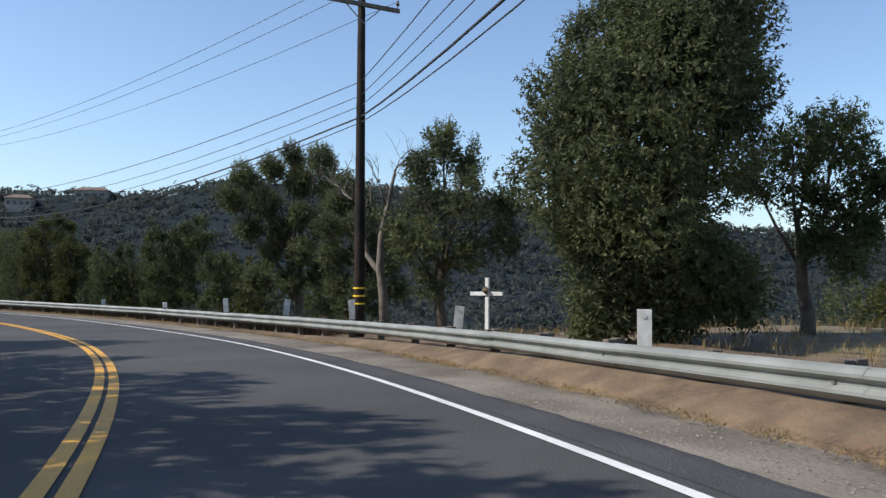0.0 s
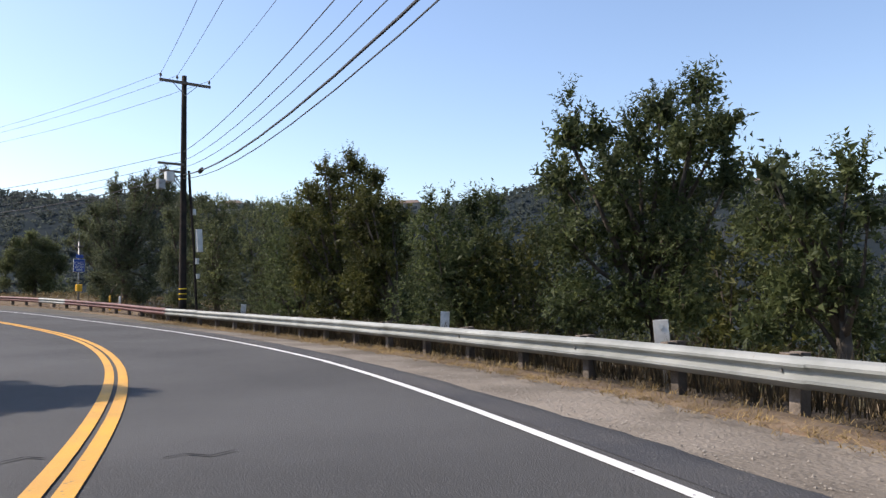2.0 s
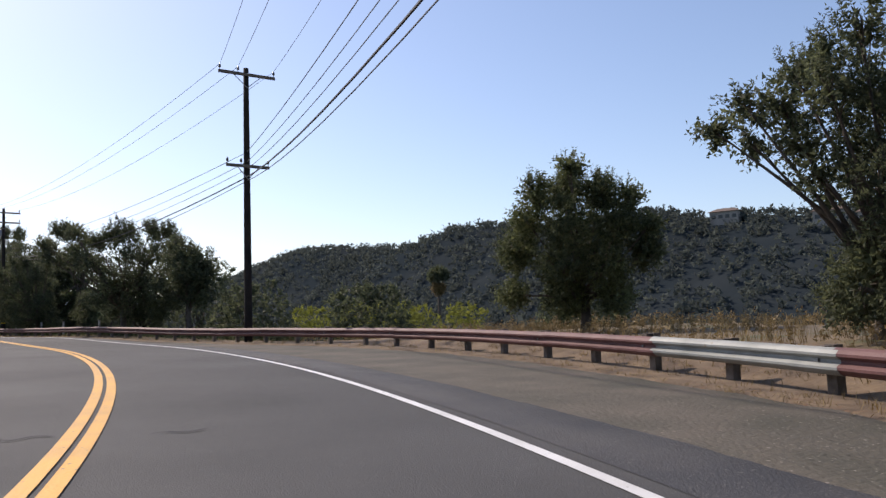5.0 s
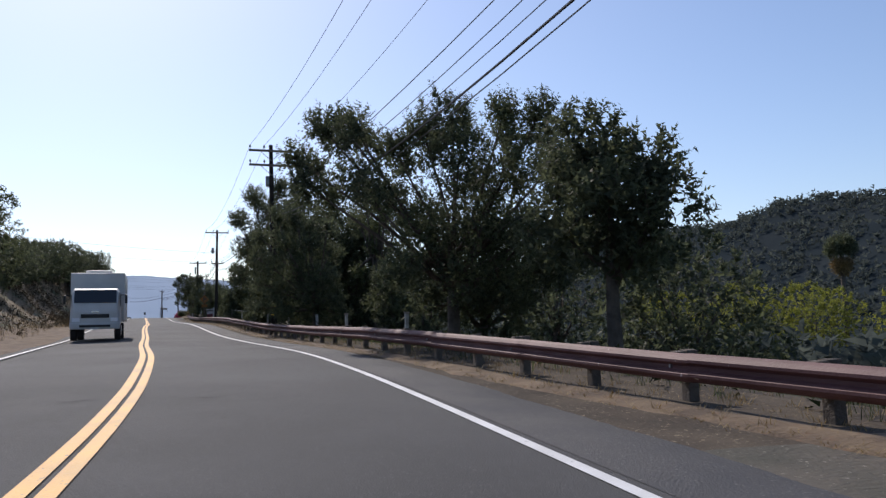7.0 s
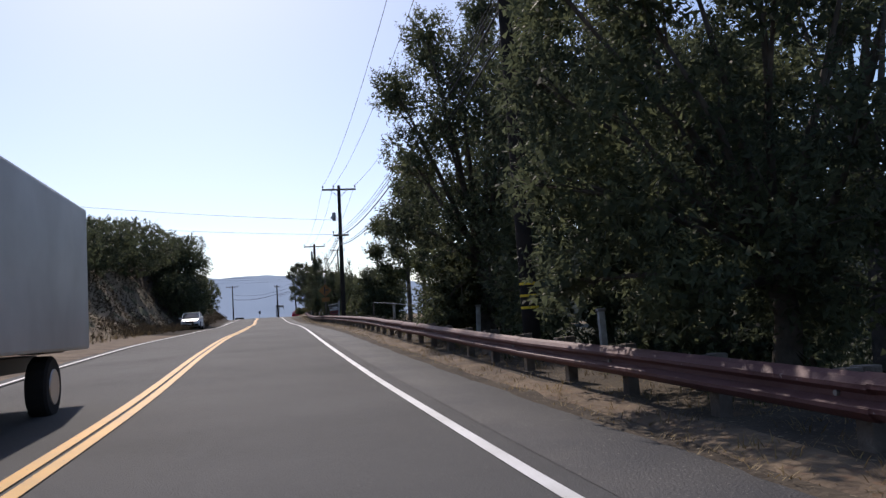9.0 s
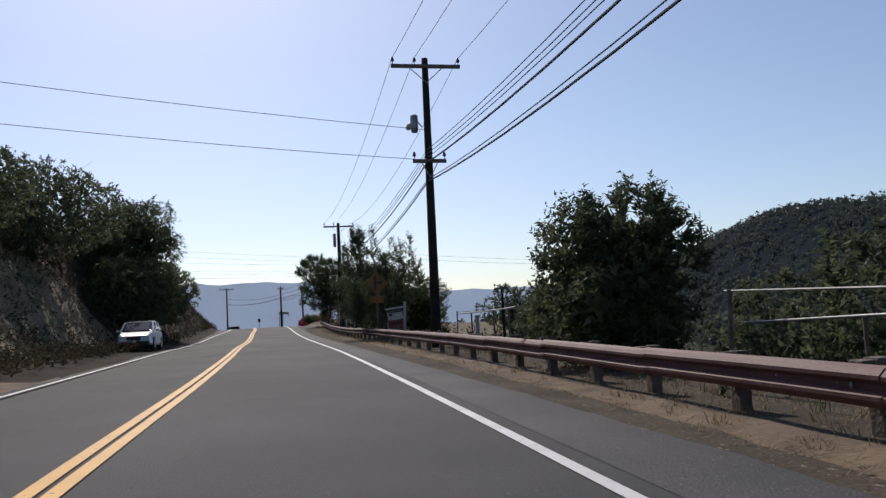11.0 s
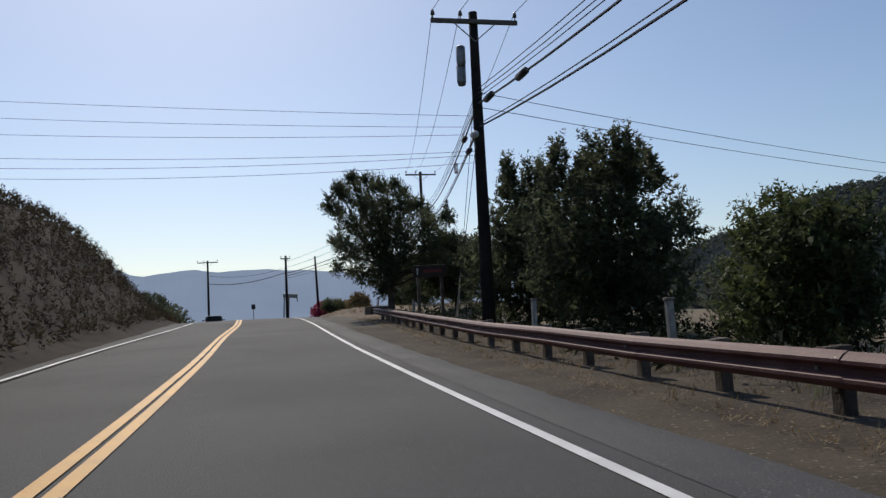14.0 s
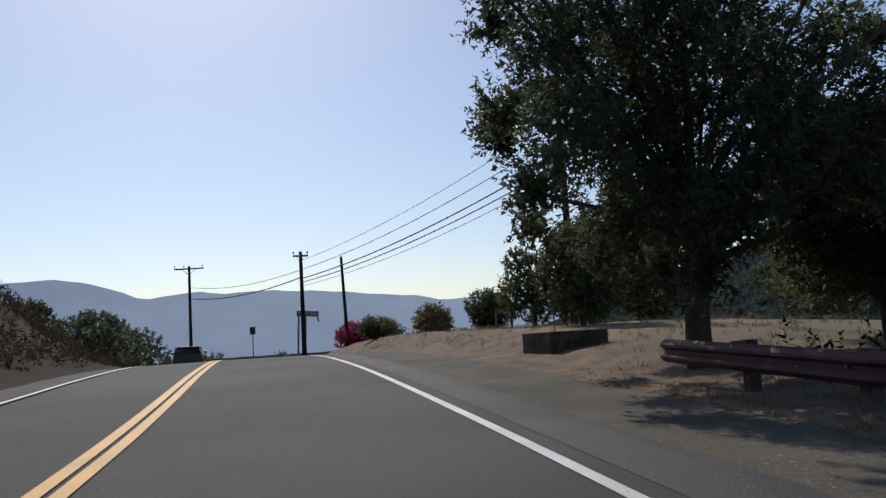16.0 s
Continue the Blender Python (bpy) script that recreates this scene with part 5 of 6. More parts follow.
# white marker paddles behind the rail
mk = empty("marker_post", road_pose(12.4, 5.6, 0.1, -30))
tagged(mk, "small white roadside marker paddle behind the guardrail", "marker post", "marker paddles")
part("stake", box((0.05, 0.03, 0.9), (0, 0, 0.2), bevel=0.005), M_STEEL, mk)
part("plate", box((0.2, 0.012, 0.55), (0, -0.025, 0.6), bevel=0.004), M_MARK, mk)
part("reflector", tube([(0, -0.031, 0.78), (0, -0.038, 0.78)], 0.035, 10), M_BOXGREY, mk, "round grey reflector")
for k, (a, dz) in enumerate(((18.6, 0.1), (24.4, 0.22), (29.7, 0.22), (35.1, 0.2), (41.6, -0.06), (48.9, -0.06), (63.2, -0.06))):
    rr = random.Random(k)
    copy_thing(mk, road_pose(a, 5.6, dz, -30) @ Matrix.Rotation(rr.uniform(-0.12, 0.12), 4, "Y") @ Matrix.Rotation(rr.uniform(-0.2, 0.2), 4, "Z"))

# plain white-topped posts behind the red rail
M_POSTWHITE = mat("weathered_white_paint", (0.42, 0.41, 0.37), 0.8, color2=(0.27, 0.255, 0.225), scale=7, bump=0.3)
fp = empty("fence_post", road_pose(129, 5.6, -0.5))
tagged(fp, "short weathered white-painted post behind the guardrail", "post", "white posts")
part("shaft", box((0.1, 0.1, 1.9), (0, 0, 0.45), bevel=0.012), M_POSTWHITE, fp)
part("cap", box((0.13, 0.13, 0.05), (0, 0, 1.42), bevel=0.012), M_CONCRETE, fp)
for a in (136.1, 141.4, 149, 156.9, 164, 171.3, 180, 189, 203.2, 206.0, 215, 222.5, 228.6, 242.7):
    rr = random.Random(int(a))
    copy_thing(fp, road_pose(a, 5.6, -0.48 + rr.uniform(-0.06, 0.06)) @ Matrix.Rotation(rr.uniform(-0.05, 0.05), 4, "Y"))

# pipe fence below the road
for a0, a1 in ((160, 178), (188.5, 196)):
    fence = empty("pipe_fence", road_pose(a0, rail_l(a0) + 2.6, 0))
    tagged(fence, "thin grey pipe fence with slender posts below the road", "fence")
    inv = fence.matrix_basis.inverted()
    pts = [inv @ road_at(a, rail_l(a) + 2.2 + 0.5 * math.sin(a * 0.4), 1.15 - 0.02 * (a - a0) ** 1.4 * 0.4) for a in np.linspace(a0, a1, 8)]
    part("rail", tube(pts, 0.022, 7), M_STEEL, fence, smooth=True)
    for p in pts[::2]:
        part("post", tube([p + Vector((0, 0, -1.9)), p], 0.03, 7), M_POST, fence)

# equipment on the second pole
bm = box((0.34, 0.3, 0.42), (-0.75, -0.3, 6.15 + 0.3), bevel=0.03)
z2 = P2.location.z
r2 = Matrix.Rotation(heading(69), 4, "Z")


def on_pole2(name, bm, material, label=""):
    ob = part(name, bm, material, P2, label)
    ob.matrix_basis = r2 @ Matrix.Translation((0, 0, -z2 - (0.75 if name in ("equipment_box", "bracket", "strut") else 0.35)))
    return ob


on_pole2("equipment_box", bm, M_BOXGREY, "pale grey equipment box")
on_pole2("equipment_box", box((0.3, 0.3, 0.42), (-1.1, -0.28, 6.1), bevel=0.03), M_STEEL, "dark grey equipment box")
on_pole2("bracket", box((1.15, 0.09, 0.1), (-0.6, -0.1, 7.05), bevel=0.01), M_ARM)
on_pole2("bracket", box((1.0, 0.09, 0.1), (-0.5, 0.1, 6.75), bevel=0.01), M_ARM)
on_pole2("strut", tube([(-0.7, 0, 6.72), (-0.1, 0, 6.0)], 0.03, 6), M_STEEL)
on_pole2("strut", tube([(-0.45, 0.1, 6.72), (-0.1, 0.05, 6.2)], 0.03, 6), M_STEEL)
on_pole2("riser_pipe", tube([(0.62, -0.1, -0.4), (0.45, -0.1, 3.0), (0.2, -0.1, 6.4)], 0.06, 8), M_POLE, "dark cable riser pipe")
on_pole2("cabinet", box((0.26, 0.22, 1.0), (0.62, -0.24, 3.35), Matrix.Rotation(-0.05, 3, "Y"), 0.03), M_BOXGREY, "tall pale grey cabinet")
on_pole2("junction_box", box((0.14, 0.14, 0.26), (0.56, -0.2, 2.45), bevel=0.02), M_BOXGREY, "small pale junction box")
on_pole2("junction_box", box((0.14, 0.14, 0.22), (0.6, -0.2, 1.8), bevel=0.02), M_BOXGREY, "small pale junction box")
on_pole2("junction_box", box((0.12, 0.12, 0.26), (0.42, -0.18, 4.6), bevel=0.02), M_BOXGREY, "small pale junction box")

# fittings on the later poles
for P, x, zt in ((P5, -0.1, 9.6), (P7, -0.35, 11.0), (P7, -0.4, 10.5), (P6, -0.3, 9.8)):
    bm = tube([(x, -0.3, zt - P.location.z), (x, -0.3, zt + 0.1 - P.location.z), (x, -0.3, zt + 0.55 - P.location.z), (x, -0.3, zt + 0.6 - P.location.z)], [0.1, 0.13, 0.13, 0.06], 10)
    part("transformer_can", bm, M_STEEL, P, "small grey transformer can", smooth=True)

# street lamps on the later poles
def lamp_arm(P, z, side, reach):
    """A bent arm with a small lamp head, held by a pole."""
    h = z - P.location.z
    p0, p1, p2 = Vector((0, -0.1, h)), Vector((side * reach * 0.6, -0.3, h + 0.28)), Vector((side * reach, -0.4, h + 0.22))
    arm = part("lamp_arm", tube([p0, p0.lerp(p1, 0.6) + Vector((0, 0, 0.08)), p1, p2], 0.022, 8), M_STEEL, P, "thin grey lamp arm")
    bm = tube([p2, p2 + Vector((side * 0.1, 0, 0.01)), p2 + Vector((side * 0.34, 0, -0.02)), p2 + Vector((side * 0.44, 0, -0.04))], [0.035, 0.08, 0.1, 0.03], 10)
    part("lamp_head", bm, M_BOXGREY, arm, "pale grey lamp head", smooth=True)


lamp_arm(P6, 9.9, -1, 0.5)
lamp_arm(P7, 8.6, 1, 0.75)

# stays from the pole down to the ground
for z in (10.6, 9.3):
    p, q = Vector((-198.75, 72.95, z)), Vector((-205.4, 73.2 + 0.04 * z, gz(-205.4, 73.4)))
    stay = part("stay_wire", tube([p, q], 0.009, 5), M_WIRE)
    tagged(stay, "taut steel stay wire from pole to ground", "cable", "stay wires")
    part("guard", tube([q.lerp(p, 0.01), q.lerp(p, 0.24)], 0.03, 8), M_MARK, stay, "pale plastic wire guard")


def cable_coil(p, along, r, label):
    """Spare cable tied in a flat ring under the line."""
    d = along.normalized()
    bm = bmesh.new()
    for k in range(3):
        ring = [p + d * (r * 1.5 * math.cos(a)) + Vector((0, 0.03 * k, r * 0.62 * math.sin(a) - r * 0.6)) for a in np.linspace(0, 2 * math.pi, 17)]
        add_tube(bm, ring, 0.012, 5, False)
    tagged(part("cable_coil", bm, M_WIRE), label, "cable coil", "cable coils")


def splice_case(p, along, label):
    d = along.normalized()
    bm = tube([p - d * 0.34, p - d * 0.28, p + d * 0.28, p + d * 0.34], [0.03, 0.085, 0.085, 0.03], 10)
    tagged(part("splice_case", bm, M_BLACKCASE, smooth=True), label, "splice case", "splice cases")


M_BLACKCASE = mat("black_plastic", (0.025, 0.025, 0.027), 0.5, color2=(0.04, 0.04, 0.042), scale=8)


def on_span(k, f, dz, sag):
    """A point on the cable of span k at the fraction f."""
    return lows[k].lerp(lows[k + 1], f) + Vector((0, 0, dz - 4 * sag * f * (1 - f)))


cable_coil(on_span(6, 0.2, 0.42, 0.85), lows[7] - lows[6], 0.3, "coil of spare black cable hanging from the line")
cable_coil(on_span(6, 0.34, -0.2, 0.9), lows[7] - lows[6], 0.28, "coil of spare black cable hanging from the line")
cable_coil(on_span(3, 0.62, -0.22, 1.0), lows[4] - lows[3], 0.3, "coil of spare black cable hanging from the line")
for k, f, dz, sag in ((5, 0.9, 0.42, 0.85), (5, 0.97, 0.42, 0.85), (6, 0.1, 0.42, 0.85), (6, 0.07, -0.2, 0.9), (1, 0.88, -0.22, 1.45)):
    splice_case(on_span(k, f, dz, sag), lows[k + 1] - lows[k], "black plastic splice case clamped on the cable")

# wires across the road from a pole on the bank
PL, tl, _ = utility_pole(-203.4, 58.2, 11.6, (0, 0), (), 0, False, "plain wooden utility pole on the bank")
for k, (z0, z1) in enumerate(((11.2, 9.55), (10.7, 9.25), (10.2, 9.05), (9.5, 8.6), (9.2, 8.5), (8.9, 8.3))):
    cable("service_line", Vector((-203.4, 58.2, z0)), Vector((-198.7, 72.95, z1)), 0.05 + 0.03 * k, 0.006, "thin service line crossing high over the road")
    cable("service_line", Vector((-203.4, 58.2, z0)), Vector((-170.0, 20.0, z0 + 3)), 0.6, 0.006, "thin service line crossing high over the bank")
cable("service_line", Vector((-158.5, 72.3, 9.8)), Vector((-148.0, 30.0, 14.0)), 0.8, 0.01, "thin service line crossing high over the road")
cable("service_line", Vector((-158.5, 72.3, 8.8)), Vector((-148.0, 30.0, 12.6)), 0.8, 0.01, "thin service line crossing high over the road")
for z1 in (4.6, 4.2):
    cable("service_line", Vector((-198.7, 72.95, z1 + 5.6)), Vector((-215.0, 120.0, z1 + 5)), 0.6, 0.01, "thin service line dropping into the valley")
utility_pole(-177.0, 80.0, 5.6, (0, 0), ((0.15, 0.45),), 0.6, False, "short utility pole standing low in the valley", 0.1)

# call box
cb = empty("call_box", on_ground(-47.4, 64.8))
cb.matrix_basis = Matrix.Translation((-47.4, 64.8, gz(-47.4, 64.8))) @ Matrix.Rotation(heading(76), 4, "Z")
tagged(cb, "yellow emergency call box with blue sign on steel pole", "call box")
zc = -0.15 - gz(-47.4, 64.8)
part("pole", tube([(0, 0, -0.3), (0, 0, 4.0 + zc)], 0.045, 10), M_STEEL, cb, smooth=True)
sg = part("sign", box((0.62, 0.03, 0.72), (0, -0.07, 2.62 + zc), bevel=0.02), M_BLUE, cb, "dark blue sign panel with white letters")
part("border", box((0.66, 0.02, 0.76), (0, -0.06, 2.62 + zc), bevel=0.02), M_SIGNWHITE, sg)
for txt, dz in (("CALL", 0.12), ("BOX", -0.1)):
    text_part(txt, 0.24, Matrix.Translation((0, -0.09, 2.62 + zc + dz)) @ Matrix.Rotation(radians(90), 4, "X"), M_SIGNWHITE, sg)
part("number_bar", box((0.34, 0.004, 0.06), (0, -0.088, 2.36 + zc)), M_BOXGREY, sg, "short pale bar")
part("cabinet", box((0.32, 0.28, 0.4), (-0.06, -0.2, 1.32 + zc), bevel=0.05), M_CALLYEL, cb, "bright yellow call box cabinet")
part("upper_plate", box((0.42, 0.03, 0.2), (0.02, -0.06, 3.15 + zc), bevel=0.01), M_BLUE, cb, "small blue plate")
part("solar_panel", box((0.5, 0.3, 0.04), (0, 0, 3.75 + zc), Matrix.Rotation(0.5, 3, "X"), 0.01), M_BLACK, cb, "dark solar panel")
part("antenna", tube([(0, 0, 4.0 + zc), (0, 0, 4.5 + zc)], 0.012, 6), M_STEEL, cb)

# yellow pipeline markers behind the rail
for k, (a, col) in enumerate(((79.8, M_CALLYEL), (78.7, M_MARK))):
    ob = empty("pipeline_marker", road_pose(a, 6.8, -0.12))
    tagged(ob, "yellow plastic pipeline marker stake" if k == 0 else "pale plastic marker stake with a yellow foot", "marker stake")
    part("stake", tube([(0, 0, -0.2), (0, 0, 0.95), (0, 0, 1.0)], [0.055, 0.055, 0.02], 10), col, ob, smooth=True)
    if k:
        part("foot_sleeve", tube([(0, 0, -0.1), (0, 0, 0.3)], 0.065, 10), M_CALLYEL, ob, "yellow sleeve")
    else:
        part("collar", tube([(0, 0, 0.55), (0, 0, 0.62)], 0.062, 10), M_BLACK, ob)

# side-road warning sign
ws = empty("warning_sign")
ws.matrix_basis = Matrix.Translation((-169.3, 71.9, gz(-169.3, 71.9))) @ Matrix.Rotation(heading(205), 4, "Z")
tagged(ws, "yellow diamond side-road warning sign with a plate on a wooden post", "road sign")
zw = 2.7 - gz(-169.3, 71.9)
part("post", box((0.1, 0.1, 4.2 + zw), (0, 0.04, 1.6 + zw / 2), bevel=0.01), M_POST, ws)
dm = part("diamond", box((0.74, 0.02, 0.74), (0, -0.04, 2.85 + zw), Matrix.Rotation(radians(45), 3, "Y"), 0.008), M_SIGNORANGE, ws, "yellow diamond plate with shade put in its colour")
part("symbol_stem", box((0.09, 0.006, 0.6), (-0.06, -0.054, 2.85 + zw)), M_BLACK, dm)
part("symbol_branch", box((0.3, 0.006, 0.09), (0.12, -0.054, 2.88 + zw)), M_BLACK, dm)
part("plate", box((0.62, 0.02, 0.32), (0, -0.04, 2.12 + zw), bevel=0.006), M_SIGNORANGE, ws, "blank yellow plate with shade put in its colour")

# property sign
ps = empty("property_sign")
ps.matrix_basis = Matrix.Translation((-167.0, 72.35, gz(-167.0, 72.35))) @ Matrix.Rotation(heading(200) - 0.15, 4, "Z")
tagged(ps, "leaning white property sign with red panel hanging from a white post", "sign")
zp = 3.05 - gz(-167.0, 72.35)
part("post", box((0.11, 0.11, 1.75 + zp), (0.36, 0, 0.65 + zp / 2), Matrix.Rotation(0.05, 3, "Y"), 0.01), M_SIGNSHADED, ps)
part("arm", box((0.86, 0.07, 0.08), (0.0, 0, 1.28 + zp), Matrix.Rotation(-0.12, 3, "Y"), 0.01), M_SIGNSHADED, ps)
tilt = Matrix.Rotation(-0.1, 3, "Y")
pn = part("panel", box((0.64, 0.02, 0.36), (-0.03, 0, 0.98 + zp), tilt, 0.005), M_SIGNSHADED, ps, "white panel dimmed for shadow, with a dark mark and grey bars")
part("mark", box((0.14, 0.006, 0.1), (-0.22, -0.013, 1.0 + zp), tilt), M_BROWN, pn)
part("bar", box((0.3, 0.006, 0.035), (0.08, -0.013, 1.0 + zp), tilt), M_BOXGREY, pn)
part("bar", box((0.6, 0.006, 0.05), (-0.03, -0.013, 1.12 + zp), tilt), M_BLACK, pn)
rp = part("lower_panel", box((0.64, 0.02, 0.3), (0.0, 0, 0.63 + zp), tilt, 0.005), M_SIGNRED, ps, "dark red lower panel")
part("bar", box((0.5, 0.006, 0.09), (0.0, -0.013, 0.65 + zp), tilt), M_BROWN, rp)
part("rider_panel", box((0.6, 0.02, 0.3), (0.04, 0, 0.31 + zp), tilt, 0.005), M_BROWN, ps, "dull brown rider panel")



def fence_rail(rail_pts, post_pts, label):
    """A thin pale top rail on a few leaning dark stakes."""
    ob = empty("wire_fence", Matrix.Translation((*rail_pts[0][:2], gz(*rail_pts[0][:2]))))
    tagged(ob, label, "fence")
    base = ob.matrix_basis.translation
    part("top_rail", tube([Vector(p) - base for p in rail_pts], 0.013, 6), M_STEEL, ob, "thin pale metal top rail")
    for x, y, top in post_pts:
        part("stake", tube([Vector((x - 0.12, y, gz(x, y) - 0.2)) - base, Vector((x, y, top + 0.02)) - base], 0.03, 6), M_POST, ob)


fence_rail([(-141.5, 72.15, 3.56), (-137.2, 72.4, 3.36), (-133.0, 72.65, 3.11), (-130.4, 72.75, 2.86), (-128.2, 72.8, 2.58)], [(-141.4, 72.15, 3.55), (-132.6, 72.66, 3.08), (-129.6, 72.77, 2.76)], "low fence of one thin pale rail on leaning dark stakes")
fence_rail([(-167.2, 75.05, 4.03), (-166.5, 76.0, 4.03), (-165.2, 77.6, 4.03)], [(-167.2, 75.05, 4.06), (-165.3, 77.5, 4.03)], "pale pipe rail on dark posts below the guardrail")

# small dark sign post beyond the crest
sp = empty("sign_post", Matrix.Translation((-272.0, 65.8, 3.6)))
tagged(sp, "small dark sign on a thin post beyond the crest", "sign post")
part("post", box((0.06, 0.08, 3.4), (0, 0, 1.5), bevel=0.01), M_STEEL, sp)
# Black material stands in for the plate's unlit, backlit side.
part("plate", box((0.03, 0.42, 0.56), (0.05, 0, 3.0), bevel=0.02), M_BLACK, sp, "black plate, its backlit darkness put in the colour")

# dark directional sign on two posts
ds = empty("directional_sign")
ds.matrix_basis = Matrix.Translation((-206.0, 72.9, gz(-206.0, 72.9))) @ Matrix.Rotation(heading(238), 4, "Z")
tagged(ds, "dark brown directional sign board on two wooden posts", "road sign")
zd = 3.9 - gz(-206.0, 72.9)
for s in (-0.42, 0.42):
    part("post", box((0.1, 0.1, 2.3 + zd), (s, 0.05, 0.85 + zd / 2), bevel=0.01), M_POST, ds)
bd = part("board", box((1.2, 0.03, 0.42), (0, -0.02, 2.0 + zd), bevel=0.01), M_BROWN, ds)
part("arrow_stem", box((0.03, 0.006, 0.16), (-0.45, -0.038, 1.96 + zd)), M_SIGNWHITE, bd)
bm = bmesh.new()
bm.faces.new([bm.verts.new(p) for p in ((-0.51, -0.04, 2.03 + zd), (-0.39, -0.04, 2.03 + zd), (-0.45, -0.04, 2.13 + zd))])
bmesh.ops.solidify(bm, geom=bm.faces[:], thickness=0.005)
part("arrow_head", bm, M_SIGNWHITE, bd)
part("bar", box((0.66, 0.006, 0.1), (0.1, -0.038, 2.0 + zd)), M_SIGNRED, bd, "faint reddish bar")

M_OLDCONCRETE = mat("stained_concrete", (0.13, 0.108, 0.088), 0.95, color2=(0.06, 0.05, 0.042), scale=2.5, bump=1.0, bump_scale=18, fleck=(0.05, 0.04, 0.035), fleck_scale=5, fleck_at=0.6)
# planter box and bollards where the rail ends
pb = empty("planter_box", Matrix.Translation((-225.5, 73.7, 4.76)) @ Matrix.Rotation(0.12, 4, "Z") @ Matrix.Diagonal((0.72, 0.72, 0.66, 1)))
tagged(pb, "low weathered concrete planter box on the dirt verge", "planter box")
for c, sz in (((0, -0.9, 0.1), (2.0, 0.14, 0.9)), ((0, 0.9, 0.1), (2.0, 0.14, 0.9)), ((-0.93, 0, 0.1), (0.14, 1.66, 0.9)), ((0.93, 0, 0.1), (0.14, 1.66, 0.9))):
    part("wall", box(sz, c, bevel=0.03), M_OLDCONCRETE, pb)
part("soil", box((1.7, 1.6, 0.6), (0, 0, 0.1), bevel=0.02), M_DIRT, pb)
part("stake", tube([(-0.6, 0.0, 0.3), (-0.6, 0.0, 1.9)], 0.02, 6), M_POST, pb)

stp = empty("fence_stake", on_ground(-262.0, 77.2))
tagged(stp, "short weathered wooden fence stake on the dirt mound", "fence stake", "fence stakes")
part("shaft", box((0.12, 0.12, 1.3), (0, 0, 0.45), bevel=0.015), M_POST, stp)
part("top", box((0.1, 0.1, 0.06), (0, 0, 1.13), bevel=0.02), M_POST, stp)
for k, (x, y) in enumerate(((-264.5, 77.6), (-266.6, 78.0), (-269.0, 78.6), (-258.0, 78.0), (-252.0, 79.5), (-247.0, 80.0), (-250, 79.8))):
    copy_thing(stp, on_ground(x, y) @ Matrix.Rotation(random.Random(k).uniform(-0.08, 0.08), 4, "X"))

gate = empty("arched_stand", Matrix.Translation((-266.3, 69.4, 3.2)) @ Matrix.Diagonal((1.4, 1.4, 1.4, 1)))
tagged(gate, "dark metal stand with a bent-over head beside the road", "metal stand")
for dx in (0.0, 0.35):
    part("leg", tube([(0, -0.35 + dx, -0.4), (0, -0.2 + dx, 1.6 + 1.4)], 0.05, 8), M_STEEL, gate)
part("head", box((0.3, 1.1, 0.3), (0, 0.25, 3.05), Matrix.Rotation(-0.08, 3, "X"), 0.06), M_STEEL, gate)
part("hanger", tube([(0, 0.72, 3.0), (0, 0.78, 2.6)], 0.04, 8), M_STEEL, gate)

tree(-276.2, 73.9, 2.4, 1.9, L_PINK, "magenta bougainvillea bush on the mound", 120, base=0.0, sprigs=900, leaf=0.2, category="bush", name="bush", over=2.2)
for k, (x, y, h, r, m) in enumerate(((-270.5, 76.0, 1.1, 1.4, L_OLIVE), (-263.5, 74.5, 0.9, 1.2, L_DRY), (-258.0, 73.5, 0.8, 1.1, L_OLIVE), (-283, 68, 1.6, 2.0, L_DARK), (-290, 62, 2.0, 2.6, L_DARK), (-247.0, 75.0, 0.7, 1.0, L_DRY), (-272, 62.5, 1.2, 1.6, L_DARK))):
    tree(x, y, h, r, m, "low dry roadside bush", 130 + k, base=0.0, sprigs=420, leaf=0.17, category="bush", name="bush", over=h + 0.5, lobes=8)
for k, (x, y, h, r) in enumerate(((-288, 46, 6.4, 4.5), (-297, 49, 6.6, 4.5), (-280, 40, 6.4, 4.6), (-304, 42, 6.6, 5), (-268, 55.0, 4.4, 3.0), (-276, 54.5, 5.0, 3.2), (-262, 52.4, 4.4, 3.0), (-286, 55, 5.0, 3))):
    tree(x, y, 0, r, L_DARK, "dark tree below the crest of the road", 180 + k, base=0.0, sprigs=900, leaf=0.3, per=9, over=h)
# valley greenery seen past the mound
for k, (x, y, r, h) in enumerate(((-136, 128, 4.5, 5.3 - gz(-136, 128)), (-143, 125, 5.0, 5.6 - gz(-143, 125)), (-150, 121, 4.6, 5.2 - gz(-150, 121)), (-128, 131, 4.0, 4.7 - gz(-128, 131)), (-189.5, 88.5, 3.4, 5.4), (-186.5, 91, 3.2, 4.6))):
    tree(x, y, 0, r, L_LIME if k < 4 else L_MOSS, "bright yellow-green bushy tree on the valley floor", 140 + k, base=0.0, sprigs=1100 if k < 4 else 2200, leaf=0.3 if k < 4 else 0.2, per=9, category="bush", name="bush", over=h)
for k, (x, y, r, h) in enumerate(((-75, 92, 3, 5), (-84, 84, 3.2, 5.5), (-98, 84, 3.4, 6), (-140, 86, 3.5, 6), (-150, 82, 3, 5), (-126, 84, 3.6, 8), (-112, 86, 3.6, 9), (-160, 86, 3.2, 4.4), (-196, 90, 3.4, 5.0), (-215, 92, 3.4, 5.0))):
    tree(x, y, 0, r, L_DARK, "shaded scrubby tree below the road", 150 + k, base=0.0, sprigs=900, leaf=0.28, per=9, over=h)

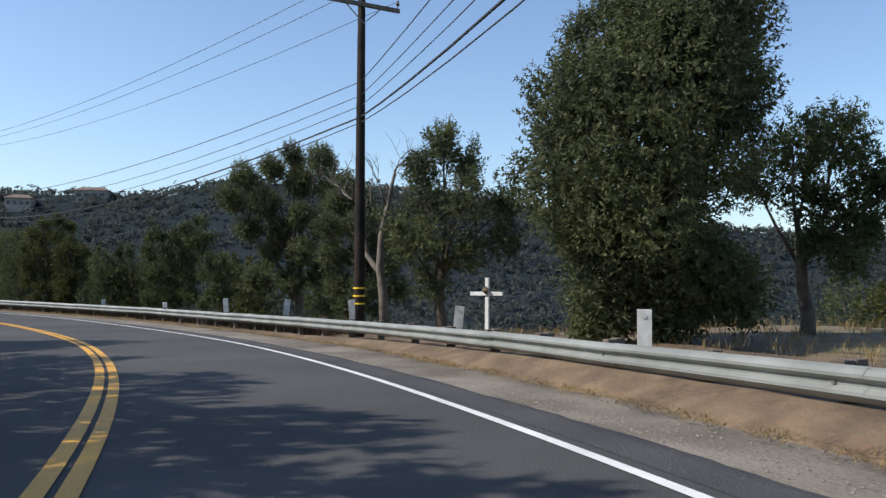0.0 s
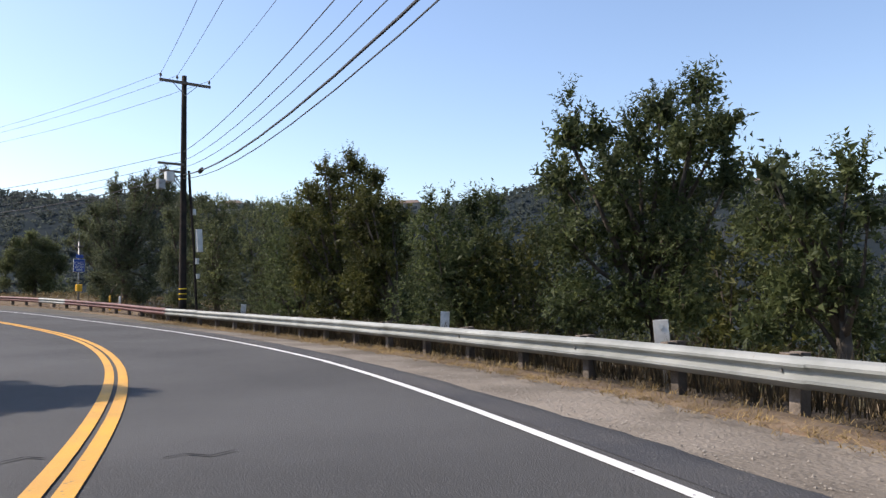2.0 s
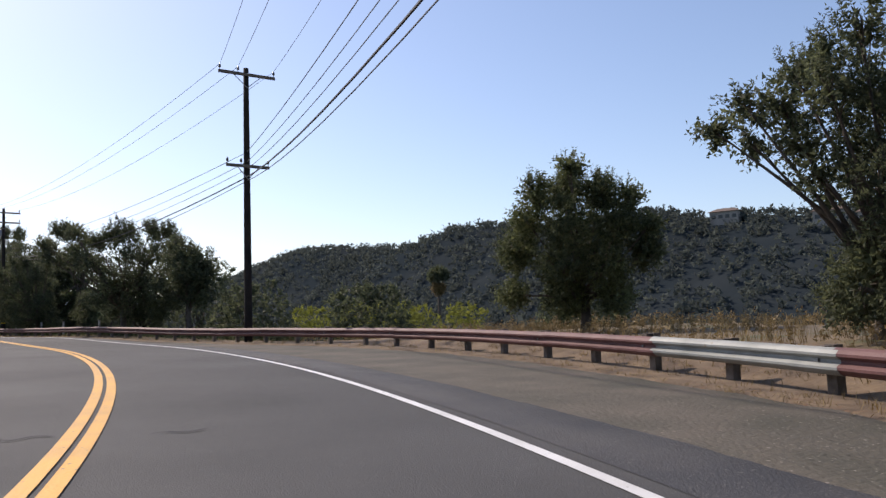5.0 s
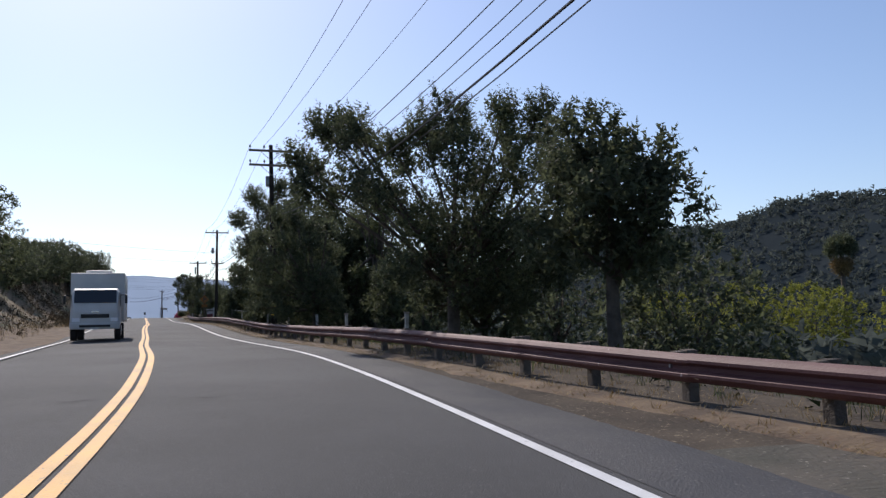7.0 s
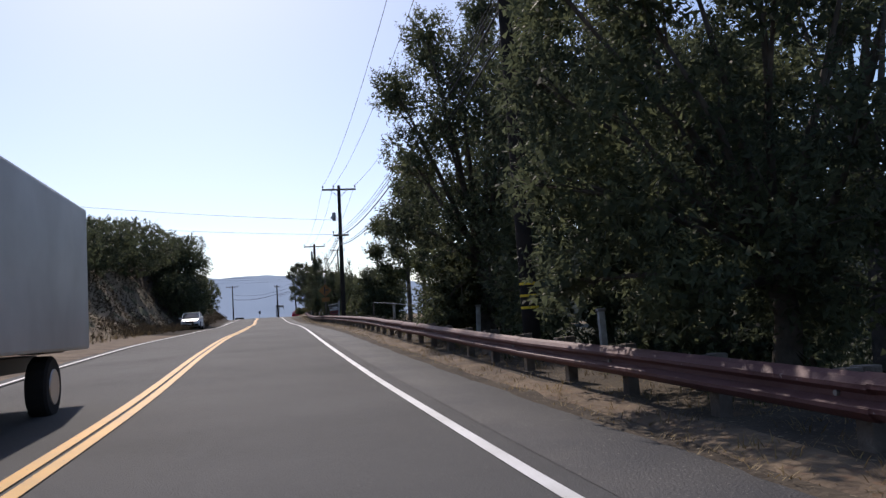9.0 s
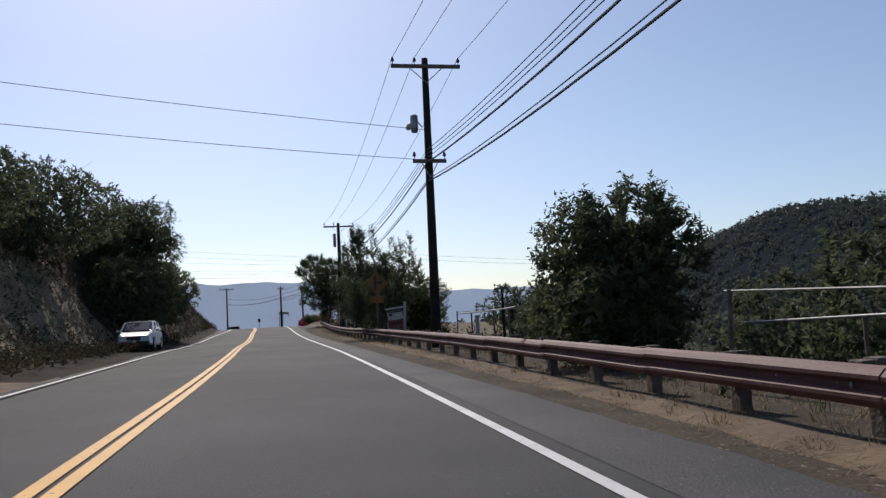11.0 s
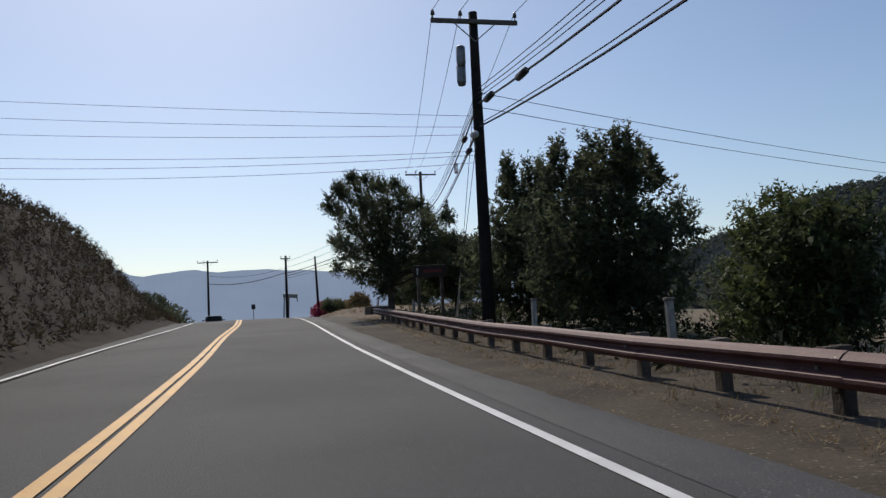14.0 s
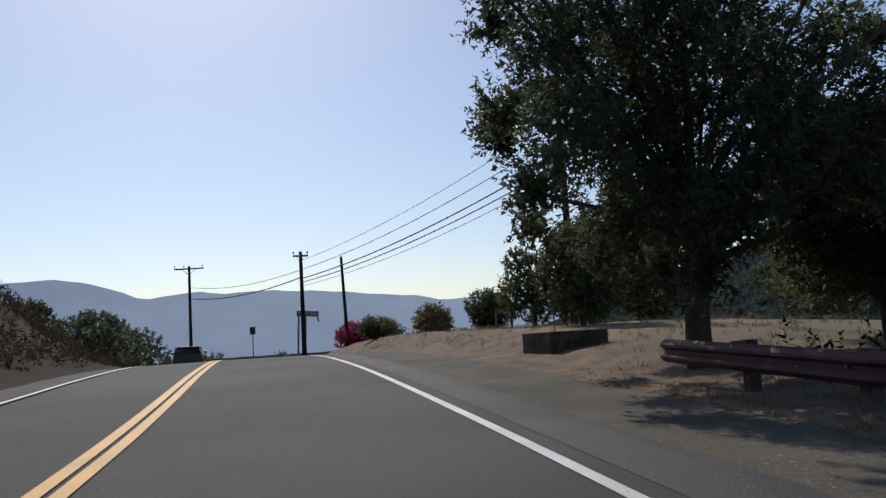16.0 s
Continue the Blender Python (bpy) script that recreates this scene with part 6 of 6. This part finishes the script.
def bare_tree(x, y, face, paths, tr, bark, label, seed):
    """A leafless tree: crooked limbs along paths of (sideways, level), each ending in forking twigs."""
    rng = random.Random(seed)
    z0 = gz(x, y)
    ob = empty("tree", Matrix.Translation((x, y, z0)))
    tagged(ob, label, "tree")
    ca, sa = math.cos(radians(face)), math.sin(radians(face))
    side, away = Vector((ca, sa, 0.0)), Vector((-sa, ca, 0.0))

    def fork(bm, p, d, ln, r, level):
        q = p + d * ln * 0.5 + Vector((rng.uniform(-0.1, 0.1), rng.uniform(-0.1, 0.1), rng.uniform(-0.05, 0.12))) * ln
        e = q + (d + Vector((rng.uniform(-0.5, 0.5), rng.uniform(-0.5, 0.5), rng.uniform(-0.3, 0.4)))).normalized() * ln * 0.5
        add_tube(bm, [p, q, e], [r, r * 0.75, r * 0.45], 4, False)
        if level:
            for _ in range(2):
                n = (d + Vector((rng.uniform(-1, 1), rng.uniform(-1, 1), rng.uniform(-0.6, 0.9))) * 0.8).normalized()
                fork(bm, q if rng.random() < 0.5 else e, n, ln * rng.uniform(0.5, 0.8), r * 0.55, level - 1)

    for i, path in enumerate(paths):
        drift = rng.uniform(-0.25, 0.25)
        pts = [side * u + away * drift * k * (i > 0) + Vector((0, 0, v - z0)) for k, (u, v) in enumerate(path)]
        if i == 0:
            pts[0].z = min(pts[0].z, -0.2)
        r = tr if i == 0 else tr * (0.62 if len(path) > 4 else 0.3)
        bm = tube(pts, [r * (1 - 0.8 * k / (len(pts) - 1)) for k in range(len(pts))], 8)
        for k in range(2 if i else 3, len(pts)):
            d = (pts[k] - pts[k - 1]).normalized()
            for _ in range(2 if k < len(pts) - 1 else 3):
                n = (d + side * rng.uniform(-0.9, 0.9) + away * rng.uniform(-0.9, 0.9) + Vector((0, 0, rng.uniform(-0.3, 0.7)))).normalized()
                fork(bm, pts[k], n, rng.uniform(0.35, 0.8), 0.016, 2)
        part("limb" if i else "trunk", bm, bark, ob, smooth=True)


# leafless trees: beside the first pole, and below the straight
bare_tree(-3.3, 22.4, -20, [
    [(0.23, -0.02), (0.13, 0.73), (0.02, 1.50), (0.06, 2.46), (0.24, 3.28), (0.37, 3.91), (0.48, 4.41)],
    [(0.08, 1.30), (-0.21, 1.60), (-0.47, 1.90), (-0.65, 2.45), (-0.70, 2.99), (-0.85, 3.55), (-1.21, 3.66), (-1.53, 3.84)],
    [(-0.70, 2.99), (-0.58, 3.31), (-0.39, 3.42)],
    [(-0.85, 3.55), (-0.76, 3.87), (-0.94, 4.11)],
    [(-1.21, 3.66), (-1.27, 3.94), (-1.47, 4.04)],
    [(0.24, 3.28), (0.08, 3.69), (0.03, 4.03)]], 0.16, M_PALEBARK, "pale dead tree with bare crooked limbs", 160)
bare_tree(-110.6, 78.2, 53, [
    [(-0.08, 2.11), (-0.09, 3.07), (-0.21, 4.05), (-0.57, 4.83), (-0.72, 5.60), (-1.02, 6.15)],
    [(-0.57, 4.83), (0.04, 5.24), (0.66, 5.87), (0.92, 6.25)],
    [(-0.29, 4.30), (0.45, 4.93), (1.03, 5.33), (1.25, 5.41)],
    [(0.04, 5.24), (0.32, 5.80), (0.24, 6.06)],
    [(-0.18, 3.80), (0.49, 4.32), (0.77, 3.93)],
    [(-0.75, 5.35), (-0.99, 5.26), (-1.20, 5.55)],
    [(-0.16, 3.44), (-0.69, 3.74), (-1.16, 3.67)]], 0.14, M_BARK, "half-dead tree with bare spreading limbs below the road", 28)

# palm
px, py = -145.4, 141.4
palm = empty("palm_tree", on_ground(px, py))
tagged(palm, "fan palm with a shaggy skirt of dead fronds", "palm tree")
hp = 9.6 - gz(px, py)
part("trunk", tube([(0, 0, -0.4), (0.1, 0, hp * 0.5), (0, 0, hp)], [0.32, 0.26, 0.24], 9), M_BARK, palm, smooth=True)
g = np.random.default_rng(4)
d = g.normal(0, 1, (240, 3)); d[:, 2] = np.abs(d[:, 2]) * 0.9 - 0.35
d /= np.linalg.norm(d, axis=1)[:, None]
leaf_cloud("fronds", np.array([0, 0, hp]) + d * 0.9, d, 10, 0.8, 0.9, L_DARK, palm, 5, 0.16)
d[:, 2] = -np.abs(d[:, 2]) - 0.8
leaf_cloud("dead_skirt", np.array([0, 0, hp - 0.4]) + d * np.array([0.5, 0.5, 1.1]), d, 8, 0.7, 0.8, L_DRY, palm, 6, 0.16)

# cypress
for x, y, h in ((-189.2, 95.6, 9.5), (-138.0, 47.5, 10.5)):
    tree(x, y, h - 2.5, 0.8, L_DARK, "slim dark cypress with a pointed top", 170 + int(h), base=0.0, sprigs=1300, lobes=18, stem=0.3, over=h)


# ---- vehicles ----
M_CARWHITE = mat("white_car_paint", (0.6, 0.61, 0.62), 0.3, color2=(0.52, 0.53, 0.54), scale=1.5, spec=0.5)
M_CARDARK = mat("dark_car_paint", (0.03, 0.035, 0.045), 0.25, color2=(0.04, 0.045, 0.055), scale=1.5, spec=0.5)
M_CARGLASS = mat("tinted_glass", (0.02, 0.024, 0.03), 0.06, spec=0.6)
M_TYRE = mat("tyre_rubber", (0.02, 0.02, 0.02), 0.9)
M_RIM = mat("alloy_rim", (0.5, 0.5, 0.5), 0.35, 0.8)
M_LAMP = mat("headlamp_lens", (0.7, 0.72, 0.75), 0.1)
M_TAIL = mat("tail_lamp", (0.35, 0.02, 0.02), 0.25)
M_TRUCKBOX = mat("truck_body_white", (0.55, 0.55, 0.53), 0.45, color2=(0.42, 0.42, 0.4), scale=0.8)
M_CHROME = mat("bright_trim", (0.55, 0.55, 0.56), 0.25, 0.9)


def wheel(parent, x, y, r, w):
    t = part("wheel", tube([(x - w / 2, y, r), (x - w / 2 + 0.03, y, r), (x + w / 2 - 0.03, y, r), (x + w / 2, y, r)], [r * 0.9, r, r, r * 0.9], 20), M_TYRE, parent, smooth=False)
    s = 1 if x > 0 else -1
    part("rim", tube([(x + s * (w / 2 - 0.02), y, r), (x + s * (w / 2 + 0.012), y, r)], [r * 0.62, r * 0.56], 14), M_RIM, t)


def loft(sections):
    """A body from cross-sections (y, half width bottom, half width top, z bottom, z top)."""
    bm = bmesh.new()
    rings = []
    for y, wb, wt, zb, zt in sections:
        m = (zb + zt) / 2
        rings.append([bm.verts.new(p) for p in ((-wb * 0.94, y, zb), (-wb, y, zb + (zt - zb) * 0.15), (-(wb + wt) / 2 * 1.01, y, m), (-wt, y, zt - (zt - zb) * 0.08), (-wt * 0.9, y, zt), (wt * 0.9, y, zt), (wt, y, zt - (zt - zb) * 0.08), ((wb + wt) / 2 * 1.01, y, m), (wb, y, zb + (zt - zb) * 0.15), (wb * 0.94, y, zb))])
    for a, b in zip(rings, rings[1:]):
        for k in range(10):
            bm.faces.new((a[k], a[(k + 1) % 10], b[(k + 1) % 10], b[k]))
    bm.faces.new(rings[0][::-1])
    bm.faces.new(rings[-1])
    return bm


def suv(m, paint, label, tall=1.75):
    """A parked car that faces +y."""
    ob = empty("suv" if tall > 1.6 else "car", m)
    tagged(ob, label, "car")
    part("body", loft([(-2.2, 0.8, 0.78, 0.45, 0.95), (-2.1, 0.88, 0.86, 0.32, 1.02), (-1.2, 0.92, 0.88, 0.28, 1.05), (0.6, 0.92, 0.88, 0.28, 1.05), (1.0, 0.92, 0.86, 0.28, 1.04), (1.9, 0.88, 0.78, 0.3, 0.92), (2.2, 0.8, 0.7, 0.42, 0.8)]), paint, ob)
    part("cabin", loft([(-2.05, 0.8, 0.66, 1.0, tall * 0.86), (-1.8, 0.84, 0.7, 1.0, tall - 0.06), (-0.2, 0.85, 0.71, 1.0, tall - 0.04), (0.35, 0.85, 0.68, 1.0, tall - 0.1), (1.1, 0.83, 0.6, 0.98, 1.1)]), M_CARGLASS, ob, "dark tinted windows")
    part("roof", loft([(-1.95, 0.7, 0.62, tall - 0.1, tall - 0.03), (-0.8, 0.72, 0.66, tall - 0.07, tall), (0.3, 0.7, 0.62, tall - 0.12, tall - 0.04)]), paint, ob)
    for s in (-1, 1):
        for y0, y1 in ((-1.25, -1.15), (-0.15, -0.05)):
            part("pillar", box((0.05, 0.1, tall - 1.08), (s * 0.79, y0, (tall + 0.96) / 2), Matrix.Rotation(-s * 0.2, 3, "Y"), 0.01), paint, ob)
        part("windscreen_pillar", tube([(s * 0.82, 1.08, 1.03), (s * 0.7, 0.32, tall - 0.08)], 0.04, 6), paint, ob)
        part("headlight", box((0.3, 0.08, 0.16), (s * 0.62, 2.1, 0.72), bevel=0.03), M_LAMP, ob)
        part("tail_light", box((0.14, 0.06, 0.3), (s * 0.78, -2.15, 0.85), bevel=0.02), M_TAIL, ob)
        part("mirror", box((0.18, 0.1, 0.13), (s * 1.0, 0.75, 1.1), bevel=0.03), paint, ob)
        for y in (-1.35, 1.35):
            wheel(ob, s * 0.82, y, 0.36, 0.22)
    part("grille", box((0.7, 0.04, 0.18), (0, 2.19, 0.66), bevel=0.02), M_BLACK, ob)
    part("front_bumper", box((1.5, 0.12, 0.18), (0, 2.16, 0.42), bevel=0.04), M_BLACK, ob)
    part("rear_bumper", box((1.5, 0.12, 0.18), (0, -2.18, 0.48), bevel=0.04), M_BLACK, ob)
    part("plate_bar", box((0.32, 0.01, 0.12), (0, 2.225, 0.5)), M_SIGNWHITE, ob)
    return ob


suv(Matrix.Translation((-175.2, 61.0, gz(-175.2, 61.0) + 0.02)) @ Matrix.Rotation(heading(205) + math.pi, 4, "Z") @ Matrix.Diagonal((0.9, 0.9, 0.9, 1)), M_CARWHITE, "white sport utility vehicle parked on the far shoulder", 1.62)
suv(Matrix.Translation(road_at(296.0, -3.2, 0.02)) @ Matrix.Rotation(heading(296), 4, "Z"), M_CARDARK, "dark car on the falling road beyond the crest", 1.5)

tk = empty("box_truck", road_pose(145.5, -3.3, 0.02, 180))
tagged(tk, "white cab-over box truck with a roof unit in the far lane", "truck")
part("cargo_box", box((2.2, 4.3, 2.1), (0, -2.35, 1.9), bevel=0.04), M_TRUCKBOX, tk)
part("cab", loft([(-0.1, 0.98, 0.92, 0.55, 2.15), (0.9, 1.0, 0.94, 0.5, 2.2), (1.25, 1.0, 0.9, 0.5, 2.12), (1.5, 0.98, 0.86, 0.52, 1.55), (1.56, 0.94, 0.84, 0.55, 1.2)]), M_TRUCKBOX, tk)
part("windscreen", box((1.64, 0.05, 0.6), (0, 1.40, 1.845), Matrix.Rotation(0.41, 3, "X"), 0.02), M_CARGLASS, tk, "dark windscreen")
part("grille", box((1.1, 0.04, 0.16), (0, 1.57, 1.02), bevel=0.02), M_BLACK, tk)
part("bumper", box((1.95, 0.16, 0.26), (0, 1.56, 0.6), bevel=0.05), M_TRUCKBOX, tk)
part("lower_grille", box((1.2, 0.03, 0.1), (0, 1.65, 0.6), bevel=0.01), M_BLACK, tk)
part("roof_unit", box((1.1, 1.1, 0.16), (0, -1.3, 3.02), bevel=0.05), M_TRUCKBOX, tk)
part("chassis", box((0.9, 5.2, 0.22), (0, -1.6, 0.7), bevel=0.02), M_BLACK, tk)
part("plate_bar", box((0.34, 0.01, 0.12), (0, 1.645, 0.52)), M_BOXGREY, tk)
part("logo_shape", box((0.3, 0.01, 0.06), (0, 1.575, 1.2)), M_CHROME, tk)
for s in (-1, 1):
    part("headlight", box((0.3, 0.06, 0.16), (s * 0.74, 1.56, 0.86), bevel=0.03), M_LAMP, tk)
    part("side_window", box((0.03, 0.62, 0.55), (s * 0.965, 0.75, 1.68), bevel=0.01), M_CARGLASS, tk)
    part("mirror", box((0.1, 0.14, 0.36), (s * 1.2, 1.3, 1.72), bevel=0.03), M_BLACK, tk)
    part("mirror_arm", tube([(s * 0.98, 1.2, 1.9), (s * 1.2, 1.3, 1.9)], 0.02, 6), M_BLACK, tk)
    for y in (0.75, -2.9):
        wheel(tk, s * 0.86, y, 0.4, 0.26)
    part("mudguard", box((0.3, 1.0, 0.06), (s * 0.86, -2.9, 0.86), bevel=0.02), M_BLACK, tk)

# ---- road surface details ----
def crack(pts, w, label):
    """A tar-dark crack: a thin bent ribbon lying on the road."""
    verts, faces = [], []
    for i, (a, l) in enumerate(pts):
        for s in (-1, 1):
            verts.append(road_at(a + (0.3 * s * w if i % 2 else 0), l + s * w, 0.021 + 0.0 * i))
    for i in range(len(pts) - 1):
        faces.append((2 * i, 2 * i + 1, 2 * i + 3, 2 * i + 2))
    tagged(mesh_obj("road_crack", verts, faces, M_CRACK), label, "crack", kind="structure")


for k, (a, l) in enumerate(((19.5, -0.75), (29.0, -0.7), (38.5, -0.72), (49.5, -0.75), (58.0, -0.7), (75.0, -0.6), (85.0, -0.7), (117.5, -0.55), (126.0, -0.6), (135.0, -0.6), (160.0, -0.6), (190.5, -0.5), (200, -0.6), (209.0, -0.55), (226.0, -0.6), (232, -0.5), (243, -0.5))):
    rr = random.Random(k)
    crack([(a, l + 0.0), (a + 0.1, l + 0.15), (a - 0.05, l + 0.32), (a + 0.12, l + 0.5)], 0.018, "dark hairline crack in the asphalt")
    crack([(a + 0.3, -2.0), (a + 0.2, -1.85), (a + 0.4, -1.68), (a + 0.3, -1.55)], 0.018, "dark hairline crack in the asphalt")

# ---- dry grass, weeds and stones ----
def blades(name, n, seed, span, lat, height, material, label, lean=0.5, tuft=9):
    """Tufts of thin bent blades scattered along the road."""
    g = np.random.default_rng(seed)
    a = g.uniform(span[0], span[1], n)
    off = g.uniform(lat[0], lat[1], n)
    base = np.array([road_at(q, (rail_l(q) if lat[2] else 0) + o)[:] for q, o in zip(a, off)])
    zz = ground(base[:, 0], base[:, 1])
    base[:, 2] = np.where(np.abs(off) < 0.6, base[:, 2] - 0.04, zz) if lat[2] else zz
    c = np.repeat(base, tuft, 0) + g.normal(0, 0.05, (n * tuft, 3)) * (1, 1, 0)
    m = len(c)
    ang = g.uniform(0, 6.283, m)
    h = height * g.uniform(0.35, 1.2, m)
    tip = c + np.stack([np.cos(ang) * h * lean, np.sin(ang) * h * lean, h], 1)
    mid = (c + tip) / 2 + np.stack([0 * h, 0 * h, h * 0.12], 1)
    w = np.stack([-np.sin(ang), np.cos(ang), 0 * ang], 1) * (0.004 + 0.005 * height)
    v = np.stack([c - w, c + w, mid + w * 0.7, mid - w * 0.7, tip], 1).reshape(-1, 3)
    k = np.arange(m)[:, None] * 5
    faces = np.concatenate([k + [0, 1, 2, 3]]).tolist() + (k + [3, 2, 4]).tolist()
    ob = mesh_obj(name, v, faces, material)
    tagged(ob, label, "grass", kind="stuff")


blades("dry_grass", 3800, 21, (0, 255), (-0.45, 1.3, True), 0.12, L_DRY, "short dry straw under the guardrail", 0.9)
blades("tall_dry_grass", 2600, 22, (26, 74), (0.25, 1.6, True), 0.6, L_BRUSH, "tall dead grass behind the guardrail", 0.35, 6)
blades("bend_straw", 5200, 33, (-2, 70), (-1.0, 0.05, True), 0.05, L_DRY, "flattened orange straw over the gravel by the guardrail", 2.6, 6)
blades("straw_litter", 6500, 29, (64, 255), (-0.8, 0.75, True), 0.05, L_DRY, "flattened dry straw strewn along the guardrail", 2.4, 6)
blades("green_weeds", 1500, 23, (108, 250), (0.5, 3.0, True), 0.3, L_OLIVE, "dull green weeds behind the guardrail", 0.5, 7)
blades("field_grass", 1700, 24, (-2, 30), (1.2, 16, True), 0.22, L_DRY, "dry orange grass on the berm", 0.7)
blades("mound_grass", 1700, 25, (74, 108), (1.2, 12, True), 0.32, L_DRY, "dry grass on the mound", 0.5, 7)
blades("bank_grass", 1400, 26, (100, 200), (-12, -6.6, False), 0.3, L_DRY, "dry brown grass on the bank", 0.5, 6)
blades("bank_weeds", 1800, 27, (100, 288), (-18, -6.8, False), 0.7, L_BRUSH, "dull weeds on the bank", 0.4, 6)
blades("yard_grass", 1000, 28, (246, 290), (0.6, 14, True), 0.2, L_DRY, "sparse dry grass on the dirt mound", 0.7)

g = np.random.default_rng(41)
verts, faces = [], []
for k in range(3200):
    a = g.uniform(-1, 68)
    l = edge_l(a) + 0.03 + abs(g.normal(0, 0.4))
    if l > rail_l(a) - 0.1:
        continue
    q, rad, z = len(verts), g.uniform(0.006, 0.019), road_at(a, l, -0.036)
    for i in range(6):
        e = g.uniform(0.7, 1.2, 3) * rad
        verts.append((z[0] + (e[0] if i == 0 else -e[0] if i == 1 else 0), z[1] + (e[1] if i == 2 else -e[1] if i == 3 else 0), z[2] + (e[2] * 0.8 if i == 4 else -e[2] if i == 5 else 0.2 * e[2])))
    faces += [(q + i, q + j, q + 4) for i, j in ((0, 2), (2, 1), (1, 3), (3, 0))]
tagged(mesh_obj("loose_gravel", verts, faces, M_LOOSESTONE), "pale loose stones spilling over the asphalt's edge", "gravel", kind="stuff")

rk = random.Random(3)
for k in range(46):
    a = rk.uniform(147, 168) if k < 30 else rk.uniform(5, 240)
    bm = bmesh.new()
    bmesh.ops.create_icosphere(bm, subdivisions=1, radius=1.0)
    for v in bm.verts:
        v.co *= rk.uniform(0.75, 1.2)
    s = rk.uniform(0.12, 0.3) if k < 30 else rk.uniform(0.04, 0.1)
    ob = part("rock", bm, M_ROCK)
    lat = rail_l(a) + (rk.uniform(0.5, 1.5) if k < 30 else rk.uniform(-0.9, 0.6))
    q = road_at(a, lat, -0.06 if lat < rail_l(a) + 0.6 else 0)
    if lat >= rail_l(a) + 0.6:
        q.z = gz(q.x, q.y) + 0.06
    ob.matrix_basis = Matrix.Translation(q) @ Matrix.Rotation(rk.uniform(0, 6), 4, "Z") @ Matrix.Diagonal((s * 1.3, s, s * 0.7, 1))
    tagged(ob, "pale weathered rock lying beside the guardrail", "rock", "roadside rocks")
